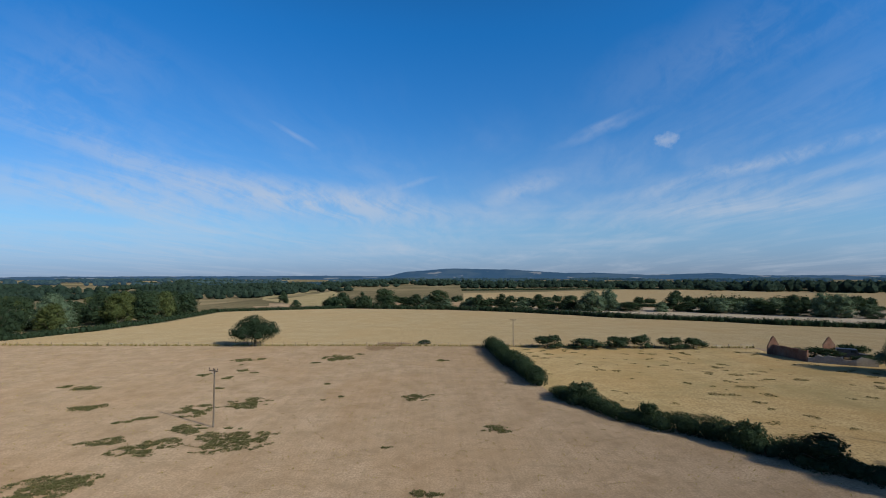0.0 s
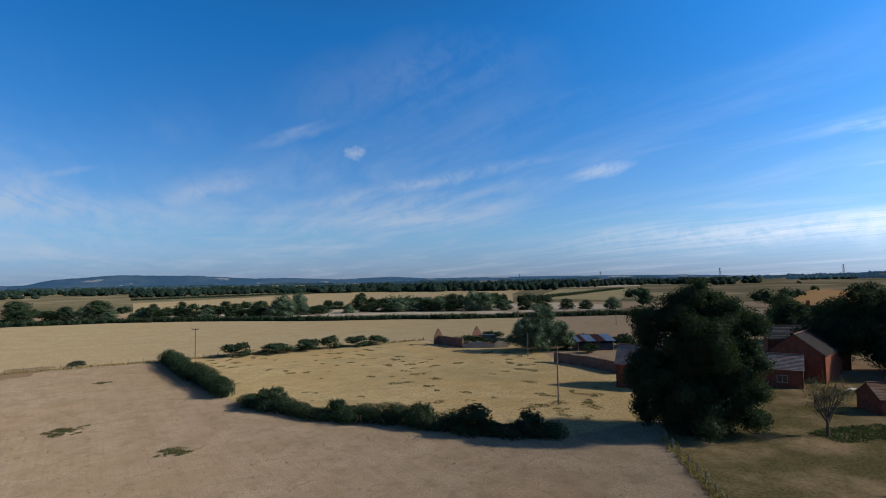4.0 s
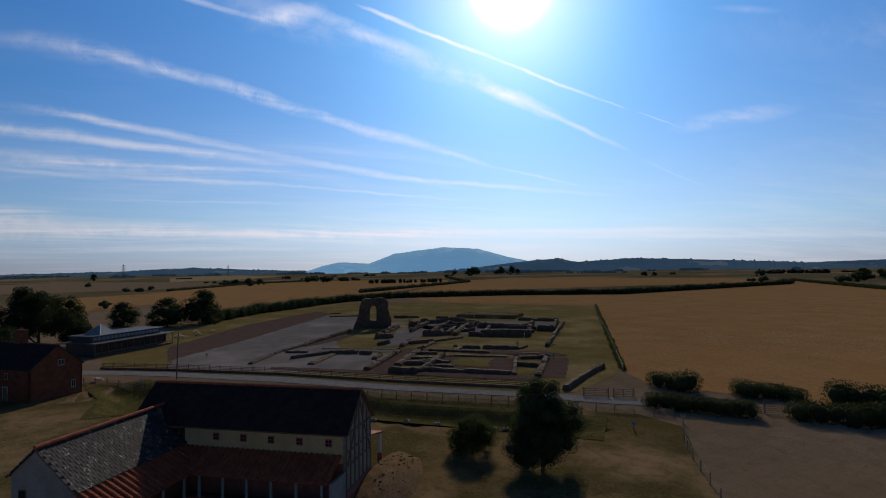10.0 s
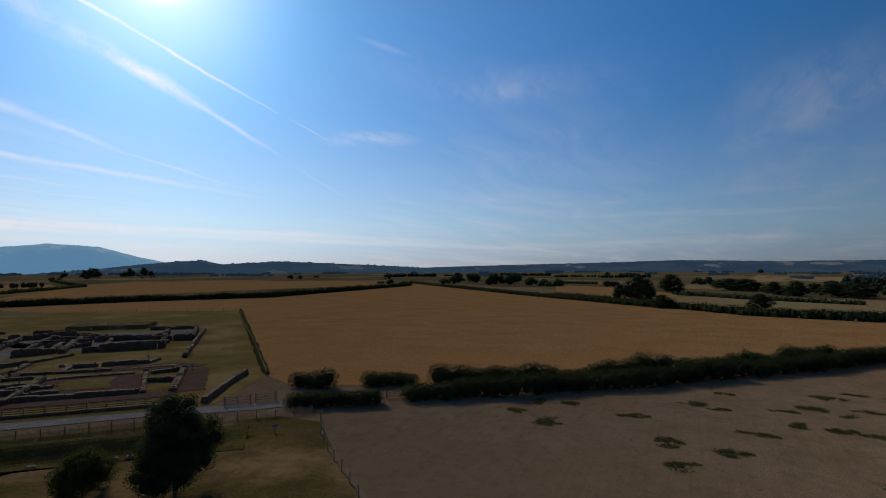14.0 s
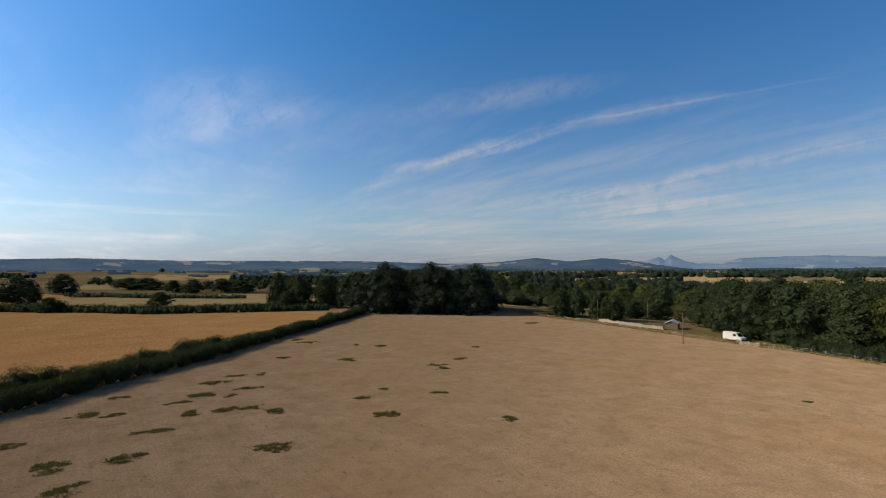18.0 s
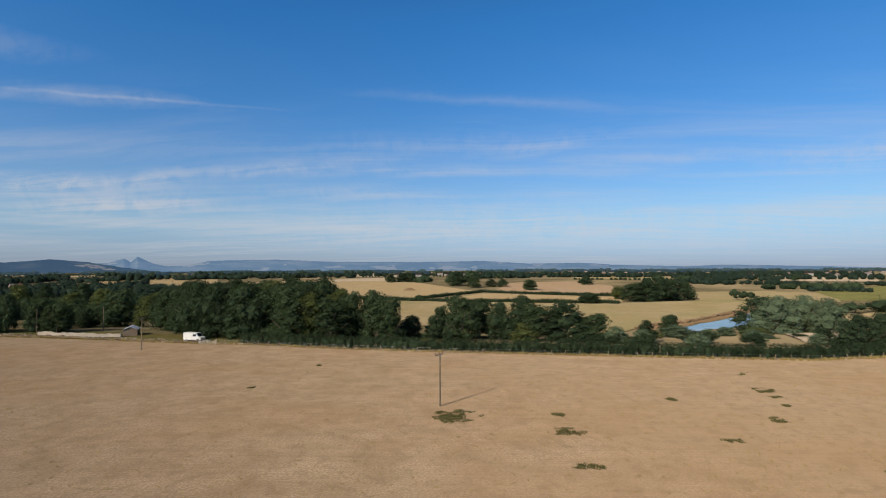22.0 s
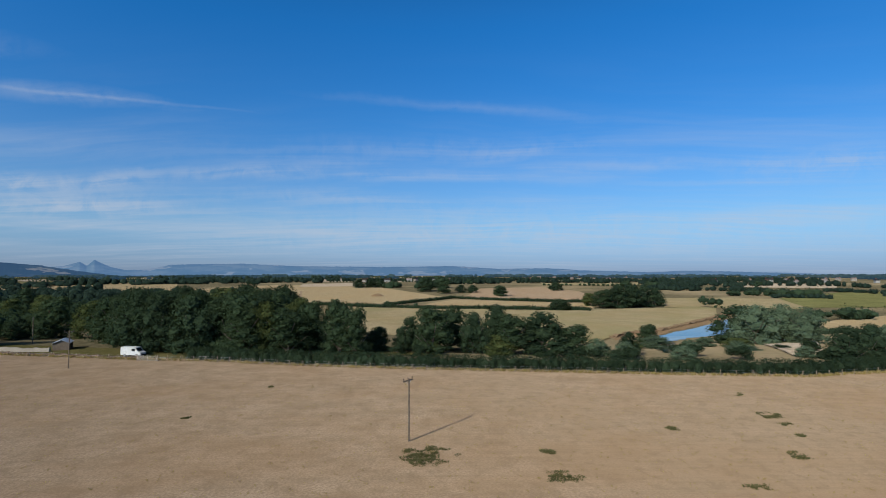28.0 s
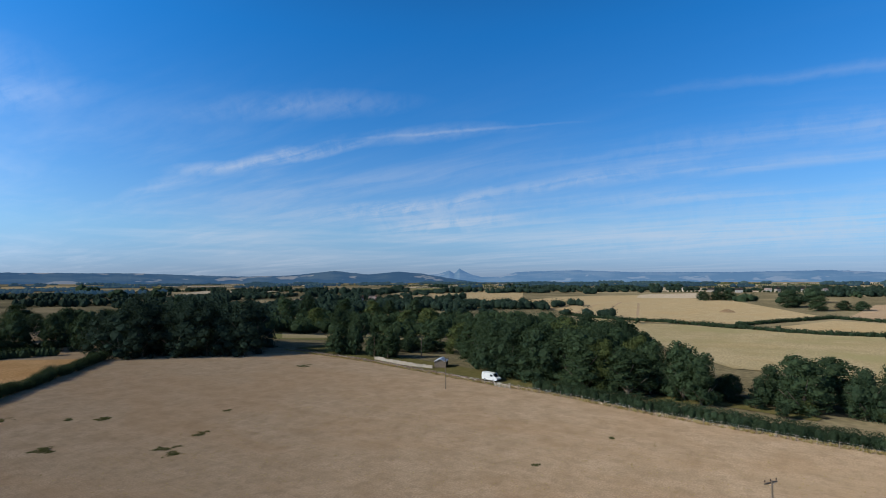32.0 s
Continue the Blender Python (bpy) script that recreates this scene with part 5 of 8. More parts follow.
for key, x, y, h, w in (("far_round", 177, 358, 7.5, 11.1), ("far_round", 187, 362, 6.2, 11.3), ("far_round", 209, 360, 5.1, 11.5), ("far_round", 219, 363, 7.3, 11.7), ("far_round", 226, 330, 7.4, 11.1), ("far_round", 239, 330, 6.3, 11.3), ("far_round", 265, 321, 8.7, 11.5), ("far_round", 274, 324, 7.5, 11.7)):
    plant(key, x, y, h, w, group="trees behind the golden field")
for key, x, y, h, w in (("far_round", 177, 377, 11.0, 13.3), ("far_round", 182, 363, 7.0, 9.5), ("far_round", 195, 349, 7.4, 29.7), ("far_round", 208, 336, 7.8, 12.6), ("far_round", 219, 325, 7.8, 25.0), ("far_round", 224, 312, 9.7, 12.2), ("far_round", 239, 310, 11.2, 12.5), ("far_round", 248, 305, 9.7, 16.7), ("far_round", 270, 293, 9.5, 21.1), ("far_round", 286, 292, 7.6, 19.6), ("far_round", 272, 193, 12.3, 17.7), ("far_round", 322, 152, 11.7, 22.7), ("far_round", 400, 174, 9.7, 18.5), ("far_round", 453, 187, 7.4, 13.0)):
    plant(key, x, y, h, w, group="hedgerow trees")
for key, x, y, h, w in (("far_oak", 1150, -735, 28.7, 52.2), ("far_oak", 1141, -808, 28.9, 44.6), ("far_oak", 1173, -870, 29.9, 37.3), ("far_oak", 1174, 278, 17.9, 15.4), ("far_oak", 1392, 314, 13.5, 12.1), ("far_oak", 1579, 113, 21.5, 26.9), ("far_oak", 966, 76, 8.1, 12.4), ("far_oak", 676, 19, 4.9, 12.9), ("far_oak", 671, 6, 4.8, 14.3), ("far_oak", 718, -5, 5.9, 12.2), ("far_oak", 351, 20, 5.9, 9.3), ("far_oak", 372, 273, 12.0, 24.5), ("far_oak", 1006, 414, 5.6, 11.6), ("far_oak", 631, 245, 7.1, 10.8)):
    plant(key, x, y, h, w, group="distant field trees")
for key, x, y, h, w in (("far_oak", 896, -123, 11.6, 19.2), ("far_oak", 805, -129, 13.8, 21.7), ("far_oak", 859, -155, 11.3, 18.6), ("far_oak", 980, -267, 13.6, 32.4), ("far_oak", 948, -289, 14.4, 31.6), ("far_oak", 1019, -340, 8.9, 34.3), ("far_oak", 1043, -378, 5.7, 23.6), ("far_oak", 1074, -98, 4.1, 13.8), ("far_oak", 1060, -111, 5.1, 11.3), ("far_oak", 1141, -140, 4.5, 17.1), ("far_oak", 1136, -706, 24.0, 25.6), ("far_oak", 1110, -718, 24.0, 28.1), ("far_oak", 1182, -838, 24.0, 43.1), ("far_oak", 1207, -914, 22.2, 25.8), ("far_oak", 1244, -732, 22.9, 21.5), ("far_oak", 821, -976, 11.3, 19.0), ("far_oak", 799, -981, 11.2, 18.8), ("far_oak", 847, -1105, 8.1, 20.7)):
    plant(key, x, y, h, w, group="distant field trees")
for key, x, y, h, w in (("far_oak", 575, -995, 15.7, 22.0), ("far_oak", 365, -679, 5.5, 18.0), ("far_oak", 381, -671, 8.3, 21.3), ("far_oak", 334, -638, 5.1, 12.3), ("far_oak", 423, -712, 4.5, 15.9), ("far_oak", 315, -710, 9.9, 24.8), ("far_oak", 395, -958, 19.0, 27.5)):
    plant(key, x, y, h, w, group="distant field trees")
for key, x, y, h, w in (("oak2", 25.6, -360, 16.7, 21), ("oak", 35, -355, 11.3, 11), ("oak", 20.5, -375, 14.3, 16), ("oak2", 8, -294, 7.2, 15), ("oak", -35.5, -294, 8.2, 14.4), ("oak2", 7, -501, 16.7, 26), ("far_oak", 286, -680, 15.8, 31), ("far_oak", 263, -689, 18.6, 40), ("far_oak", 218, -654, 17.8, 40), ("far_oak", 194, -661, 18.3, 40), ("far_oak", 180, -694, 11.8, 30), ("far_oak", 73, -645, 8.7, 25), ("far_oak", 144, -660, 5.7, 50), ("oak", -83, -249, 9.0, 11.7), ("oak", -65, -474, 10.5, 20), ("oak2", -76, -453, 11.9, 19), ("oak", -96, -446, 10.9, 24), ("oak2", -109, -434, 10.4, 23), ("oak", -41, -562, 11.8, 35), ("oak2", -55, -549, 11.8, 35), ("far_round", 40, -665, 7.2, 14.1), ("far_oak", 172, -1417, 13.7, 21.2), ("far_oak", -318, -2684, 24.0, 34.5), ("far_oak", -19, -736, 11.8, 23.5), ("far_oak", -31, -727, 12.5, 23.2), ("far_oak", -39, -647, 10.0, 20.6), ("far_oak", -89, -515, 8.9, 16.6), ("far_oak", -93, -483, 11.4, 15.7), ("far_oak", -101, -476, 9.9, 15.5), ("far_oak", -126, -540, 11.3, 17.7), ("far_oak", -125, -460, 12.3, 15.2), ("far_oak", -122, -423, 11.8, 14.0), ("far_oak", -153, -378, 9.8, 13.0), ("far_oak", -166, -393, 12.5, 13.6)):
    plant(key, x, y, h, w, group="distant field trees")
for key, x, y, h, w in (("far_oak", -163, -371, 11.9, 12.9), ("far_oak", -179, -373, 10.0, 13.1), ("far_oak", -267, -528, 17.5, 18.8), ("far_oak", -279, -524, 16.2, 18.9), ("far_oak", -321, -546, 20.0, 20.2), ("far_oak", -296, -480, 14.8, 17.9)):
    plant(key, x, y, h, w, group="distant field trees")
for key, x, y, h, w in (("oak", -85, -268, 17.9, 13.4), ("oak", -91, -255, 16.8, 14.3), ("oak", -100, -246, 15.6, 14.1), ("oak", -108, -237, 15.6, 13.8), ("oak", -113, -229, 17.2, 10.8), ("oak", -101, -294, 14.5, 16.5), ("oak", -120, -287, 16.0, 16.5)):
    plant(key, x, y, h, w, group="trees of the small wood")
for key, x, y, h, w in (("oak2", -155, -144, 11.8, 11), ("oak2", -158, -138, 12.4, 9), ("oak2", -158, -129, 9.7, 8), ("oak2", -160, -123, 8.2, 7), ("oak2", -185, -141, 5.8, 7.1), ("oak2", -188, -135, 7.0, 9.5), ("oak2", -193, -126, 15.1, 14.2), ("oak2", -242, -213, 14.6, 16.7), ("oak2", -284, -231, 13.1, 15.2), ("oak2", -326, -245, 14.5, 17.0), ("oak2", -317, -218, 17.6, 20.0), ("oak2", -269, -257, 16.8, 19.4), ("oak2", -289, -301, 16.8, 17.5), ("oak2", -412, -333, 16.3, 16.6), ("oak2", -424, -311, 17.4, 22.0), ("oak2", -376, -323, 18.7, 18.7), ("oak2", -389, -371, 19.1, 20.3)):
    plant(key, x, y, h, w, group="trees in the valley")
for key, x, y, h, w in (("oak2", -370, -401, 21.9, 22.9), ("oak2", -313, -365, 23.8, 20.2)):
    plant(key, x, y, h, w, group="trees in the valley")
for key, x, y, h, w in (("oak", -125, -338, 11, 18), ("oak2", -149, -439, 13, 20), ("far_oak", -493, -1049, 24.0, 44.2), ("far_oak", -505, -934, 24.0, 40.5), ("far_oak", -609, -1445, 20.5, 83.1)):
    plant(key, x, y, h, w, group="trees of the small wood")
for key, x, y, h, w in (("oak", -148, -75, 15.2, 12.3), ("oak2", -149, -68, 14.7, 9.6), ("oak", -154, -62, 16.1, 12.3), ("oak2", -149, -52, 15.6, 9.6), ("oak", -155, -45, 16.3, 11.9), ("oak2", -145, -42, 14.3, 7.7), ("olive", -175, -64, 18.6, 9.8), ("oak", -176, -76, 18.0, 14.1), ("oak", -175, -45, 18.7, 11.5), ("ash", -148, -31, 14.2, 8.0), ("ash", -145, -23, 14.7, 9.3), ("oak", -177, -57, 19.3, 11.8), ("oak2", -175, -98, 14.6, 12.8), ("oak", -178, -93, 16.5, 12.8), ("ash", -142, -19, 12.7, 7.5), ("olive", -190, -112, 14.1, 11.7)):
    plant(key, x, y, h, w, group="trees below the western field")
for key, x, y, h, w in (("ash", -143, -35, 12.4, 14), ("oak2", -156, -6, 9.5, 9), ("oak2", -158, 4.5, 12.4, 15.5), ("oak2", -163, 18, 13.2, 12), ("oak2", -146, 27.5, 11.3, 16), ("ash", -145, 35, 8.2, 11), ("olive", -144, 17, 5.5, 10), ("oak2", -158, -16, 5.2, 10), ("olive", -162, -22, 7.2, 7), ("ash", -148, 10, 7.0, 8), ("willow", -142, 40, 4.6, 8), ("willow", -140, 46, 4.0, 6.5)):
    plant(key, x, y, h, w, group="trees below the western field")
for key, x, y, h, w in (("willow", -179, 70, 4.5, 13.1), ("olive", -162, 56, 3.0, 7.2), ("willow", -166, 74, 3.3, 6.7), ("willow", -182, 87, 3.4, 8.5), ("willow", -160, 86, 1.5, 11.5), ("willow", -188, 107, 14.0, 19.4), ("willow", -193, 119, 14.3, 19.1), ("willow", -185, 122, 12.8, 15.2), ("olive", -170, 90, 3.3, 10.1), ("bush", -160, 97, 1.4, 5.5), ("oak", -133, 100, 8.6, 10.2), ("olive", -132, 93, 5.7, 7.7), ("willow", -173, 139, 6.3, 9.4), ("willow", -170, 143, 5.9, 8.0)):
    plant(key, x, y, h, w, group="trees by the river")
for key, x, y, h, w in (("oak", -431, 134, 16.5, 24), ("oak", -432, 146, 18.5, 24), ("oak2", -436, 158, 19.5, 26), ("oak", -444, 170, 18.5, 24), ("oak2", -452, 183, 16.5, 22), ("oak", -446, 150, 19, 24), ("oak2", -458, 168, 18, 24), ("oak2", -458, 131, 12.5, 17), ("oak", -427, 97.5, 8.2, 17), ("far_oak", -600, 72, 12.0, 16.6), ("far_oak", -725, 164, 10.7, 18.9), ("far_oak", -438, 217, 11.9, 12.4), ("far_oak", -430, 225, 8.8, 11.3), ("far_oak", -431, 220, 9.8, 13.3), ("far_oak", -319, 225, 7.6, 19.0), ("far_oak", -321, 240, 9.1, 25.5), ("far_oak", -324, 253, 8.2, 21.7), ("far_oak", -364, 312, 8.9, 21.3), ("far_oak", -368, 335, 7.8, 23.2), ("far_oak", -371, 351, 6.6, 16.2), ("far_oak", -592, 378, 9.1, 44.7), ("far_oak", -590, 407, 8.4, 45.6), ("far_oak", -605, 358, 7.9, 25.3), ("far_oak", -597, 333, 7.1, 21.7), ("far_oak", -767, 464, 10.9, 20.9), ("far_oak", -752, 269, 12.1, 33.9), ("far_oak", -765, 307, 10.7, 35.0)):
    plant(key, x, y, h, w, group="trees across the valley")
for key, x, y, h, w in (("oak", -593, 72.4, 13.4, 18.7), ("oak", -703, 158, 11.5, 24), ("oak2", -411, 95.7, 8.3, 20), ("oak2", -795, -80, 14.6, 22), ("oak", -787, -93, 14, 22), ("oak", -778, -108, 13, 20), ("oak2", -643, 12, 16.7, 20), ("oak", -660, 33, 10.3, 18), ("oak2", -656, 47, 10, 18), ("far_oak", -458, -39, 5.0, 8.6), ("far_oak", -432, -14, 5.2, 7), ("far_oak", -443, -108, 5.7, 7), ("oak", -683, -9, 20, 28), ("far_oak", -777, -60, 9.7, 41.3), ("far_oak", -827, -17, 14.8, 35.1), ("far_oak", -764, 9, 20.1, 40.5), ("far_oak", -700, -21, 10.9, 22.3), ("far_oak", -880, 57, 12.1, 18.7)):
    plant(key, x, y, h, w, group="trees across the valley")


for i, (group, lobes) in enumerate(sorted(FAR_TREES.items())):
    tagged(foliage("distant_trees", lobes, 26 * len(lobes), 0.9, M["leaf"], 400 + i, core=0.72), "far dark green " + group, "trees", kind="stuff")

# ---- patchwork of far fields in the west ----
def patchwork(az0, az1, r0, r1, n, seed):
    rng = random.Random(seed)
    for i in range(n):
        a, r = radians(rng.uniform(az0, az1)), math.sqrt(rng.uniform(r0 * r0, r1 * r1))
        cx, cy = -math.sin(a) * r, math.cos(a) * r
        lie = a + rng.uniform(-0.35, 0.35)
        L, W = rng.uniform(0.05, 0.13) * r, rng.uniform(0.05, 0.10) * r
        c, d = math.cos(lie), math.sin(lie)
        corners = [(cx + c * u * L * rng.uniform(0.8, 1.2) - d * v * W * rng.uniform(0.7, 1.2), cy + d * u * L + c * v * W) for u, v in ((-1, -1), (0, -1.1), (1, -1), (1.1, 0), (1, 1), (0, 1.1), (-1, 1))]
        kind, say = rng.choice((("pale", "pale stubble strip among far woods"), ("pale", "pale stubble strip among far woods"), ("gold", "golden far field between dark hedges"), ("pasture", "dry far pasture between dark hedges"), ("green", "green far meadow between dark hedges")))
        sheet("field", say, corners, M[kind], 0.3, 60)
        hedge("far dark hedge round a field", corners[:4], 4, 8, 6, 1.3, seed=seed * 50 + i, rough=0.5, gaps=0.1, step=7)


patchwork(60, 92, 950, 1900, 9, 301)
patchwork(92, 125, 1300, 2400, 9, 302)
patchwork(125, 165, 1100, 2600, 11, 303)
patchwork(50, 160, 2300, 3700, 14, 304)

# ---- woods and hills in the distance ----
def wood(label, az0, az1, r0, r1, n, h, seed, mat="leaf", leaf=1.5, per=9, core=0.86):
    """A far wood: many uneven crowns between two bearings and two distances."""
    rng = random.Random(seed)
    lobes = []
    while len(lobes) < n:
        a, r = radians(rng.uniform(az0, az1)), math.sqrt(rng.uniform(r0 * r0, r1 * r1))
        cx, cy = -math.sin(a) * r, math.cos(a) * r
        lie = a + rng.uniform(-0.5, 0.5) + (math.pi / 2 if rng.random() < 0.15 else 0)
        size = rng.choice((6, 9, 14, 24, 40))
        tall = rng.uniform(0.6, 1.1)
        for i in range(size):
            u, v = (rng.random() - 0.5) * size * h * 0.42, rng.gauss(0, 0.5) * h * (0.5 if size < 20 else 1.6)
            x, y = cx + math.cos(lie) * u - math.sin(lie) * v, cy + math.sin(lie) * u + math.cos(lie) * v
            hh = h * tall * rng.uniform(0.7, 1.15)
            w = h * rng.uniform(0.30, 0.5) * (1 + r / 3000)
            lobes.append((x, y, ground_z(x, y) + hh * 0.42, w, hh * 0.58 / w))
    return tagged(foliage("wood", lobes, per * n, leaf, M[mat], seed, core=core), label, "wood", kind="stuff")


# farthest woods glow faintly blue for haze; most nearer ones use the darkened leaf
FAR = "far belt of dark woodland on the plain"
wood(FAR, 40, 14, 700, 1250, 777, 13, 201, "leaf_shaded", leaf=1.1, per=14)
wood(FAR, 26, 3, 1000, 2000, 915, 14, 202, "leaf_shaded", leaf=1.1, per=14)
wood(FAR, 2, -24, 900, 1500, 777, 13, 203, "leaf_shaded", leaf=1.1, per=14)
wood(FAR, -24, -46, 800, 1400, 777, 14, 204, "leaf_shaded", leaf=1.1, per=14)
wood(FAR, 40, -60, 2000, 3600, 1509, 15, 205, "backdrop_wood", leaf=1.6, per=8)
wood(FAR, -44, -62, 1000, 1700, 502, 13, 206, "leaf_shaded", leaf=1.1, per=14)
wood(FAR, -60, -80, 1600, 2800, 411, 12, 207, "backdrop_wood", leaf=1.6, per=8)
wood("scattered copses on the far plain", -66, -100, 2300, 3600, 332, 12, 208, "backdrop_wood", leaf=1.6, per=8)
wood("hedgerow trees across the eastern fields", -60, -120, 800, 1800, 240, 7, 231, "leaf_shaded", leaf=1.1, per=14)
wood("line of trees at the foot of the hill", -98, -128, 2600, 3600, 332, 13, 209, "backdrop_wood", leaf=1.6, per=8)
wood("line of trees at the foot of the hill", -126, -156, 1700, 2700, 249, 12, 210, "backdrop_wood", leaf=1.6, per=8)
wood("copses among southern fields", -150, -176, 900, 1800, 187, 10, 211, "leaf_shaded", leaf=1.1, per=14)
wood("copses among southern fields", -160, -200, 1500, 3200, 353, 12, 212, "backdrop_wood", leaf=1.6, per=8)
wood(FAR, 168, 128, 700, 1400, 777, 12, 213, "leaf_shaded", leaf=0.9, per=32, core=0.8)
wood(FAR, 150, 118, 420, 800, 411, 11, 214, "leaf_shaded", leaf=0.8, per=50, core=0.74)
wood("dense trees along the valley floor", 147, 110, 335, 480, 420, 11, 224, "leaf_mid", leaf=0.62, per=90, core=0.66)
wood("dense trees along the valley floor", 150, 108, 480, 720, 420, 12, 225, "leaf_shaded", leaf=0.8, per=50, core=0.74)
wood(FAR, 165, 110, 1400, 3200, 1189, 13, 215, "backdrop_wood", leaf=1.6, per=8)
wood(FAR, 114, 84, 980, 1600, 548, 12, 216, "leaf_shaded", leaf=1.1, per=14)
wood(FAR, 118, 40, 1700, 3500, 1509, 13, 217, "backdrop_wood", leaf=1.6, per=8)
wood(FAR, 84, 42, 1000, 1700, 411, 10, 218, "leaf_shaded", leaf=1.1, per=14)
wood(FAR, 70, 40, 600, 1000, 273, 9, 219, "leaf_shaded", leaf=0.9, per=32, core=0.8)
wood(FAR, 96, 60, 900, 1500, 420, 11, 221, "leaf_shaded", leaf=1.1, per=14)
wood(FAR, 150, 100, 1000, 1800, 520, 13, 222, "leaf_shaded", leaf=1.1, per=14)
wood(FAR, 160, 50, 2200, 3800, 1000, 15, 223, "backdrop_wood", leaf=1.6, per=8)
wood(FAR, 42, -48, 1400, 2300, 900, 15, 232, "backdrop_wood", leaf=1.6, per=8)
wood("dense wood on the valley side", 138, 120, 640, 900, 145, 14, 220, "leaf_shaded", leaf=0.9, per=40, core=0.78)


def hills(name, label, r, profile, mat, trees=0.02):
    """A far range whose crest follows bearings and heights in degrees, with a foot in front."""
    rng = random.Random(3)
    verts, faces = [], []
    az0, az1 = profile[0][0], profile[-1][0]
    n = int(abs(az1 - az0) / 0.06) + 1
    bear = [p[0] for p in profile]
    el = [p[1] for p in profile]
    if bear[0] > bear[-1]:
        bear, el = bear[::-1], el[::-1]
    for i in range(n):
        a = az0 + (az1 - az0) * i / (n - 1)
        e = float(np.interp(a, bear, el)) + 0.035 * noise.noise(Vector((a * 1.4, 0.3, r * 0.01))) + 0.02 * noise.noise(Vector((a * 5.0, 1.3, r * 0.01))) + trees * max(0.0, noise.noise(Vector((a * 4.0, 7.3, r * 0.01)))) * (0.5 + noise.noise(Vector((a * 9.0, 2.3, 0))))
        top = 20 + r * math.tan(radians(max(e, -0.3)))
        x, y = -math.sin(radians(a)), math.cos(radians(a))
        for k, (rr, f) in enumerate(((0.90, 0.0), (0.94, 0.45), (0.97, 0.8), (1.0, 1.0), (1.02, 0.6))):
            wob = 1 + 0.12 * noise.noise(Vector((a * 0.8, k * 3.1, 0)))
            verts.append((x * r * rr, y * r * rr, -6 + (top + 6) * (f if f in (0.0, 1.0) else f * wob)))
    for i in range(n - 1):
        for k in range(4):
            faces.append((i * 5 + k, i * 5 + k + 1, i * 5 + k + 6, i * 5 + k + 5))
    ob = raw(name, verts, faces, mat)
    for p in ob.data.polygons:
        p.use_smooth = True
    return tagged(ob, label, "hill", kind="structure")


# the ranges get their blue haze as emission from their materials
hills("backdrop_long_hill", "long wooded hill with a haze-blue glow, rising from the plain", 4300,
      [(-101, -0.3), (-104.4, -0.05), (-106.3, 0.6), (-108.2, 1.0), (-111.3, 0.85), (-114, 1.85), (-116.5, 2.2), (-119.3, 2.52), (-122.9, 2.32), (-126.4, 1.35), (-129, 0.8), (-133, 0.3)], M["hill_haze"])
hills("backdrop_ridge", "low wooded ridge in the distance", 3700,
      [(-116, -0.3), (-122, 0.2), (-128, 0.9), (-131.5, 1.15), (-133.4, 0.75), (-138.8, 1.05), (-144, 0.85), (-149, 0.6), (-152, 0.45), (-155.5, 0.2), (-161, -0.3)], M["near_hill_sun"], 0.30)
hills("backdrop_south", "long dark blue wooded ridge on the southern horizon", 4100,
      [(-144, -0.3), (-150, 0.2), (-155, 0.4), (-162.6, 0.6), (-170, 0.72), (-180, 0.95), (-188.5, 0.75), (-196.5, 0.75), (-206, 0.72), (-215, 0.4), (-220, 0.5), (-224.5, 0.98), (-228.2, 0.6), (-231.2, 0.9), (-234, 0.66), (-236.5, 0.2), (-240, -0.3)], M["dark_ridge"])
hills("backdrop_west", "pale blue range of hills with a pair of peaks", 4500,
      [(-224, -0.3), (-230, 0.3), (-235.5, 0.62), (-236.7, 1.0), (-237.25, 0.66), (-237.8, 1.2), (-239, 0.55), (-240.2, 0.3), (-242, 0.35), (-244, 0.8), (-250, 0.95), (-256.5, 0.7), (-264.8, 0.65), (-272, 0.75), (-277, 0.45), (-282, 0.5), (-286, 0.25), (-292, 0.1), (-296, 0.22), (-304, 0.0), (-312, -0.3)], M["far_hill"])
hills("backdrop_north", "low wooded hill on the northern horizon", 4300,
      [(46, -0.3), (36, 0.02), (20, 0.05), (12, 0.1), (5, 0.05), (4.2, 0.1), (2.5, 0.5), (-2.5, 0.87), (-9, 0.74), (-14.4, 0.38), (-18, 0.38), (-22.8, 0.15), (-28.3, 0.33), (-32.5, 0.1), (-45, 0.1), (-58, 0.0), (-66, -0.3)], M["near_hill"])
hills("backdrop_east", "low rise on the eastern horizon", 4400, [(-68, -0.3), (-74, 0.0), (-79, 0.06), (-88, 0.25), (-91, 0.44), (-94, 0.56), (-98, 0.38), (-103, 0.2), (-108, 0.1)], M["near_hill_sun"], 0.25)


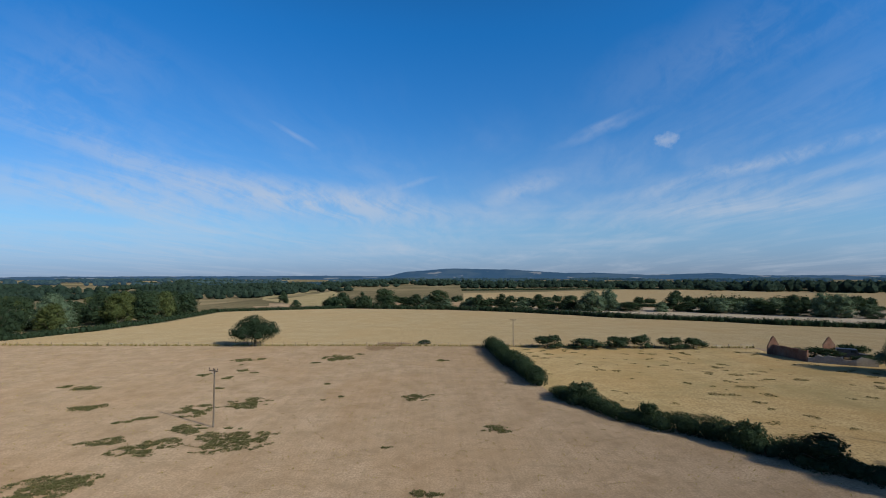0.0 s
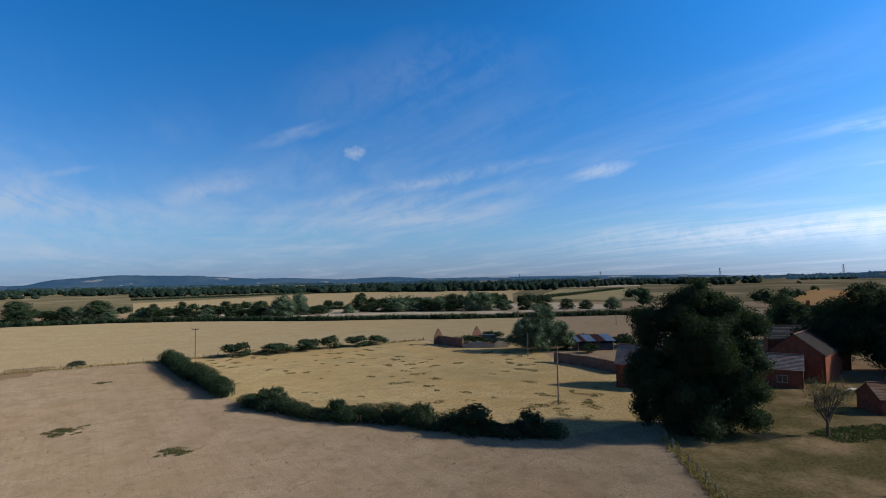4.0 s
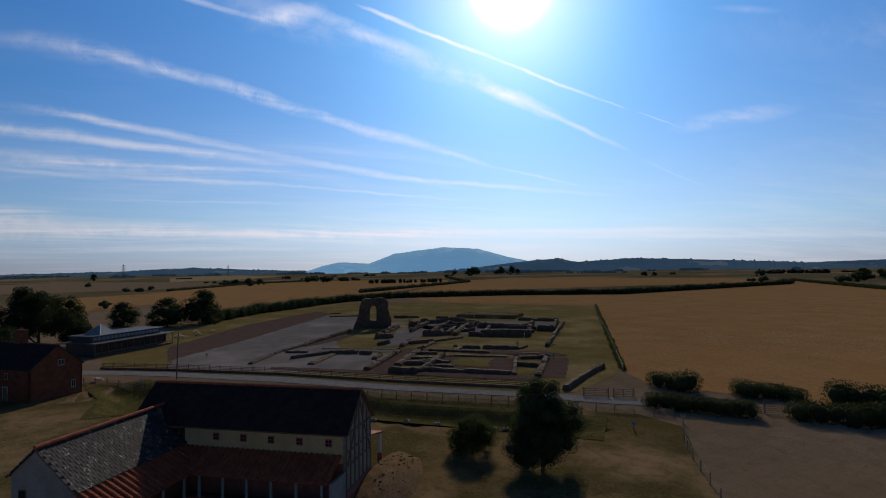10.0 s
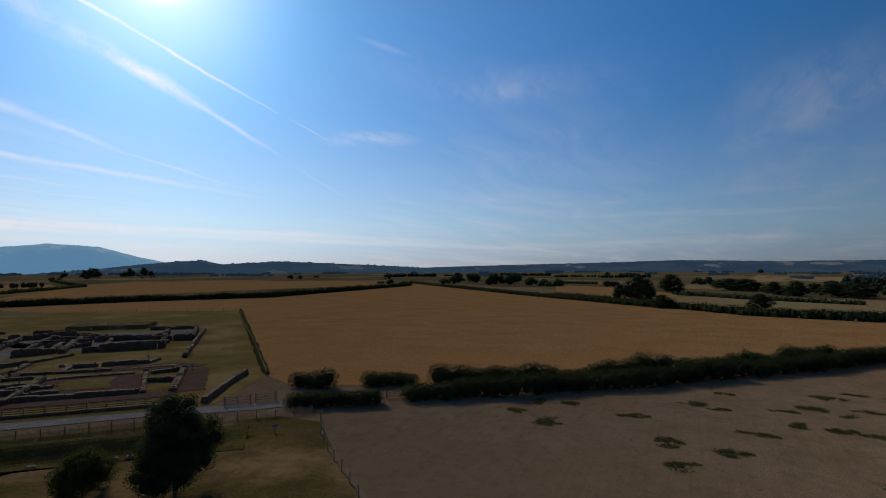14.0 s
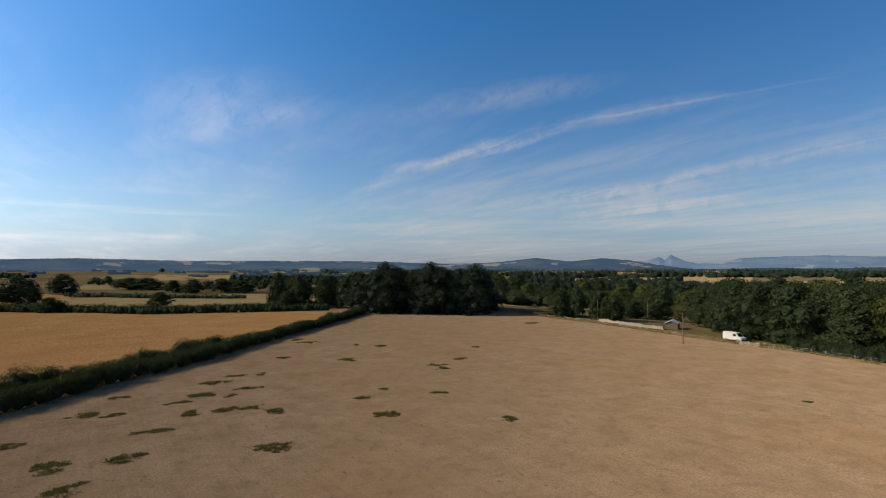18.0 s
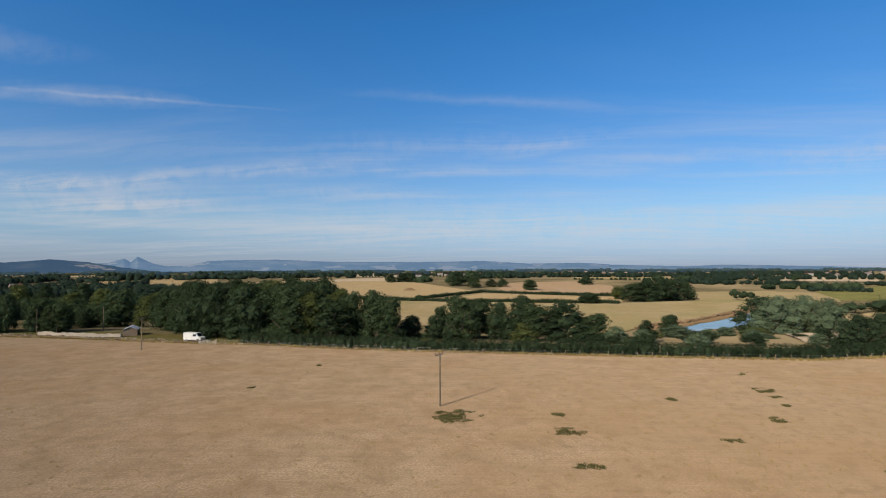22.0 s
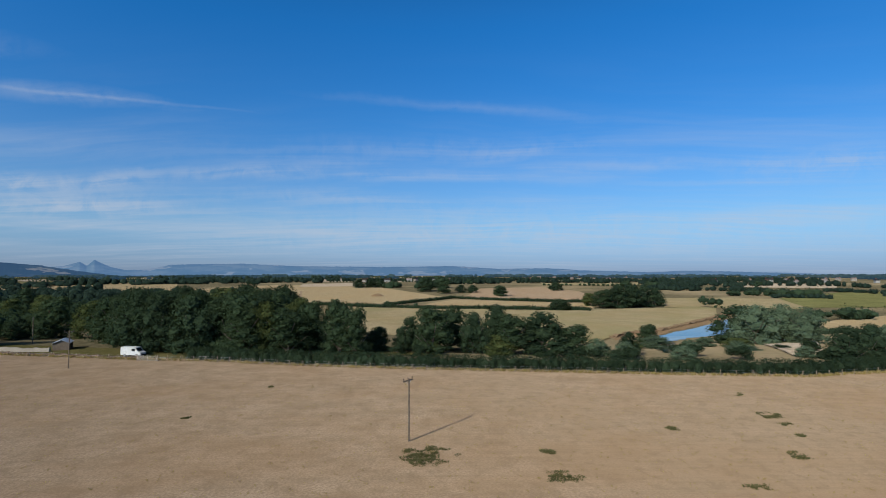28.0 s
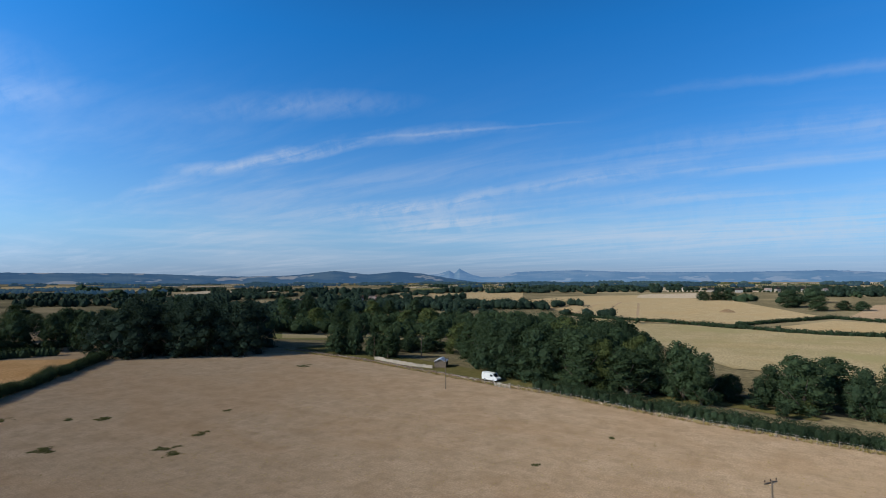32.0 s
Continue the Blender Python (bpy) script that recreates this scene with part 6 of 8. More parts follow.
# ---- poles ----
def utility_pole(x, y, h, arm_dir=None, lean=0.0, label="weathered wooden power pole with a crossarm and insulators"):
    p = empty("utility_pole", pose(x, y, ground_z(x, y), lean, 0, 0 if arm_dir is None else arm_dir), label, "pole", "power poles")
    part("shaft", rod(bmesh.new(), (0, 0, -0.4), (0, 0, h), 0.125, 0.085, 10), M["pole"], p)
    if arm_dir is not None:
        part("crossarm", boxes((-0.95, -0.2, h - 0.32, 0.95, -0.09, h - 0.18), bevel=0.01), M["pole"], p)
        for s in (-0.85, 0.0, 0.85):
            bm = rod(bmesh.new(), (s, -0.145, h - 0.18), (s, -0.145, h - 0.02), 0.02)
            rod(bm, (s, -0.145, h - 0.05), (s, -0.145, h + 0.13), 0.07, 0.045)
            part("insulator", bm, M["insulator"], p, "dark brown insulator")
        bm = rod(bmesh.new(), (0.55, -0.1, h - 0.25), (0, -0.1, h - 0.8), 0.02)
        part("brace", rod(bm, (-0.55, -0.1, h - 0.25), (0, -0.1, h - 0.8), 0.02), M["wire"], p)
    return p


for x, y, h, lean in ((-28.6, 72.7, 7.7, 0), (-75.9, -2.7, 7.3, 0), (-125, -75.6, 7.8, 0), (24.7, 155.5, 7.6, 0)):
    utility_pole(x, y, h, -33, lean)
for x, y in ((-166, -113.5), (-156, -127)):
    utility_pole(x, y, 7.5, label="far wooden pole beyond the field edge")
utility_pole(60.4, 59.4, 9.0, label="dark wooden pole beside the hedge")
utility_pole(107.9, -4.7, 8.6, lean=1.5, label="dark leaning wooden pole beside the lane")
utility_pole(136.5, 153, 8, label="dark wooden pole at the field edge")
utility_pole(177, 140, 8, label="dark wooden pole at the field edge")
utility_pole(91, 99, 5.8, label="pale slender pole in the paddock")


# ---- fences and gates ----
POST = boxes((-0.06, -0.06, -0.3, 0.06, 0.06, 1.15), bevel=0.012)
POST_MESH = bpy.data.meshes.new("post")
POST.to_mesh(POST_MESH)
POST.free()
POST_MESH.materials.append(M["post"])


def wire_fence(label, points, step=3.0, wires=(0.35, 0.7, 1.05), height=1.0, seed=1, rail=0.0):
    rng = random.Random(seed)
    f = empty("fence", pose(0, 0, 0), label, "fence")
    stops = along(points, step)
    for x, y, a in stops:
        ob = new("post", POST_MESH)
        ob.parent = f
        ob.matrix_basis = pose(x, y, ground_z(x, y), rng.uniform(-4, 4), rng.uniform(-4, 4), a) @ Matrix.Diagonal((1, 1, height * rng.uniform(0.9, 1.08), 1))
    bm = bmesh.new()
    for (x0, y0, a), (x1, y1, b) in zip(stops, stops[1:]):
        for z in wires:
            p, q = Vector((x0, y0, ground_z(x0, y0) + z * height)), Vector((x1, y1, ground_z(x1, y1) + z * height))
            if rail:
                d = (q - p).normalized()
                n = Vector((-d.y, d.x, 0)) * 0.02
                v = [bm.verts.new(t) for t in (p - n - Vector((0, 0, rail)), q - n - Vector((0, 0, rail)), q - n + Vector((0, 0, rail)), p - n + Vector((0, 0, rail)),
                                               p + n - Vector((0, 0, rail)), q + n - Vector((0, 0, rail)), q + n + Vector((0, 0, rail)), p + n + Vector((0, 0, rail)))]
                for i in ((0, 1, 2, 3), (7, 6, 5, 4), (3, 2, 6, 7), (0, 4, 5, 1)):
                    bm.faces.new([v[j] for j in i])
            else:
                rod(bm, p, q, 0.006, n=3)
    part("rail" if rail else "wire", bm, M["pole"] if rail else M["wire"], f)
    return f


wire_fence("post and wire fence along the western hedge", [(-154, -172), (-152, -160), (-147, -120), (-139, -84), (-135, -65), (-133.5, -51), (-127, -28), (-123.5, -10), (-121.5, 0), (-119.5, 18), (-118, 30), (-115.5, 47), (-113, 71), (-117, 90), (-122.5, 106), (-126, 130)], 3.0, seed=2)
wire_fence("old post and wire fence between grazed field and stubble", [(-130, 160), (-75, 157), (-42, 156), (-10, 155), (18, 153), (54, 149.5), (91, 147)], 3.4, seed=3)
wire_fence("leaning post and wire fence at the lawn's edge", [(57, 39), (50, 31), (45, 25.5), (41, 20), (30, 9)], 2.6, seed=4)
wire_fence("post and wire fence at the lawn's edge", [(42.5, -57), (38, -51), (34, -47), (24, -38), (17, -31)], 3.2, seed=5)
wire_fence("post and rail fence beside the lane", [(117, 15), (100.9, -3.3), (88.2, -19.2), (73.4, -32.5), (61.6, -44.7), (50.8, -53.8), (44, -60)], 2.4, wires=(0.12, 0.24, 0.36, 0.48, 0.6, 0.72, 0.84, 1.0), seed=6, rail=0.014)
wire_fence("thin post fence round the ruins", [(279, -154), (230, -187), (200, -200)], 6.0, seed=7, height=1.3)
wire_fence("close post fence beside the wheat", [(200, -200), (150, -152), (112, -117), (70, -77)], 1.5, wires=(0.15, 0.3, 0.45, 0.6, 0.75, 0.9, 1.0), seed=8, height=1.2, rail=0.05)


def field_gate(m, label, mat, w=3.3, bars=5):
    g = empty("field_gate", m, label, "gate")
    for i in range(bars):
        z = 0.18 + i * 0.25
        part("bar", boxes((0, -0.02, z - 0.035, w, 0.02, z + 0.035), bevel=0.006), mat, g)
    for x in (0.04, w / 2, w - 0.04):
        part("stile", boxes((x - 0.035, -0.03, 0.05, x + 0.035, 0.03, 1.27), bevel=0.006), mat, g)
    bm = bmesh.new()
    rod(bm, (0.08, 0.03, 0.2), (w / 2, 0.03, 1.18), 0.025, n=6)
    part("brace", bm, mat, g)
    for x in (-0.14, w + 0.14):
        part("gatepost", boxes((x - 0.08, -0.08, -0.2, x + 0.08, 0.08, 1.45), bevel=0.015), M["post"], g)
    return g


field_gate(pose(59.5, -57.2, 0, 0, 0, -130), "wooden five-bar gate beside the lane", M["post"])
field_gate(pose(56.8, -60.6, 0, 0, 0, -130), "wooden five-bar gate beside the lane", M["post"], 2.6)
field_gate(pose(40.2, -70.2, 0, 0, 0, -132), "weathered grey field gate in a gap of the hedge", M["post"], 4.6)
field_gate(pose(-134.6, -66.7, 0, 0, 0, 82), "pale weathered field gate leaning by the hedge", M["pale_wood"], 4.8, 4)


# ---- stone and brick walls ----
def rough_wall(name, label, points, h, w, mat, seed=1, ragged=0.2, category="wall", step=1.0, parent=None):
    """A masonry wall along a line, with an uneven top and faces that are not quite plane."""
    rng = random.Random(seed)
    stops = along(points, step) + [(*points[-1], math.degrees(math.atan2(points[-1][1] - points[-2][1], points[-1][0] - points[-2][0])))]
    verts, faces = [], []
    for i, (x, y, a) in enumerate(stops):
        nx, ny = -math.sin(radians(a)), math.cos(radians(a))
        z = ground_z(x, y)
        t = h * (1 + rng.uniform(-ragged, ragged))
        for off, zz in ((-0.55, -0.2), (-0.5, t * 0.5), (-0.42, t), (0.42, t * (1 + rng.uniform(-0.06, 0.06))), (0.5, t * 0.5), (0.55, -0.2)):
            o = off * w * rng.uniform(0.92 - 0.5 * ragged, 1.08 + 0.5 * ragged)
            verts.append((x + nx * o, y + ny * o, z + zz))
    n = len(stops)
    for i in range(n - 1):
        for k in range(5):
            faces.append((i * 6 + k, i * 6 + k + 1, i * 6 + k + 7, i * 6 + k + 6))
    faces += [tuple(range(6)), tuple((n - 1) * 6 + k for k in reversed(range(6)))]
    ob = raw(name, verts, faces, mat, parent)
    return tagged(ob, label, category)


rough_wall("garden_wall", "long brick boundary wall of the farm", [(89.9, 89), (90.5, 79), (88.8, 69)], 2.2, 0.4, M["brick_old"], 41, 0.03)
rough_wall("yard_wall", "brick side wall of a roofless barn", [(88.3, 134.8), (88.6, 129), (88.8, 123.2)], 2.6, 0.4, M["brick_old"], 42, 0.04)
rough_wall("yard_wall", "low broken stone wall round the yard", [(88.8, 123.2), (95, 117.5), (99, 115.5)], 1.5, 0.5, M["pale_stone"], 43, 0.3)
rough_wall("lane_wall", "low brown bank and wall beside the lane", [(128, 8), (118.5, -4), (101.5, -22.3), (84, -37.8), (70.5, -51.2), (64.5, -56.5)], 0.4, 0.6, M["brick_old"], 44, 0.06)
wire_fence("brown wooden post and rail fence beside the ruins", [(128.4, 7.7), (118.9, -4.3), (101.9, -22.6), (84.4, -38.1), (70.9, -51.5), (64.9, -56.8)], 2.4, wires=(0.45, 0.7, 0.95), seed=9, height=1.1, rail=0.045)
rough_wall("verge_wall", "low rubble wall overgrown with dry grass", [(-153.5, -165), (-148.5, -120), (-140.5, -84), (-136.5, -66)], 0.5, 0.7, M["stone"], 46, 0.5)
rough_wall("river_cliff", "crumbling earth cliff above the river", [(-240, 76), (-252, 89), (-265, 107), (-304, 143), (-340, 175), (-372, 204)], 1.2, 2.4, M["earth"], 47, 0.5, "bank", 2.0)
rough_wall("pale_wall", "long pale rendered wall beyond the field edge", [(-153, -124), (-150, -113), (-148.3, -104), (-148.3, -96)], 1.05, 0.5, M["pale_stone"], 45, 0.2)
for x, y, h in ((88.3, 134.9, 4.2), (109, 143, 3.0)):
    g = empty("ruined_gable", pose(x, y, 0, 0, 0, -8), "pointed brick gable of a roofless barn", "wall", "ruined gables")
    part("gable", prism(bmesh.new(), [(-1.5, 0), (1.5, 0), (1.5, h * 0.5), (0.4, h), (-0.4, h), (-1.5, h * 0.5)], -0.22, 0.22), M["brick_old"], g)
    part("coping", prism(bmesh.new(), [(-0.55, h - 0.15), (0.55, h - 0.15), (0, h + 0.5)], -0.27, 0.27), M["brick_old"], g)

# ---- the ruins ----
sheet("red_gravel", "long red gravel band beside the grey court", [(131, -4), (160, -25), (236, -74), (255, -72), (207, -33), (156, -5)], M["red_gravel"], 0.07, ragged=0.35)
sheet("grey_floor", "grey gravel floor of excavated rooms", [(108, -24), (97, -36), (114, -50), (128, -31)], M["gravel"], 0.07, ragged=0.4)
sheet("grey_floor", "pale gravel strip along a low kerb", [(129, -33), (116, -51), (119, -53), (132, -35)], M["gravel"], 0.09, ragged=0.4)
sheet("grey_floor", "grey gravel floor among broken walls", [(125, -53), (124, -59), (140, -71), (161, -89), (167, -84), (158, -71)], M["gravel"], 0.08, ragged=0.4)
sheet("grey_floor", "grey gravel floor of the excavated bath house", [(139, -80), (123, -96), (140, -111), (129, -111), (149, -129), (176, -101), (183, -90), (159, -80)], M["gravel"], 0.08, ragged=0.4)
sheet("grey_floor", "pale gravel floor behind the standing wall", [(170, -68), (175, -83), (182, -86), (184, -79)], M["gravel"], 0.10, ragged=0.4)
sheet("red_gravel", "red gravel path beside the long wall", [(135, -35), (144, -47), (153, -55), (154, -51), (143, -37)], M["red_gravel"], 0.09, ragged=0.35)
sheet("red_gravel", "red gravel path between excavated rooms", [(96, -37), (116, -54), (114, -58), (93, -41)], M["red_gravel"], 0.10, ragged=0.35)
sheet("red_gravel", "red gravel laid over an excavated court", [(91, -46), (104, -58), (92, -70), (79, -58)], M["red_gravel"], 0.07, ragged=0.35)
sheet("red_gravel", "red gravel at the edge of the ruins", [(74, -61), (89, -75), (87, -79), (71, -64)], M["red_gravel"], 0.09, ragged=0.35)
sheet("red_gravel", "red gravel band across the ruins", [(117, -54), (91, -77), (89, -81), (96, -81), (119, -56)], M["red_gravel"], 0.11, ragged=0.35)
sheet("red_gravel", "red gravel strip along the lane wall", [(108, -21), (90, -40), (72, -58), (75, -61), (93, -41), (111, -22)], M["red_gravel"], 0.12, ragged=0.35)
sheet("court_grass", "small square of grass inside the ruins", [(93, -53), (100, -59), (95, -65), (87, -58)], M["ruin_grass"], 0.13, ragged=0.4)

RUINS = []
RUINS += [(116.8, -18.9, 131.5, -28.6, 0.6), (131.5, -28.6, 139.7, -36.9, 0.6), (109.2, -29.5, 119.3, -37.5, 0.5), (129.1, -29.0, 125.7, -33.2, 0.6), (119, -28, 122, -38, 0.8), (121, -38, 118, -43, 0.9), (117, -43, 115, -45, 0.9), (108, -43, 112, -46, 0.8), (97, -37, 115, -52, 0.9), (124, -35, 123, -38, 0.7), (93, -40, 89, -44, 1.3), (98, -44, 114, -57, 0.9), (90, -45, 104, -58, 0.9), (99, -46, 96, -50, 0.8), (105, -50, 102, -54, 0.7), (110, -54, 107, -58, 0.6), (104, -58, 95, -69, 0.35), (91, -46, 79, -58, 0.8)]
RUINS += [(78, -58, 92, -69, 0.9), (75, -61, 89, -75, 0.9), (92, -70, 89, -75, 0.9), (86, -64, 82, -67, 0.9), (113, -59, 102, -69, 0.5), (100, -72, 95, -78, 0.4), (130, -38, 119, -53, 0.25), (112, -68, 103, -78, 0.9), (116, -68, 112, -68, 0.5), (103, -78, 105, -82, 0.5), (141, -57, 164, -74, 1.6), (142, -57, 141, -62, 1.3), (128, -52, 130, -56, 1.0), (122, -56, 130, -62, 1.0)]
RUINS += [(126, -60, 126, -67, 0.9), (126, -67, 129, -78, 0.6), (140, -71, 137, -78, 1.6), (137, -78, 148, -87, 1.4), (162, -77, 161, -81, 2.2), (173, -87, 165, -101, 1.9), (183, -88, 161, -78, 1.5), (157, -82, 154, -85, 1.0), (132, -82, 121, -95, 1.9), (121, -95, 150, -120, 1.7), (148, -96, 138, -110, 1.6), (165, -101, 153, -102, 1.4), (142, -83, 141, -88, 1.2), (136, -104, 127, -110, 2.0)]
RUINS += [(128, -84, 146, -99, 1.2), (135, -79, 155, -96, 1.3), (144, -76, 166, -95, 1.4), (150, -72, 172, -90, 1.5), (133, -97, 128, -103, 1.0), (141, -103, 136, -109, 1.1), (156, -97, 149, -105, 1.2), (164, -93, 157, -101, 1.3), (158, -84, 150, -93, 1.2)]
RUINS += [(147, -82, 141, -90, 1.2), (100, -50, 96, -55, 0.7), (95, -48, 91, -53, 0.6), (118, -60, 124, -66, 0.6), (108, -63, 114, -69, 0.5), (84, -53, 80, -57, 0.8)]
RUINS += [(127, -110, 151, -132, 1.6), (162, -123, 151, -132, 1.2), (145, -130, 102, -86, 1.1), (139, -36, 161, -56, 1.1), (221, -68, 216, -80, 0.6), (236, -73, 235, -78, 0.8), (199, -88, 194, -97, 1.2), (185, -100, 178, -107, 1.2), (150, -90, 148, -96, 1.3), (138, -92, 131, -102, 0.8)]


def ruin_wall(ax, ay, bx, by, h, w, seed):
    """A wall worn down to stumps: a broken core whose height wanders, with fallen and loose stones on and beside it."""
    rng = random.Random(seed)
    t = empty("ruin_wall", pose(0, 0, 0), "low broken wall of dark grey Roman masonry", "ruin", "walls of the ruins")
    L = math.hypot(bx - ax, by - ay)
    ux, uy = (bx - ax) / L, (by - ay) / L
    verts, faces = [], []
    s = 0.0
    while s < L:
        run = min(L - s, rng.uniform(2.0, 6.0))
        top = h * rng.choice((0.7, 0.85, 0.95, 1.0, 1.05))
        half = w / 2 * rng.uniform(0.85, 1.15)
        n = max(2, int(run / 0.6))
        base = len(verts)
        for i in range(n + 1):
            q = s + run * i / n
            lift = top * rng.uniform(0.90, 1.06) * (0.8 if i in (0, n) else 1.0)
            for off, z in ((-1.15, -0.2), (-1.0, lift * 0.6), (-0.7, lift), (0.7, lift * rng.uniform(0.9, 1.05)), (1.0, lift * 0.6), (1.15, -0.2)):
                o = off * half * rng.uniform(0.9, 1.1)
                x, y = ax + ux * q - uy * o, ay + uy * q + ux * o
                verts.append((x, y, ground_z(x, y) + z))
        for i in range(n):
            for k in range(5):
                a = base + i * 6 + k
                faces.append((a, a + 1, a + 7, a + 6))
        faces += [tuple(base + k for k in range(6)), tuple(base + n * 6 + k for k in reversed(range(6)))]
        s += run + (rng.uniform(0.2, 0.8) if rng.random() < 0.15 else -0.15)
        if run < 0.2:
            break
    raw("wall_core", verts, faces, M["stone"], t)
    verts, faces = [], []
    for i in range(int(L * 2.6)):
        q, o = rng.uniform(0, L), rng.gauss(0, 0.75) * w
        r = rng.uniform(0.07, 0.20)
        up = h * 0.85 if abs(o) < w * 0.4 else 0.0
        x, y = ax + ux * q - uy * o, ay + uy * q + ux * o
        v = ICO1_V * np.array([[rng.uniform(0.7, 1.2)] for k in ICO1_V]) * np.array([r * 1.3, r, r * 0.8]) + np.array([x, y, ground_z(x, y) + up * rng.uniform(0.8, 1.0) + r * 0.3])
        b = len(verts)
        verts += v.tolist()
        faces += [tuple(b + k for k in f) for f in ICO1_F]
    raw("rubble", verts, faces, M["stone"], t, "loose fallen stones")


for i, (ax, ay, bx, by, h) in enumerate(RUINS):
    ruin_wall(ax, ay, bx, by, h, 0.9 + 0.25 * (i % 3), 300 + i)

rough_wall("corner_wall", "dark rubble wall curving to the wheat field", [(64, -57.5), (68, -64), (72, -71), (75, -77)], 0.85, 1.0, M["stone"], 390, 0.15)


def viewing_platform():
    """A grassed bank with a railing along its top."""
    p = empty("viewing_bank", pose(181, -123, 0, 0, 0, 129), "low grassed viewing bank with a pale railing", "bank")
    bm = prism(bmesh.new(), [(-9, 0), (9, 0), (6.5, 1.3), (-6.5, 1.3)], -12, 12)
    part("bank", bm, M["lawn"], p).matrix_basis = pose(0, 0, 0, 0, 0, 0)
    for i in range(9):
        y = -11 + 2.75 * i
        part("rail_post", boxes((5.9, y - 0.06, 1.25, 6.02, y + 0.06, 2.3)), M["pale_wood"], p)
    part("rail", boxes((5.9, -11.2, 2.25, 6.02, 11.2, 2.37)), M["pale_wood"], p)
    part("rail", boxes((5.92, -11.2, 1.75, 6.0, 11.2, 1.83)), M["pale_wood"], p)


viewing_platform()


def old_work():
    """The one tall fragment, pierced by a doorway and stepped down at its ends."""
    t = empty("standing_wall", pose(169, -67, 0, 0, 0, -106), "tall ragged fragment of Roman wall with a doorway through it", "ruin")
    left = [(-6.6, 0), (-1.1, 0), (-1.1, 6.2), (-0.4, 7.4), (0.2, 7.6), (0.2, 9.8), (-2.2, 10.1), (-3.6, 9.6), (-4.3, 7.6), (-4.8, 5.0), (-5.6, 2.5)]
    right = [(1.2, 0), (6.0, 0), (6.1, 2.6), (5.3, 5.2), (5.0, 8.8), (4.2, 10.0), (2.2, 10.3), (0.2, 9.8), (0.2, 7.6), (0.8, 7.3), (1.2, 6.4)]
    sill = [(-1.15, 0), (1.25, 0), (1.25, 2.4), (-1.15, 2.7)]
    for o in (left, right, sill):
        bm = prism(bmesh.new(), o, -0.75, 0.75)
        bmesh.ops.triangulate(bm, faces=[f for f in bm.faces if len(f.verts) > 4])
        bmesh.ops.subdivide_edges(bm, edges=bm.edges[:], cuts=2, use_grid_fill=True)
        for v in bm.verts:
            n = noise.noise_vector(v.co * 0.9)
            v.co += Vector((n.x, n.y, n.z)) * 0.22
        part("masonry", bm, M["stone"], t)


old_work()


# ---- the rebuilt Roman villa ----
V = empty("roman_villa", pose(44.2, -16.0, 0, 0, 0, 48.4) @ Matrix.Diagonal((1, 1, 1.045, 1)), "rebuilt Roman townhouse, limewashed, with slate and red tile roofs", "house")


def vpart(name, bm, mat, parent=None, label=""):
    return part(name, bm, M[mat], parent or V, label)


# main range: 19.3 long, 5.8 deep, eaves 5.5, ridge 8.4; the courtyard lies on the +y side
vpart("ochre_wall", boxes((0.2, 2.62, 3.2, 15.1, 2.9, 5.78), bevel=0.0), "ochre_wash", label="ochre plastered upper wall")
vpart("lower_wall", boxes((0.2, 2.62, 0, 19.3, 2.9, 3.2)), "red_wash", label="dark red plastered lower wall")
vpart("back_wall", boxes((0.2, -2.9, 0, 19.3, -2.62, 5.55)), "white_wash")
for nm, x0, x1 in (("gable_wall", 0.0, 0.25), ("gable_wall", 19.05, 19.3)):
    bm = prism(bmesh.new(), [(-2.9, 0), (2.9, 0), (2.9, 5.75), (0, 8.3), (-2.9, 5.75)], x0, x1)
    bm.transform(Matrix.Rotation(radians(-90), 4, "Z") @ Matrix.Diagonal((-1, 1, 1, 1)))
    for v in bm.verts:
        v.co.x = abs(v.co.x)
    bmesh.ops.recalc_face_normals(bm, faces=bm.faces)
    vpart(nm, bm, "pale_stone" if x0 == 0.0 else "white_wash", label="brown-grey plaster between timbers" if x0 == 0.0 else "")
for side in (1, -1):
    n = 15
    deck = vpart("main_roof", prism(bmesh.new(), [(side * 3.2, 5.45), (0, 8.36), (0, 8.26), (side * 3.2, 5.35)], -20.5, 0.25), "timber", label="dark slate roof slope")
    deck.matrix_basis = pose(0, 0, 0, 0, 0, 90)
    for i in range(n):
        f0, f1 = i / n, (i + 1) / n + 0.012
        y0, y1 = side * 3.25 * (1 - f0), side * 3.25 * (1 - f1)
        z0, z1 = 5.48 + 2.97 * f0, 5.48 + 2.97 * f1
        q = [(-0.3, y0, z0 + 0.035), (20.55, y0, z0 + 0.035), (20.55, y1, z1 + 0.004), (-0.3, y1, z1 + 0.004)]
        bm = bmesh.new()
        vs = [bm.verts.new(p) for p in q + [(x, y, z - 0.04) for x, y, z in q]]
        for f in ((0, 1, 2, 3), (7, 6, 5, 4), (0, 4, 5, 1), (1, 5, 6, 2), (2, 6, 7, 3), (3, 7, 4, 0)):
            bm.faces.new([vs[j] for j in f])
        bmesh.ops.recalc_face_normals(bm, faces=bm.faces)
        vpart("slate_course", bm, "slate")
bm = bmesh.new()
for i in range(34):
    x = -0.3 + 20.8 * i / 34
    rod(bm, (x, 0, 8.42), (x + 0.6, 0, 8.42), 0.14, 0.15, 8)
vpart("ridge_tiles", bm, "pantile", label="orange clay ridge tiles")
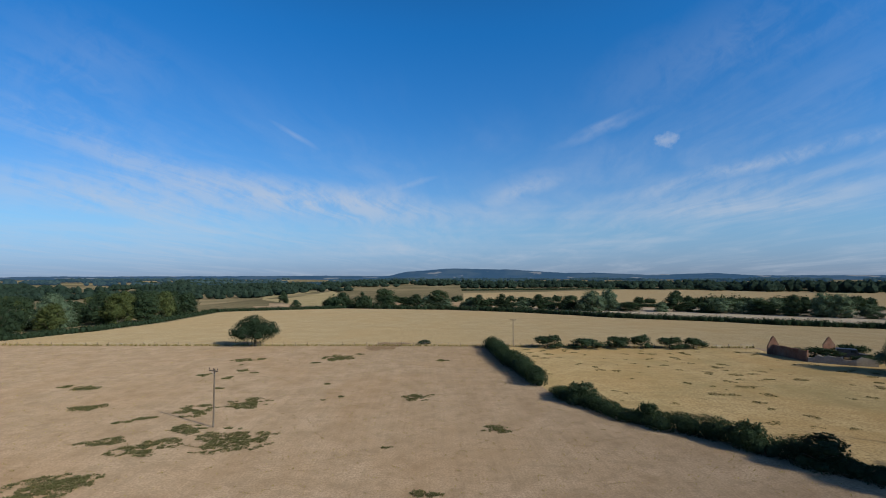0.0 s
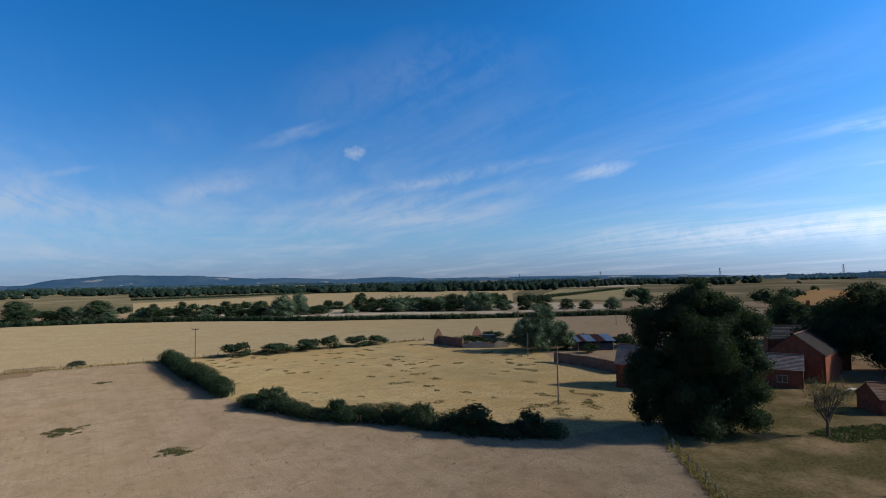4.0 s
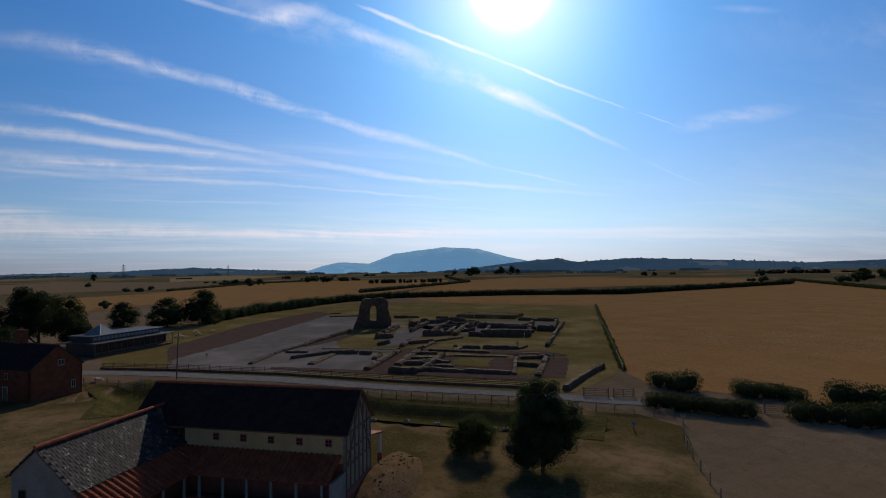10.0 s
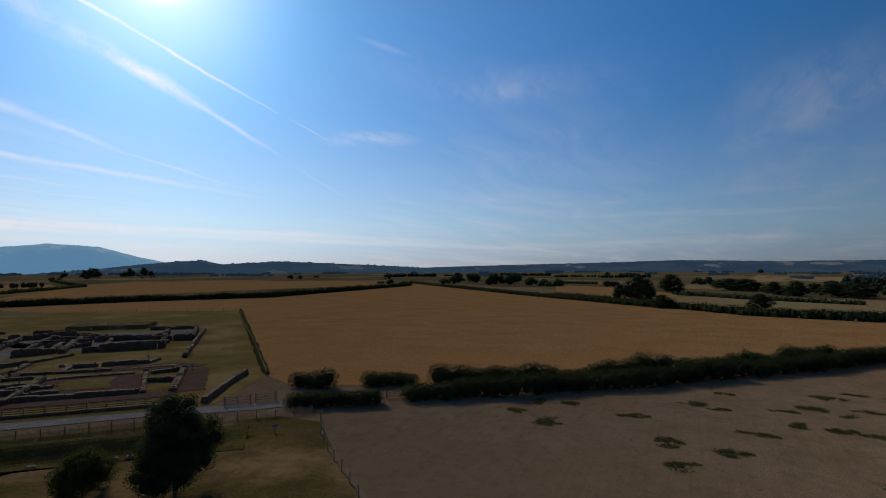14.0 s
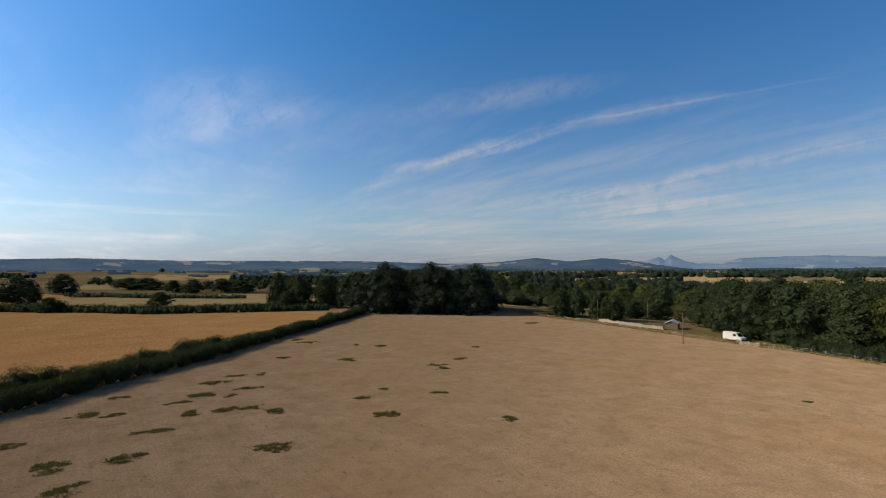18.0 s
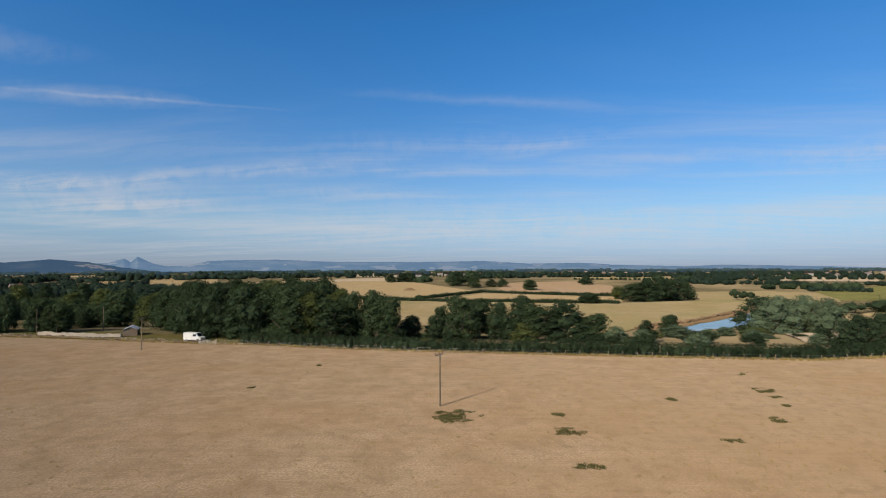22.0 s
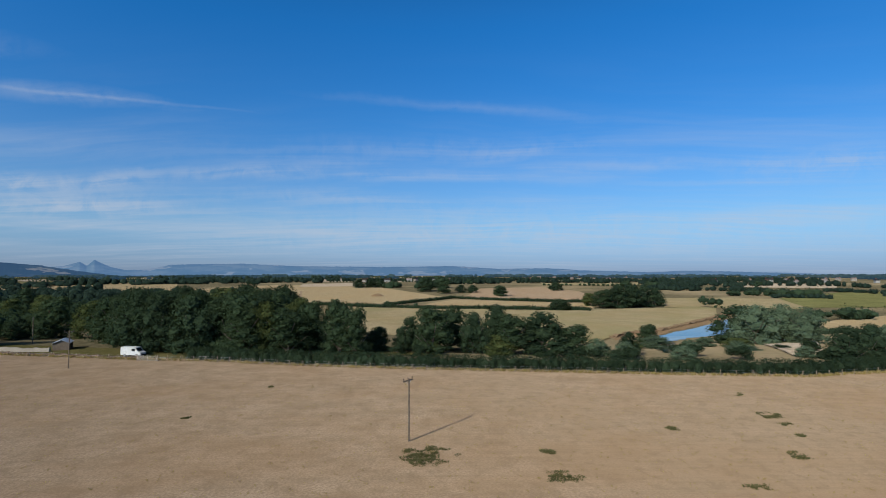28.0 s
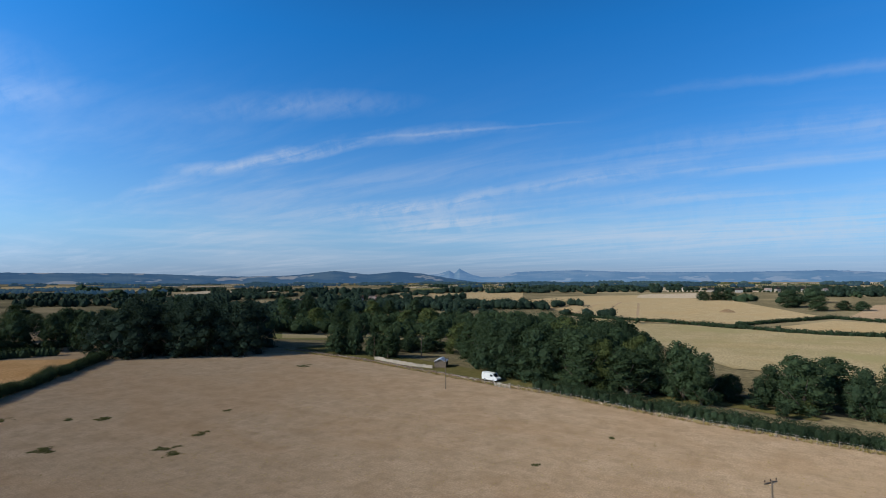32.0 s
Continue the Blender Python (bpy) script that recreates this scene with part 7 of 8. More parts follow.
for i in range(5):
    x = 1.5 + 2.62 * i
    w = vpart("window", boxes((x - 0.31, 2.86, 4.42, x + 0.31, 2.93, 5.04)), "red_wash", label="small square window with a maroon frame")
    vpart("grille", boxes((x - 0.22, 2.90, 4.51, x - 0.03, 2.95, 4.70), (x + 0.03, 2.90, 4.51, x + 0.22, 2.95, 4.70), (x - 0.22, 2.90, 4.76, x - 0.03, 2.95, 4.95), (x + 0.03, 2.90, 4.76, x + 0.22, 2.95, 4.95)), "dark", w)
# timber framing of the open gable
for y in (-2.8, -1.9, -0.95, 0.0, 0.95, 1.9, 2.8):
    top = 8.1 - abs(y) * 0.98
    vpart("timber_post", boxes((-0.06, y - 0.09, 0.9, 0.02, y + 0.09, top)), "timber")
for z in (1.0, 2.9, 4.0, 5.4):
    vpart("timber_rail", boxes((-0.07, -2.9, z - 0.09, 0.015, 2.9, z + 0.09)), "timber")
for s in (-1, 1):
    vpart("timber_brace", rod(bmesh.new(), (-0.03, s * 2.6, 3.0), (-0.03, s * 1.1, 5.3), 0.08, n=4), "timber")
    vpart("timber_brace", rod(bmesh.new(), (-0.03, s * 1.0, 5.5), (-0.03, s * 0.15, 7.6), 0.07, n=4), "timber")
    vpart("barge_board", rod(bmesh.new(), (-0.33, s * 3.2, 5.48), (-0.33, 0, 8.42), 0.08, n=4), "timber")
vpart("plinth", boxes((-0.09, -2.95, 0, -0.005, 2.95, 0.9)), "red_wash", label="red painted plinth")

# side wing: ridge along y, 6.4 wide, eaves 4.2, ridge 6.8, its gable looks on the lawn
X0, X1, XR, Y0, Y1 = 15.1, 20.6, 18.3, 2.9, 13.7
bm = prism(bmesh.new(), [(X0, 0), (X1, 0), (X1, 4.95), (XR, 6.7), (X0, 4.15)], Y1 - 0.3, Y1)
gable = vpart("wing_gable", bm, "white_wash", label="stained limewashed gable wall")
vpart("wing_wall", boxes((X0, Y0, 0, X0 + 0.3, Y1 - 0.3, 4.2)), "red_wash", label="dark red plastered wall")
vpart("wing_wall", boxes((X1 - 0.3, Y0 - 2.9, 0, X1, Y1 - 0.3, 4.95)), "white_wash")
for x, z in ((16.7, 3.2), (19.6, 3.6)):
    w = vpart("window", boxes((x - 0.32, Y1 - 0.02, z - 0.32, x + 0.32, Y1 + 0.05, z + 0.32)), "timber", label="small shuttered window")
    vpart("shutter", boxes((x - 0.25, Y1 + 0.03, z - 0.25, x + 0.25, Y1 + 0.07, z + 0.25)), "dark", w)
vpart("doorway", boxes((18.4, Y1 - 0.03, 0, 19.4, Y1 + 0.04, 2.0)), "dark", label="dark doorway")
slope = math.atan2(2.6, 3.4)
bm = boxes((0, Y0 - 1.6, -0.10, 4.35, Y1 + 0.25, -0.03))
under = vpart("roof_deck", bm, "timber")
under.matrix_basis = pose(X0 - 0.25, 0, 4.05, 0, -math.degrees(slope), 0)
bm = prism(bmesh.new(), [(X1 + 0.22, 4.80), (XR, 6.88), (XR, 6.78), (X1 + 0.22, 4.70)], -Y1 - 0.25, -Y0 + 2.0)
for v in bm.verts:
    v.co.y = -v.co.y
bmesh.ops.recalc_face_normals(bm, faces=bm.faces)
vpart("wing_roof_back", bm, "old_slate", label="grey slate roof slope")
bm = bmesh.new()
for i in range(21):
    y = Y0 - 1.9 + (Y1 + 0.3 - Y0 + 1.9) * i / 21
    rod(bm, (XR - 0.02, y, 6.86), (XR - 0.02, y + 0.62, 6.86), 0.15, 0.16, 8)
vpart("ridge_tiles", bm, "pantile", label="orange clay ridge tiles")

# lean-to of red tiles round two sides of the courtyard, on a low wall with posts
def tile_roof(name, m, length, depth, drop, ribs):
    """A sloping roof of flat tiles with half-round cover tiles down the slope."""
    r = empty(name, m, "red tile lean-to roof", "")
    r.parent = V
    a = math.atan2(drop, depth)
    L = math.hypot(drop, depth)
    bm = bmesh.new()
    rows = 9
    for k in range(rows):
        s0, s1 = L * k / rows, L * (k + 1) / rows + 0.05
        box(bm, 0, s0, -0.05, length, s1, 0.02 + 0.0)
        for v in bm.verts[-8:]:
            if v.co.y > s1 - 0.01:
                v.co.z += 0.03
    deck = part("flat_tiles", bm, M["pantile"], r)
    deck.matrix_basis = pose(0, 0, 0, -math.degrees(a))
    for i in range(ribs):
        x = length * (i + 0.5) / ribs
        bm = bmesh.new()
        for k in range(rows):
            rod(bm, (x, L * k / rows, 0.05), (x, L * (k + 1) / rows + 0.04, 0.07), 0.085, 0.10, 8)
        c = part("cover_tile", bm, M["pantile"], r)
        c.matrix_basis = pose(0, 0, 0, -math.degrees(a))
    return r


tile_roof("lean_to_roof", pose(0.3, 2.92, 3.85), 14.7, 2.95, 1.2, 30)
tile_roof("lean_to_roof", pose(X0 - 0.02, Y0 + 0.1, 4.0, 0, 0, 90), 10.9, 2.9, 1.35, 20)
for i in range(6):
    x = 0.9 + 2.15 * i
    vpart("portico_post", rod(bmesh.new(), (x, 5.55, 0.8), (x, 5.55, 2.75), 0.13, 0.11, 10), "white_wash")
for i in range(4):
    y = 6.2 + 2.3 * i
    vpart("portico_post", rod(bmesh.new(), (12.55, y, 0.8), (12.55, y, 2.7), 0.13, 0.11, 10), "white_wash")
vpart("low_wall", boxes((0.3, 5.4, 0, 12.4, 5.7, 0.85)), "red_wash", label="low red painted wall")
vpart("low_wall", boxes((12.4, 5.4, 0, 12.7, 13.4, 0.85)), "red_wash", label="low red painted wall")
vpart("side_wall", boxes((0.0, 2.9, 0, 0.25, 5.6, 2.6)), "white_wash", label="blank limewashed side wall")
vpart("courtyard_floor", boxes((0.3, 2.9, 0.02, 15.0, 13.4, 0.08)), "red_gravel", label="red gravel courtyard floor")
# small porch behind the open gable: one column, white over red
vpart("porch_column", rod(bmesh.new(), (0.5, -6.9, 1.0), (0.5, -6.9, 2.8), 0.22, 0.19, 14), "white_paint", label="white column shaft")
vpart("porch_column_base", rod(bmesh.new(), (0.5, -6.9, 0), (0.5, -6.9, 1.0), 0.25, 0.24, 14), "red_wash", label="red painted column foot")
for i in range(5):
    x = 4.4 + 3.6 * i
    vpart("porch_column", rod(bmesh.new(), (x, -6.9, 0.0), (x, -6.9, 2.8), 0.22, 0.19, 14), "white_paint", label="white column shaft")
bm = boxes((0.2, -7.2, 2.8, 19.2, -2.9, 2.95))
for v in bm.verts:
    v.co.z += (v.co.y + 7.2) / 4.3 * 0.8
vpart("porch_roof", bm, "pantile", label="tiled lean-to roof of the street portico")

# slates of the wing, each one laid by itself
SLATE = boxes((-0.24, 0.0, -0.014, 0.24, 0.42, 0.014))
SLATE_MESH = bpy.data.meshes.new("slate")
SLATE.to_mesh(SLATE_MESH)
SLATE.free()
SLATE_MESH.materials.append(M["old_slate"])


def lay_slates():
    rng = random.Random(8)
    rows, cols = 13, 23
    span = (Y1 + 0.3) - (Y0 - 0.2)
    for r in range(rows):
        for c in range(cols + (0 if r < rows - 1 else 0)):
            y = Y0 - 0.2 + span * (c + 0.5 + (0.5 if r % 2 else 0.0)) / (cols + 0.5)
            s = 0.02 + 4.27 * r / rows
            ob = new("slate", SLATE_MESH)
            ob.parent = V
            m = pose(X0 - 0.25, 0, 4.05, 0, -math.degrees(slope), 0) @ pose(s, y, 0.012, rng.uniform(-1, 1), 2.2, -90)
            ob.matrix_basis = m @ Matrix.Diagonal((span / (cols + 0.5) / 0.49, 1.0, 1, 1))


lay_slates()

# ---- mound of spoil beside the villa ----
def spoil_heap():
    rng = random.Random(4)
    verts, faces = [], []
    n, k = 28, 9
    for j in range(k):
        f = j / (k - 1)
        for i in range(n):
            a = 2 * math.pi * i / n
            w = 1 + 0.15 * noise.noise(Vector((math.cos(a) * 1.3, math.sin(a) * 1.3, 2)))
            x, y = 6.4 * (1 - f) * w * math.cos(a), 2.5 * (1 - f) * w * math.sin(a)
            z = 1.25 * (1 - (1 - f) ** 2.2) + 0.10 * noise.noise(Vector((x * 1.2, y * 1.2, 0))) - 0.05
            verts.append((x, y, z))
    for j in range(k - 1):
        for i in range(n):
            faces.append((j * n + i, j * n + (i + 1) % n, (j + 1) * n + (i + 1) % n, (j + 1) * n + i))
    ob = raw("mound", verts, faces, M["sand"])
    ob.matrix_basis = pose(45.2, -19.4, 0, 0, 0, -37) @ Matrix.Diagonal((1.15, 1.2, 1.1, 1))
    tagged(ob, "low sandy mound of spoil beside the villa", "mound")
    for q in range(95):
        a, r = rng.uniform(0, 6.28), math.sqrt(rng.uniform(0.02, 0.85))
        x, y = 6.0 * r * math.cos(a), 2.35 * r * math.sin(a)
        z = 1.25 * (1 - r ** 2.2)
        s = rng.uniform(0.05, 0.11)
        st = raw("stone", (ICO1_V * np.array([s, s * 1.2, s * 0.6]) + np.array([x, y, z])).tolist(), ICO1_F, M["stone" if q % 4 == 0 else "sand"], ob)


spoil_heap()

for i, (x, y) in enumerate(((63.8, -25.2), (60.8, -28.4), (58.0, -31.3), (52.5, -36.0), (51.7, -37.1), (51.0, -38.6))):
    rng = random.Random(i)
    st = raw("stone", (ICO1_V * np.array([0.5, 0.35, 0.3]) * np.array([[rng.uniform(0.8, 1.2)] for v in ICO1_V]) + np.array([0, 0, 0.18])).tolist(), ICO1_F, M["pale_stone"])
    st.matrix_basis = pose(x, y, 0, 0, 0, 40 + 50 * rng.random())
    tagged(st, "loose squared stone on the grassy rim of the ditch", "stone", "stones along the ditch")


# ---- brick buildings ----
def brick_house(name, label, m, length, depth, eave, ridge, wall="brick", roof="slate", chimneys=(), windows=(), doors=(), gable_windows=(), category="house", frame_mat="white_paint"):
    """A gabled building: length along x, front on -y. windows: x, z, width, height, face ('f' front, 'b' back, 'e' the +x end, 'w' the -x end)."""
    h = empty(name, m, label, category)
    lx, dy = length / 2, depth / 2
    t = 0.3
    part("front_wall", boxes((-lx, -dy, 0, lx, -dy + t, eave)), M[wall], h)
    part("back_wall", boxes((-lx, dy - t, 0, lx, dy, eave)), M[wall], h)
    for s in (-1, 1):
        bm = prism(bmesh.new(), [(-dy, 0), (dy, 0), (dy, eave), (0, ridge - 0.05), (-dy, eave)], 0, t)
        bm.transform(Matrix.Translation((s * lx - (t if s > 0 else 0), 0, 0)) @ Matrix.Rotation(radians(90), 4, "Z") @ Matrix.Diagonal((1, -1, 1, 1)))
        bmesh.ops.recalc_face_normals(bm, faces=bm.faces)
        part("gable_wall", bm, M[wall], h)
        L = math.hypot(dy + 0.25, (ridge - eave) * (dy + 0.25) / dy)
        a = math.atan2(ridge - eave, dy)
        rows = 12
        rf = part("roof_slope", boxes((-lx - 0.15, 0.02, -0.12, lx + 0.15, L, -0.065)), M["timber"], h)
        if s < 0:
            rf.matrix_basis = pose(0, -dy - 0.25, eave - 0.25 * (ridge - eave) / dy, math.degrees(a))
        else:
            rf.matrix_basis = pose(0, dy + 0.25, eave - 0.25 * (ridge - eave) / dy, 0, 0, 180) @ pose(0, 0, 0, math.degrees(a))
        for k in range(rows):
            bm = box(bmesh.new(), -lx - 0.2, L * k / rows, -0.06, lx + 0.2, L * (k + 1) / rows + 0.03, 0.0)
            for v in bm.verts:
                v.co.z += 0.05 * (1 - (v.co.y - L * k / rows) / (L / rows))
            part("slate_course", bm, M[roof], rf)
    bm = bmesh.new()
    n = max(4, int(length / 0.5))
    for i in range(n):
        x = -lx - 0.2 + (length + 0.4) * i / n
        rod(bm, (x, 0, ridge + 0.02), (x + (length + 0.4) / n, 0, ridge + 0.02), 0.12, 0.13, 6)
    part("ridge_tiles", bm, M["brick_old"], h)
    for x, y, w, top in chimneys:
        ch = part("chimney", boxes((x - w / 2, y - w / 2, ridge - 1.6, x + w / 2, y + w / 2, top), (x - w / 2 - 0.08, y - w / 2 - 0.08, top - 0.35, x + w / 2 + 0.08, y + w / 2 + 0.08, top - 0.15)), M[wall], h)
        for s in (-0.22, 0.22):
            part("chimney_pot", rod(bmesh.new(), (x + s, y, top), (x + s, y, top + 0.35), 0.11, 0.09, 8), M["brick_old"], ch)
    for x, z, w, hh, face in windows:
        base = {"f": pose(x, -dy, z), "b": pose(x, dy, z, 0, 0, 180), "e": pose(lx, x, z, 0, 0, 90), "w": pose(-lx, x, z, 0, 0, -90)}[face]
        fr = part("window", boxes((-w / 2, -0.04, 0, w / 2, 0.02, 0.08), (-w / 2, -0.04, hh - 0.08, w / 2, 0.02, hh), (-w / 2, -0.04, 0.08, -w / 2 + 0.08, 0.02, hh - 0.08),
                                  (w / 2 - 0.08, -0.04, 0.08, w / 2, 0.02, hh - 0.08), (-0.03, -0.03, 0.08, 0.03, 0.02, hh - 0.08)), M["pale_wood"], h, "pale window frame")
        fr.matrix_basis = base
        part("pane", boxes((-w / 2 + 0.08, -0.012, 0.08, -0.03, 0.015, hh - 0.08)), M["glass"], fr)
        part("pane", boxes((0.03, -0.012, 0.08, w / 2 - 0.08, 0.015, hh - 0.08)), M["glass"], fr)
        part("sill", boxes((-w / 2 - 0.08, -0.1, -0.08, w / 2 + 0.08, 0.02, -0.005)), M["pale_stone"], fr)
    for x, w, hh, face in doors:
        base = {"f": pose(x, -dy, 0), "e": pose(lx, x, 0, 0, 0, 90), "w": pose(-lx, x, 0, 0, 0, -90)}[face]
        d = part("door", boxes((-w / 2, -0.03, 0, w / 2, 0.02, hh)), M["timber"], h, "dark timber door")
        d.matrix_basis = base
        part("door_frame", boxes((-w / 2 - 0.1, -0.05, 0, -w / 2, 0.02, hh + 0.1), (w / 2, -0.05, 0, w / 2 + 0.1, 0.02, hh + 0.1), (-w / 2, -0.05, hh, w / 2, 0.02, hh + 0.1)), M[frame_mat], d)
    return h


# front from (109.5, 23.8) to (98.7, 14.8) looks north-west; the gable runs to (105.4, 10)
brick_house("farmhouse", "two-storey red brick farmhouse with a dark slate roof and tall chimney", pose(107.1, 16.6, 0, 0, 0, -140.2), 13.4, 8.0, 5.0, 8.2,
            chimneys=((-2.6, 0.4, 1.3, 10.3),), windows=((-2.8, 3.1, 1.0, 1.4, "f"), (1.4, 3.3, 0.7, 0.9, "f"), (0.6, 5.0, 1.0, 0.9, "e"), (2.6, 1.2, 0.7, 1.2, "e")), doors=((1.2, 1.0, 2.1, "f"),))
brick_house("brick_outbuilding", "small dark brick outbuilding with a steep roof and a narrow door", pose(93.0, 28.5, 0, 0, 0, -38.0), 5.4, 4.6, 2.3, 4.0, roof="brick_old", chimneys=((0, 0, 0.5, 4.5),), doors=((0.9, 0.9, 2.0, "f"),), category="outbuilding", frame_mat="timber")
brick_house("brick_shed", "brick shed with an old clay tile roof at the paddock's edge", pose(82.0, 59.5, 0, 0, 0, -65), 8.5, 6.0, 4.3, 7.2, roof="old_tile", category="shed")
brick_house("farm_wing", "low brick farm wing with a pale slate roof and white window", pose(101.2, 47.2, 0, 0, 0, -68), 9.0, 6.5, 3.2, 5.3, roof="old_tile", windows=((1.5, 0.9, 1.6, 1.2, "f"),))
brick_house("brick_barn", "large dark brick barn with a grey slate roof", pose(113.5, 47.0, 0, 0, 0, 10), 14, 9.0, 5.0, 8.4, roof="slate", category="barn")
brick_house("brick_barn", "long brick barn with a weathered pale roof", pose(126, 52, 0, 0, 0, -60), 14, 8.0, 5.8, 8.2, roof="old_slate", category="barn")
brick_house("cottage", "far brick cottage with a chimney among trees", pose(187, 78, 0, 0, 0, -70), 9, 7, 6.0, 9.1, chimneys=((2.5, 0, 1.0, 10.6),), windows=((-2, 3.6, 1.0, 1.2, "f"), (2, 3.6, 1.0, 1.2, "f")))


def tin_shed():
    t = empty("tin_shed", pose(113, 97.5, 0, 0, 0, -31), "low open shed with a rusty and silver corrugated roof", "shed")
    for x in (-4.8, 4.6):
        part("post", boxes((x, -2.6, 0, x + 0.2, -2.4, 2.4)), M["post"], t)
        part("post", boxes((x, 2.4, 0, x + 0.2, 2.6, 3.3)), M["post"], t)
    part("back_wall", boxes((-4.8, 2.3, 0, 4.8, 2.4, 3.2)), M["dark_paint"], t)
    part("side_wall", boxes((-4.8, -2.35, 0, -4.7, 2.3, 2.6)), M["dark_paint"], t)
    part("side_wall", boxes((4.7, -2.35, 0, 4.8, 2.3, 2.6)), M["dark_paint"], t)
    part("front_wall", boxes((-4.7, -2.45, 0, 4.7, -2.36, 1.9)), M["dark_paint"], t)
    for i in range(8):
        verts, faces = [], []
        n = 29
        for q in range(n):
            x = -5.25 + 1.3 * i + 1.33 * q / (n - 1)
            lift = 0.05 * math.cos(q * math.pi / 2) + 0.004 * (i % 2)
            for y, z in ((-3.0, 2.5), (3.0, 3.65)):
                verts += [(x, y, z + lift), (x, y, z + lift - 0.02)]
        for q in range(n - 1):
            a, b = 4 * q, 4 * q + 4
            faces += [(a, b, b + 2, a + 2), (a + 1, a + 3, b + 3, b + 1), (a, a + 1, b + 1, b), (a + 2, b + 2, b + 3, a + 3)]
        faces += [(0, 2, 3, 1), (4 * n - 4, 4 * n - 3, 4 * n - 1, 4 * n - 2)]
        raw("roof_sheet", verts, faces, M["rust"] if i in (1, 4, 5) else M["tin"], t, "rusty corrugated sheet" if i in (1, 4, 5) else "silver corrugated sheet")


tin_shed()


def visitor_centre():
    """A long low timber and glass pavilion with a clerestory, a deep flat eave and a glazed pyramid."""
    v = empty("visitor_centre", pose(157.6, 5.6, 0, 0, 0, -42.5), "long low visitor pavilion with clerestory and glass pyramid roof light", "pavilion")
    part("plinth", boxes((-12, -5.0, 0, 11.5, 5.0, 0.5)), M["stone"], v)
    part("core", boxes((-11.3, -3.6, 0.5, 10.8, 4.4, 3.1)), M["grey_metal"], v)
    for i in range(12):
        x = -10.9 + 1.85 * i
        part("glazing", boxes((x, -3.68, 0.9, x + 1.5, -3.62, 2.75)), M["glass"], v)
        part("mullion", boxes((x + 1.53, -3.75, 0.5, x + 1.70, -3.6, 3.1)), M["timber"], v)
    part("eave", boxes((-13, -5.4, 3.1, 12.4, 5.6, 3.3), bevel=0.03), M["grey_metal"], v)
    part("clerestory", boxes((-10.8, -2.4, 3.3, 10.4, 3.6, 4.6)), M["grey_metal"], v)
    for i in range(17):
        x = -10.5 + 1.22 * i
        part("clerestory_pane", boxes((x, -2.46, 3.65, x + 0.92, -2.41, 4.35)), M["white_glass"], v)
    part("roof", boxes((-11.4, -3.1, 4.6, 11.0, 4.2, 4.8), bevel=0.03), M["grey_metal"], v)
    bm = bmesh.new()
    bmesh.ops.create_cone(bm, cap_ends=True, segments=4, radius1=3.4, radius2=0.05, depth=2.3, matrix=Matrix.Translation((-6.0, 0.2, 5.95)) @ Matrix.Rotation(radians(45), 4, "Z"))
    py = part("roof_light", bm, M["white_glass"], v, "glazed pyramid roof light")
    for a in (0, 90, 180, 270):
        bm = rod(bmesh.new(), (2.4, 2.4, 4.82), (0, 0, 7.12), 0.07, n=6)
        rb = part("glazing_bar", bm, M["white_paint"], py)
        rb.matrix_basis = pose(-6.0, 0.2, 0, 0, 0, a)
    for x in (-12.4, 12.0):
        for y in (-5.0, 5.0):
            part("eave_post", rod(bmesh.new(), (x, y, 0), (x, y, 3.1), 0.09, n=8), M["timber"], v)
    part("verandah_rail", boxes((-12.4, -5.1, 1.0, 12, -5.02, 1.1)), M["timber"], v)
    for i in range(14):
        x = -12.2 + 1.85 * i
        part("rail_post", boxes((x - 0.05, -5.12, 0.0, x + 0.05, -5.0, 1.0)), M["timber"], v)


visitor_centre()


# ---- furniture of the grounds ----
def picnic_table():
    t = empty("picnic_table", pose(112.7, 7.6, 0, 0, 0, 20), "weathered pale wooden picnic table with fixed benches", "picnic table", "picnic tables")
    for i in range(5):
        y = -0.32 + 0.16 * i
        part("top_plank", boxes((-0.9, y - 0.07, 0.72, 0.9, y + 0.07, 0.76), bevel=0.006), M["pale_wood"], t)
    for s in (-1, 1):
        part("bench", boxes((-0.9, s * 0.75 - 0.13, 0.42, 0.9, s * 0.75 + 0.13, 0.46), bevel=0.006), M["pale_wood"], t)
        for k in (-1, 1):
            part("leg", rod(bmesh.new(), (s * 0.65, k * 0.62, 0), (s * 0.65, k * 0.22, 0.72), 0.045, n=4), M["pale_wood"], t)
        part("crossbar", boxes((s * 0.65 - 0.03, -0.85, 0.36, s * 0.65 + 0.03, 0.85, 0.42)), M["pale_wood"], t)
    return t


TABLE = picnic_table()
for x, y, a in ((174.3, -9.8, 40), (189.3, -14.1, -20), (181.1, -14.2, 10), (187.3, -18.8, 60), (179.3, -8.5, -30), (102.1, 35.8, 5), (113.5, 24.5, 70)):
    copy_thing(TABLE, pose(x, y, 0.05, 0, 0, a))


def sign(x, y, turn, label="small slanted information board on a wooden post"):
    s = empty("information_board", pose(x, y, 0, 0, 0, turn), label, "sign", "information boards")
    part("post", boxes((-0.06, -0.06, -0.1, 0.06, 0.06, 0.85), bevel=0.01), M["post"], s)
    b = part("board", boxes((-0.34, -0.24, -0.02, 0.34, 0.24, 0.02), bevel=0.008), M["pale_wood"], s, "pale board with unreadable print")
    b.matrix_basis = pose(0, -0.05, 0.98, 35)
    for i in range(4):
        part("print", boxes((-0.28, 0.15 - 0.1 * i, 0.021, 0.26 - 0.1 * (i % 2), 0.18 - 0.1 * i, 0.024)), M["dark_paint"], b)
    return s


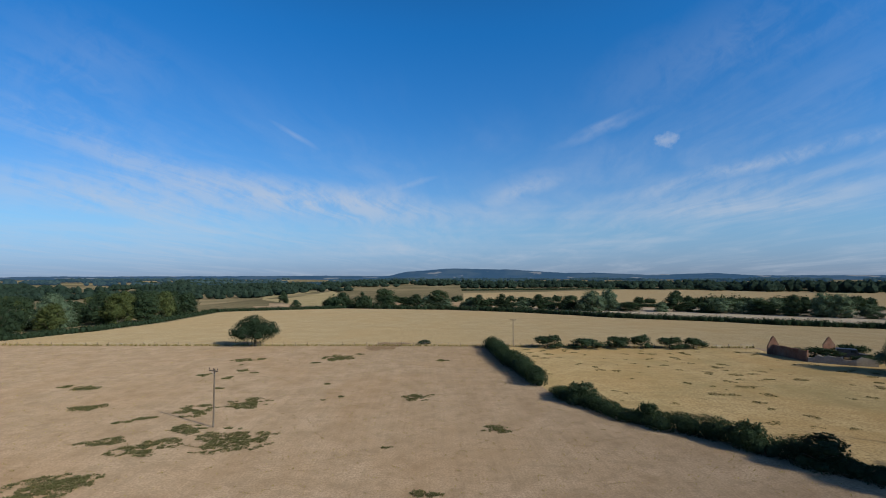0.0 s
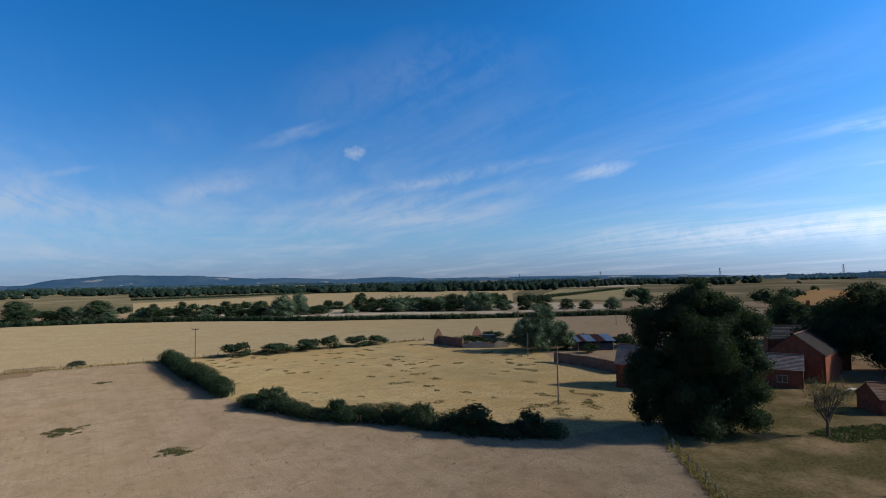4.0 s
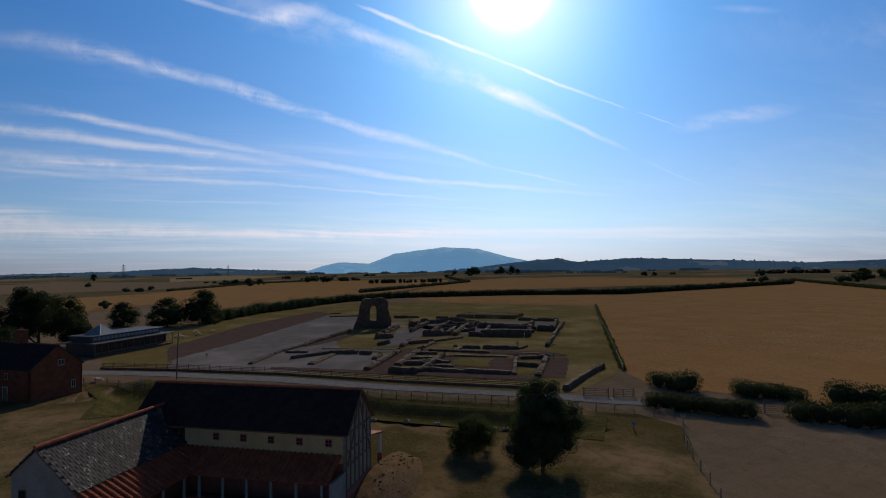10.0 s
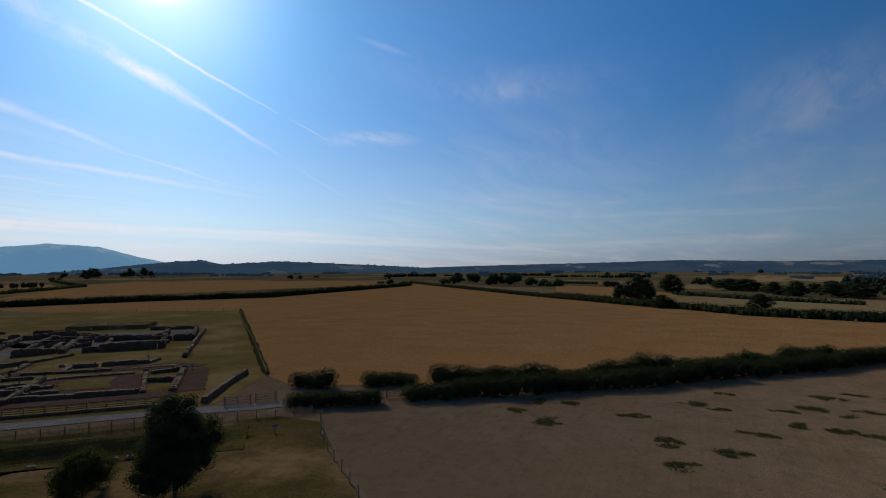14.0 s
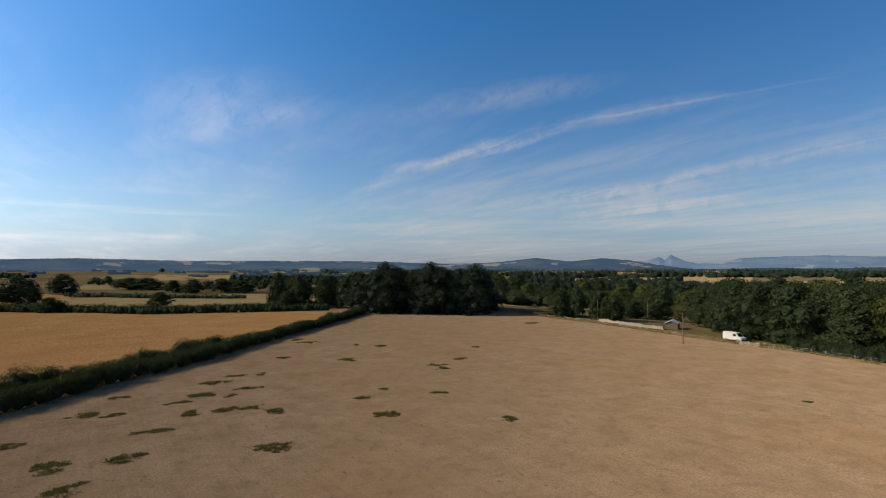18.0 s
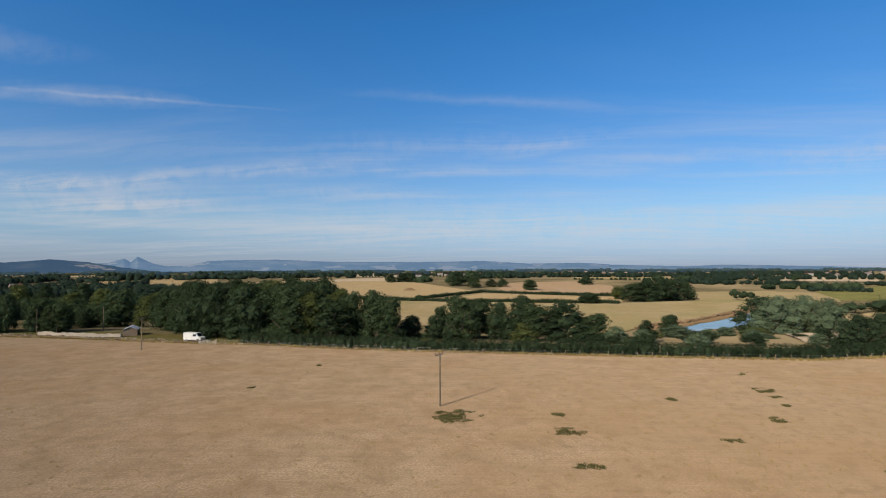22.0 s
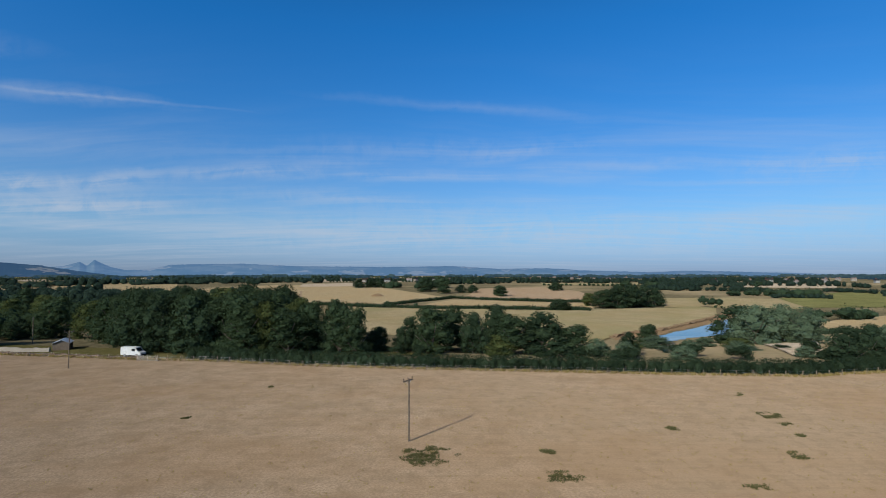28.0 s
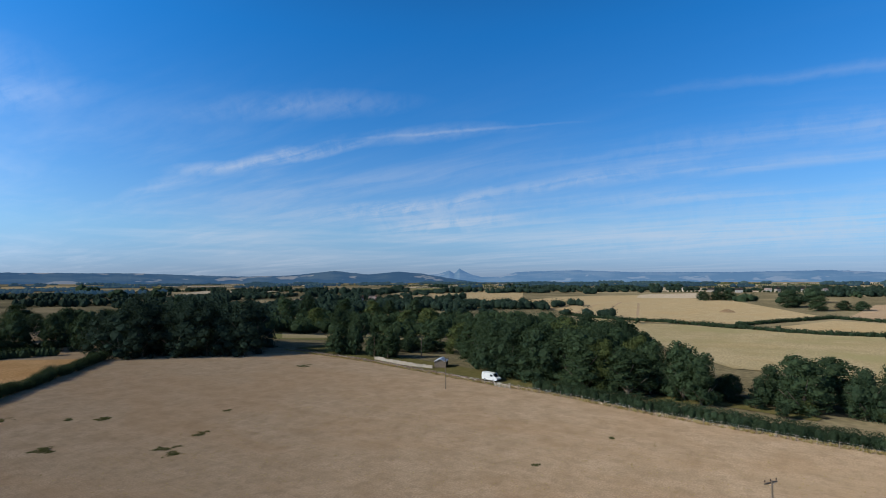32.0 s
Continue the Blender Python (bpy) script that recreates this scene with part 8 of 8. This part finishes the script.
for x, y, a in ((58.9, 17.8, -60), (43.7, -49.7, -140), (104.2, 0.8, -80), (130.3, -11.8, -90), (42.8, -57.3, -140), (88, -76, -120), (137, -116, -120), (106, -80, -120), (176, -112, -120)):
    sign(x, y, a)


def vehicle(m, label, body, dark=False):
    """A boxy four-wheeled vehicle, nose towards +x."""
    v = empty("vehicle", m, label, "vehicle")
    if dark:
        part("body", prism(bmesh.new(), [(-2.3, 0.5), (2.3, 0.5), (2.35, 1.05), (1.0, 1.2), (0.7, 1.9), (-2.2, 1.95), (-2.3, 1.1)], -0.85, 0.85), body, v)
    else:
        part("body", prism(bmesh.new(), [(-2.6, 0.45), (2.6, 0.45), (2.65, 1.1), (1.9, 1.35), (1.2, 2.25), (-2.55, 2.35), (-2.65, 1.2)], -0.95, 0.95), body, v)
    w = 0.86 if dark else 0.96
    part("windscreen", prism(bmesh.new(), [(0.98, 1.25), (0.74, 1.82), (0.70, 1.80), (0.94, 1.24)] if dark else [(1.92, 1.40), (1.28, 2.15), (1.24, 2.12), (1.88, 1.38)], -0.75, 0.75), M["glass"], v)
    for s in (-1, 1):
        part("side_window", boxes((-0.2, s * w - 0.01, 1.25, 0.6, s * w + 0.01, 1.75)) if dark else boxes((0.3, s * w - 0.01, 1.4, 1.2, s * w + 0.01, 1.95)), M["glass"], v)
        for x in (-1.5, 1.5):
            wh = part("wheel", rod(bmesh.new(), (x, s * (w - 0.22), 0.36), (x, s * (w + 0.02), 0.36), 0.36, n=18), M["tyre"], v)
            part("rim", rod(bmesh.new(), (x, s * (w + 0.005), 0.36), (x, s * (w + 0.03), 0.36), 0.2, n=12), M["wire"], wh)
        part("headlight", boxes((2.3 if dark else 2.62, s * 0.6 - 0.12, 0.85, 2.38 if dark else 2.68, s * 0.6 + 0.12, 1.02)), M["white_paint"], v)
    part("bumper", boxes((2.28 if dark else 2.6, -0.85, 0.45, 2.45 if dark else 2.75, 0.85, 0.65)), M["tyre"], v)
    return v


vehicle(pose(101.5, 126.0, 0, 0, 0, -30) @ Matrix.Diagonal((1.35, 1.3, 1.35, 1)), "old dark blue truck parked in the walled yard", M["dark_paint"], True)
vehicle(pose(-140.6, -71.0, ground_z(-140.6, -71.0), 0, 0, 80), "white van on the lane behind the field fence", M["white_paint"])


# ---- rough growth ----
def tufts(name, label, places, mat, seed, leaf=0.16, height=0.3, per=7, category="weeds", kind="stuff"):
    """Low clumps of blades and leaves at many places."""
    rng = np.random.default_rng(seed)
    p = np.repeat(np.array(places, float), per, axis=0)
    n = len(p)
    a = rng.uniform(0, 2 * np.pi, n)
    r = rng.uniform(0.02, 0.28, n)
    base = p.copy()
    base[:, 0] += np.cos(a) * r
    base[:, 1] += np.sin(a) * r
    lean = rng.uniform(0.05, 0.25, n)
    h = height * rng.uniform(0.5, 1.2, n)
    b = rng.uniform(0, 2 * np.pi, n)
    w = leaf * rng.uniform(0.6, 1.2, n)
    side = np.stack([np.cos(b) * w, np.sin(b) * w, np.zeros(n)], 1)
    tip = base + np.stack([np.cos(a) * lean, np.sin(a) * lean, h], 1)
    mid = (base + tip) / 2 + np.array([0, 0, 0.03])
    v = np.stack([base - [0, 0, 0.03], mid - side, tip, mid + side], 1).reshape(-1, 3)
    f = np.arange(4 * n).reshape(-1, 4).tolist()
    return tagged(raw(name, v.tolist(), f, M[mat]), label, category, kind=kind)


def weed_patch(x, y, a, b, seed):
    """Where the weeds of one patch stand: an uneven oval with bare gaps and a thin edge."""
    rng = random.Random(seed)
    turn = math.atan2(y, x) + math.pi / 2
    out = []
    for i in range(int(min(1100, 14 + a * b * 11))):
        u, r = rng.uniform(0, 2 * math.pi), rng.random() ** 0.6 * 1.15
        px, py = a / 2 * r * math.cos(u), b / 2 * r * math.sin(u)
        wx, wy = x + px * math.cos(turn) - py * math.sin(turn), y + px * math.sin(turn) + py * math.cos(turn)
        if noise.noise(Vector((wx * 0.75, wy * 0.75, 0.5 + seed))) + 0.35 * noise.noise(Vector((wx * 2.1, wy * 2.1, 3.0))) < -0.22 + 0.5 * r * r - 0.1:
            continue
        out.append((wx, wy, ground_z(wx, wy)))
    return out


WEEDS = []
WEEDS += [(-24.2, 67.3, 10.4, 9.8), (-33.4, 64.5, 7.0, 7.1), (-31.5, 71.4, 4.1, 5.1), (-34.9, 81.7, 5.9, 8.2), (-28.4, 86.1, 6.3, 7.2), (-39.2, 66.6, 6.2, 3.1), (-65.8, 99.8, 2.6, 2.4), (-61.4, 98.2, 4.1, 4.1), (-52.3, 83.6, 5.2, 4.2), (-22.0, 132.7, 7.0, 9.3), (-26.1, 126.0, 2.6, 3.4), (-39.6, 115.9, 2.2, 3.7), (-39.3, 107.1, 3.3, 3.1), (-37.2, 97.5, 2.0, 2.6), (-1.7, 89.2, 5.4, 5.8), (-4.5, 63.0, 2.1, 2.0), (9.0, 70.6, 3.7, 3.1), (-36.2, 52.4, 8.0, 6.7), (-35.0, 53.8, 4.4, 2.6), (-44.4, 129.9, 5.4, 4.6), (0.1, 50.0, 4.2, 1.5), (20.4, -71.3, 3.5, 2.4)]
WEEDS += [(15.1, -67.8, 3.7, 3.7), (18.5, -77.6, 2.1, 3.5), (14.1, -78.1, 2.5, 2.8), (5.6, -74.8, 3.9, 2.4), (1.2, -64.8, 3.6, 4.0), (-0.1, -57.8, 4.4, 3.9), (-3.2, -84.8, 5.1, 3.7), (-70.8, -0.3, 5.8, 5.7), (-86.5, -33.7, 1.4, 1.2), (-53.8, 12.9, 3.4, 2.2), (-64.5, 12.9, 4.3, 2.7), (-71.9, 12.9, 1.6, 1.4), (-62.2, 30.1, 2.9, 2.3), (-69.7, 39.5, 3.0, 3.6), (-85.8, 46.5, 2.9, 4.1), (-82.2, 46.2, 1.6, 2.5), (-99.1, 49.9, 1.6, 2.4), (-58.7, 49.3, 3.1, 3.9), (-52.2, 41.4, 3.3, 2.6), (-80.5, 30.2, 2.5, 1.9)]
WEEDS += [(-57.8, 44.7, 1.5, 1.2), (-76.9, 44.7, 0.8, 1.5), (-5.1, -63.6, 3.2, 2.8), (-7.1, -63.0, 1.9, 2.1), (-19.0, -58.0, 4.0, 2.9), (-7.3, -72.2, 3.0, 1.8), (-9.5, -71.9, 3.1, 1.4), (-5.3, -83.2, 2.7, 2.9), (-13.8, -77.5, 2.5, 4.5), (-23.2, -72.3, 3.2, 3.9), (-20.3, -76.7, 5.2, 3.9), (-17.7, -76.9, 2.6, 2.3), (-13.1, -84.9, 3.8, 2.0), (-20.5, -84.6, 1.9, 2.9), (-16.9, -87.9, 4.0, 3.0), (-24.1, -88.6, 4.3, 2.0), (-29.0, -99.1, 1.6, 2.6), (-38.0, -113.9, 3.5, 2.1)]
WEEDS += [(-50.1, -140.7, 2.9, 3.4), (-50.9, -133.2, 5.6, 4.1), (-48.3, -103.8, 3.7, 4.1), (-58.7, -122.4, 1.6, 2.9), (-63.0, -117.3, 2.5, 2.8), (-58.7, -84.0, 2.6, 3.4), (-60.0, -88.2, 4.0, 2.4), (-67.9, -91.5, 3.6, 2.8), (-81.2, -102.1, 1.9, 2.8), (-41.4, -75.6, 1.2, 1.5), (-36.1, -72.4, 2.0, 1.7), (-47.2, -68.3, 2.1, 1.5), (-35.2, -62.3, 4.5, 2.7), (-46.0, -51.9, 2.6, 2.5), (-6.6, -93.4, 2.8, 1.9), (-24.4, -100.1, 3.8, 2.0), (-20.2, -96.1, 5.3, 2.7), (-130.6, -134.0, 4.7, 5.7), (-86.2, -33.5, 1.4, 1.2), (-106.1, -28.0, 0.7, 1.1)]
WEEDS += [(-45.4, 110.4, 3.9, 2.6), (-43.4, 123.2, 2.4, 2.4), (-40.7, 131.1, 2.9, 2.7), (-17.8, 138.9, 2.0, 3.0), (-36.1, 113.0, 1.6, 1.3), (3.8, 128.1, 3.5, 2.6), (-39.8, 77.3, 3.7, 1.6), (-41.9, 75.1, 2.1, 1.5), (-18.8, 101.0, 0.8, 1.6), (-17.1, 87.8, 0.7, 1.2), (-14.5, 90.1, 0.5, 1.2)]
tufts("field_weeds", "patches of green nettles and coarse grass in the dry field", [p for i, (x, y, a, b) in enumerate(WEEDS) for p in weed_patch(x, y, a, b, 500 + i)], "weed", 500, 0.065, 0.12, 9)


def scatter(outline, n, seed, clump=0.0):
    rng = random.Random(seed)
    xs, ys = [p[0] for p in outline], [p[1] for p in outline]
    out = []
    while len(out) < n:
        x, y = rng.uniform(min(xs), max(xs)), rng.uniform(min(ys), max(ys))
        if inside(x, y, outline) and (not clump or noise.noise(Vector((x * 0.34, y * 0.34, seed))) + 0.5 * noise.noise(Vector((x * 0.06, y * 0.06, seed))) > clump):
            out.append((x, y, ground_z(x, y)))
    return out


PADDOCK = [(21, 148), (22, 108), (24, 92), (32, 76), (44, 60), (56, 50), (76, 60), (86, 76), (88, 92), (94, 104), (86, 124), (88, 144)]
tufts("paddock_tufts", "coarse olive grass tufts in the paddock", scatter(PADDOCK, 2400, 71, 0.42), "dry_weed", 71, 0.10, 0.14, 4)
tufts("dry_tufts", "short dry stalks over the grazed field", scatter([(-110, -100), (10, -85), (45, -50), (20, -25), (40, 22), (48, 40), (15, 90), (12, 148), (-110, 150), (-108, 60)], 9000, 72), "straw", 72, 0.05, 0.12, 3)
tufts("fence_grass", "tall dry grass along the field fence", [(x + random.Random(i).uniform(-0.5, 0.5), y + random.Random(i + 7).uniform(-0.6, 0.6), 0) for i, (x, y, a) in enumerate(along([(-130, 160), (-75, 157), (-10, 155), (18, 153), (54, 149.5), (91, 147)], 0.35))], "straw", 73, 0.09, 0.6, 6)
tufts("fence_grass", "tall dry grass along the lawn fence", [(x + random.Random(i).uniform(-0.7, 0.7), y + random.Random(i + 9).uniform(-0.7, 0.7), 0) for i, (x, y, a) in enumerate(along([(58, 40), (50, 31), (45, 25.5), (41, 20), (30, 9)], 0.12))], "straw", 74, 0.045, 0.34, 9)
tufts("hedge_grass", "dry grass at the foot of the western hedge", [(x + 0.8 + random.Random(i).uniform(-0.6, 0.6), y + random.Random(i + 9).uniform(-0.6, 0.6), ground_z(x, y)) for i, (x, y, a) in enumerate(along([(-153, -170), (-148, -120), (-140, -84), (-136, -65), (-134.5, -51), (-128, -28), (-124.5, -10), (-120.5, 18), (-116.5, 47), (-114, 71), (-118, 90), (-123.5, 106)], 0.25))], "straw", 75, 0.09, 0.55, 6)

tufts("nettle_bed", "green nettles round the small tree", scatter([(71.5, 26.5), (77, 24), (84, 24.5), (84, 27), (77, 30), (73, 30.5)], 520, 76), "leaf_mid", 76, 0.06, 0.22, 6)


def lump(name, label, category, x, y, a, b, h, mat, seed):
    """A low heap with an uneven round outline."""
    verts, faces = [], []
    n, k = 22, 7
    for j in range(k):
        f = j / (k - 1)
        for i in range(n):
            u = 2 * math.pi * i / n
            w = 1 + 0.22 * noise.noise(Vector((math.cos(u) * 1.5, math.sin(u) * 1.5, seed)))
            px, py = a * (1 - f) * w * math.cos(u), b * (1 - f) * w * math.sin(u)
            verts.append((x + px, y + py, ground_z(x, y) + h * (1 - (1 - f) ** 2) * (1 + 0.2 * noise.noise(Vector((px * 0.6, py * 0.6, seed)))) - 0.1 * (j == 0)))
    for j in range(k - 1):
        for i in range(n):
            faces.append((j * n + i, j * n + (i + 1) % n, (j + 1) * n + (i + 1) % n, (j + 1) * n + i))
    return tagged(raw(name, verts, faces, M[mat]), label, category)


lump("manure_heap", "dark brown heap in the middle of a golden stubble field", "heap", -602, -62, 4.5, 7.5, 3.2, "earth", 5)


def lane_shed():
    """A small grey shed with a pitched tin roof beside the pale wall."""
    t = empty("lane_shed", pose(-153, -96, ground_z(-153, -96), 0, 0, 25), "small dark shed with a pale grey tin roof by the lane", "shed")
    part("walls", boxes((-2.6, -1.8, 0, 2.6, 1.8, 1.9)), M["pole"], t)
    for k in (-1, 1):
        bm = boxes((-2.9, 0, -0.05, 2.9, 2.2, 0.0))
        part("roof_slope", bm, M["tin"], t, "pale grey tin sheet").matrix_basis = pose(0, 0, 2.75) @ pose(0, 0, 0, 0, 0, 0 if k > 0 else 180) @ pose(0, 0, 0, -24)
    part("gable", prism(bmesh.new(), [(-1.8, 1.9), (1.8, 1.9), (0, 2.68)], -2.6, 2.6), M["pole"], t).matrix_basis = pose(0, 0, 0, 0, 0, 90)


lane_shed()


# ---- far off: pylons and a village ----
def pylon(az, r, h):
    """A lattice tower: four tapering legs, cross-braces and three pairs of arms."""
    x, y = -math.sin(radians(az)) * r, math.cos(radians(az)) * r
    p = empty("pylon", pose(x, y, ground_z(x, y), 0, 0, az + 30), "far grey steel lattice pylon on the plain", "pylon", "far pylons")
    for sx in (-1, 1):
        for sy in (-1, 1):
            part("leg", rod(bmesh.new(), (sx * h * 0.09, sy * h * 0.09, 0), (sx * 0.5, sy * 0.5, h), 0.35, 0.3, 4), M["steel"], p)
    bm = bmesh.new()
    for i in range(7):
        f0, f1 = i / 7, (i + 1) / 7
        w0, w1 = h * 0.09 * (1 - f0) + 0.5 * f0, h * 0.09 * (1 - f1) + 0.5 * f1
        for s in (-1, 1):
            rod(bm, (-w0, s * w0, h * f0), (w1, s * w1, h * f1), 0.2, n=3)
            rod(bm, (s * w0, -w0, h * f0), (s * w1, w1, h * f1), 0.2, n=3)
    part("bracing", bm, M["steel"], p)
    for f, w in ((0.66, 0.16), (0.79, 0.20), (0.92, 0.14)):
        part("arm", rod(rod(bmesh.new(), (-w * h, 0, h * f), (0, 0, h * f + 1.2), 0.3, n=4), (0, 0, h * f + 1.2), (w * h, 0, h * f), 0.3, n=4), M["steel"], p)


for az, r, h in ((-42.1, 2900, 40), (-50.4, 2500, 42), (-61.4, 2300, 42), (-70.9, 2400, 42), (-79.1, 2200, 42), (-88.2, 2000, 44), (-97.2, 2300, 44)):
    pylon(az, r, h)


def far_house(x, y, turn, wall, roof, w=11.0):
    h = empty("far_house", pose(x, y, ground_z(x, y), 0, 0, turn), "far village house with a pitched roof", "house", "houses of the far village")
    part("walls", boxes((-w / 2, -3.5, 0, w / 2, 3.5, 5.0)), M[wall], h)
    part("roof", prism(bmesh.new(), [(-3.9, 4.9), (3.9, 4.9), (0, 8.2)], -w / 2 - 0.3, w / 2 + 0.3), M[roof], h).matrix_basis = pose(0, 0, 0, 0, 0, 90)
    part("chimney", boxes((w / 2 - 1.5, -0.5, 7, w / 2 - 0.5, 0.5, 9.4)), M["brick"], h)


def village(az0, az1, r0, r1, n, seed):
    rng = random.Random(seed)
    for i in range(n):
        a, r = radians(rng.uniform(az0, az1)), rng.uniform(r0, r1)
        far_house(-math.sin(a) * r, math.cos(a) * r, rng.uniform(0, 180), rng.choice(("pale_stone", "brick_old", "white_wash")), rng.choice(("old_tile", "slate", "old_tile")), rng.uniform(8, 14))


village(64, 44, 1100, 1700, 26, 91)
village(100, 88, 1000, 1300, 8, 92)
village(140, 130, 700, 900, 5, 93)
village(80, 68, 1300, 1900, 8, 94)
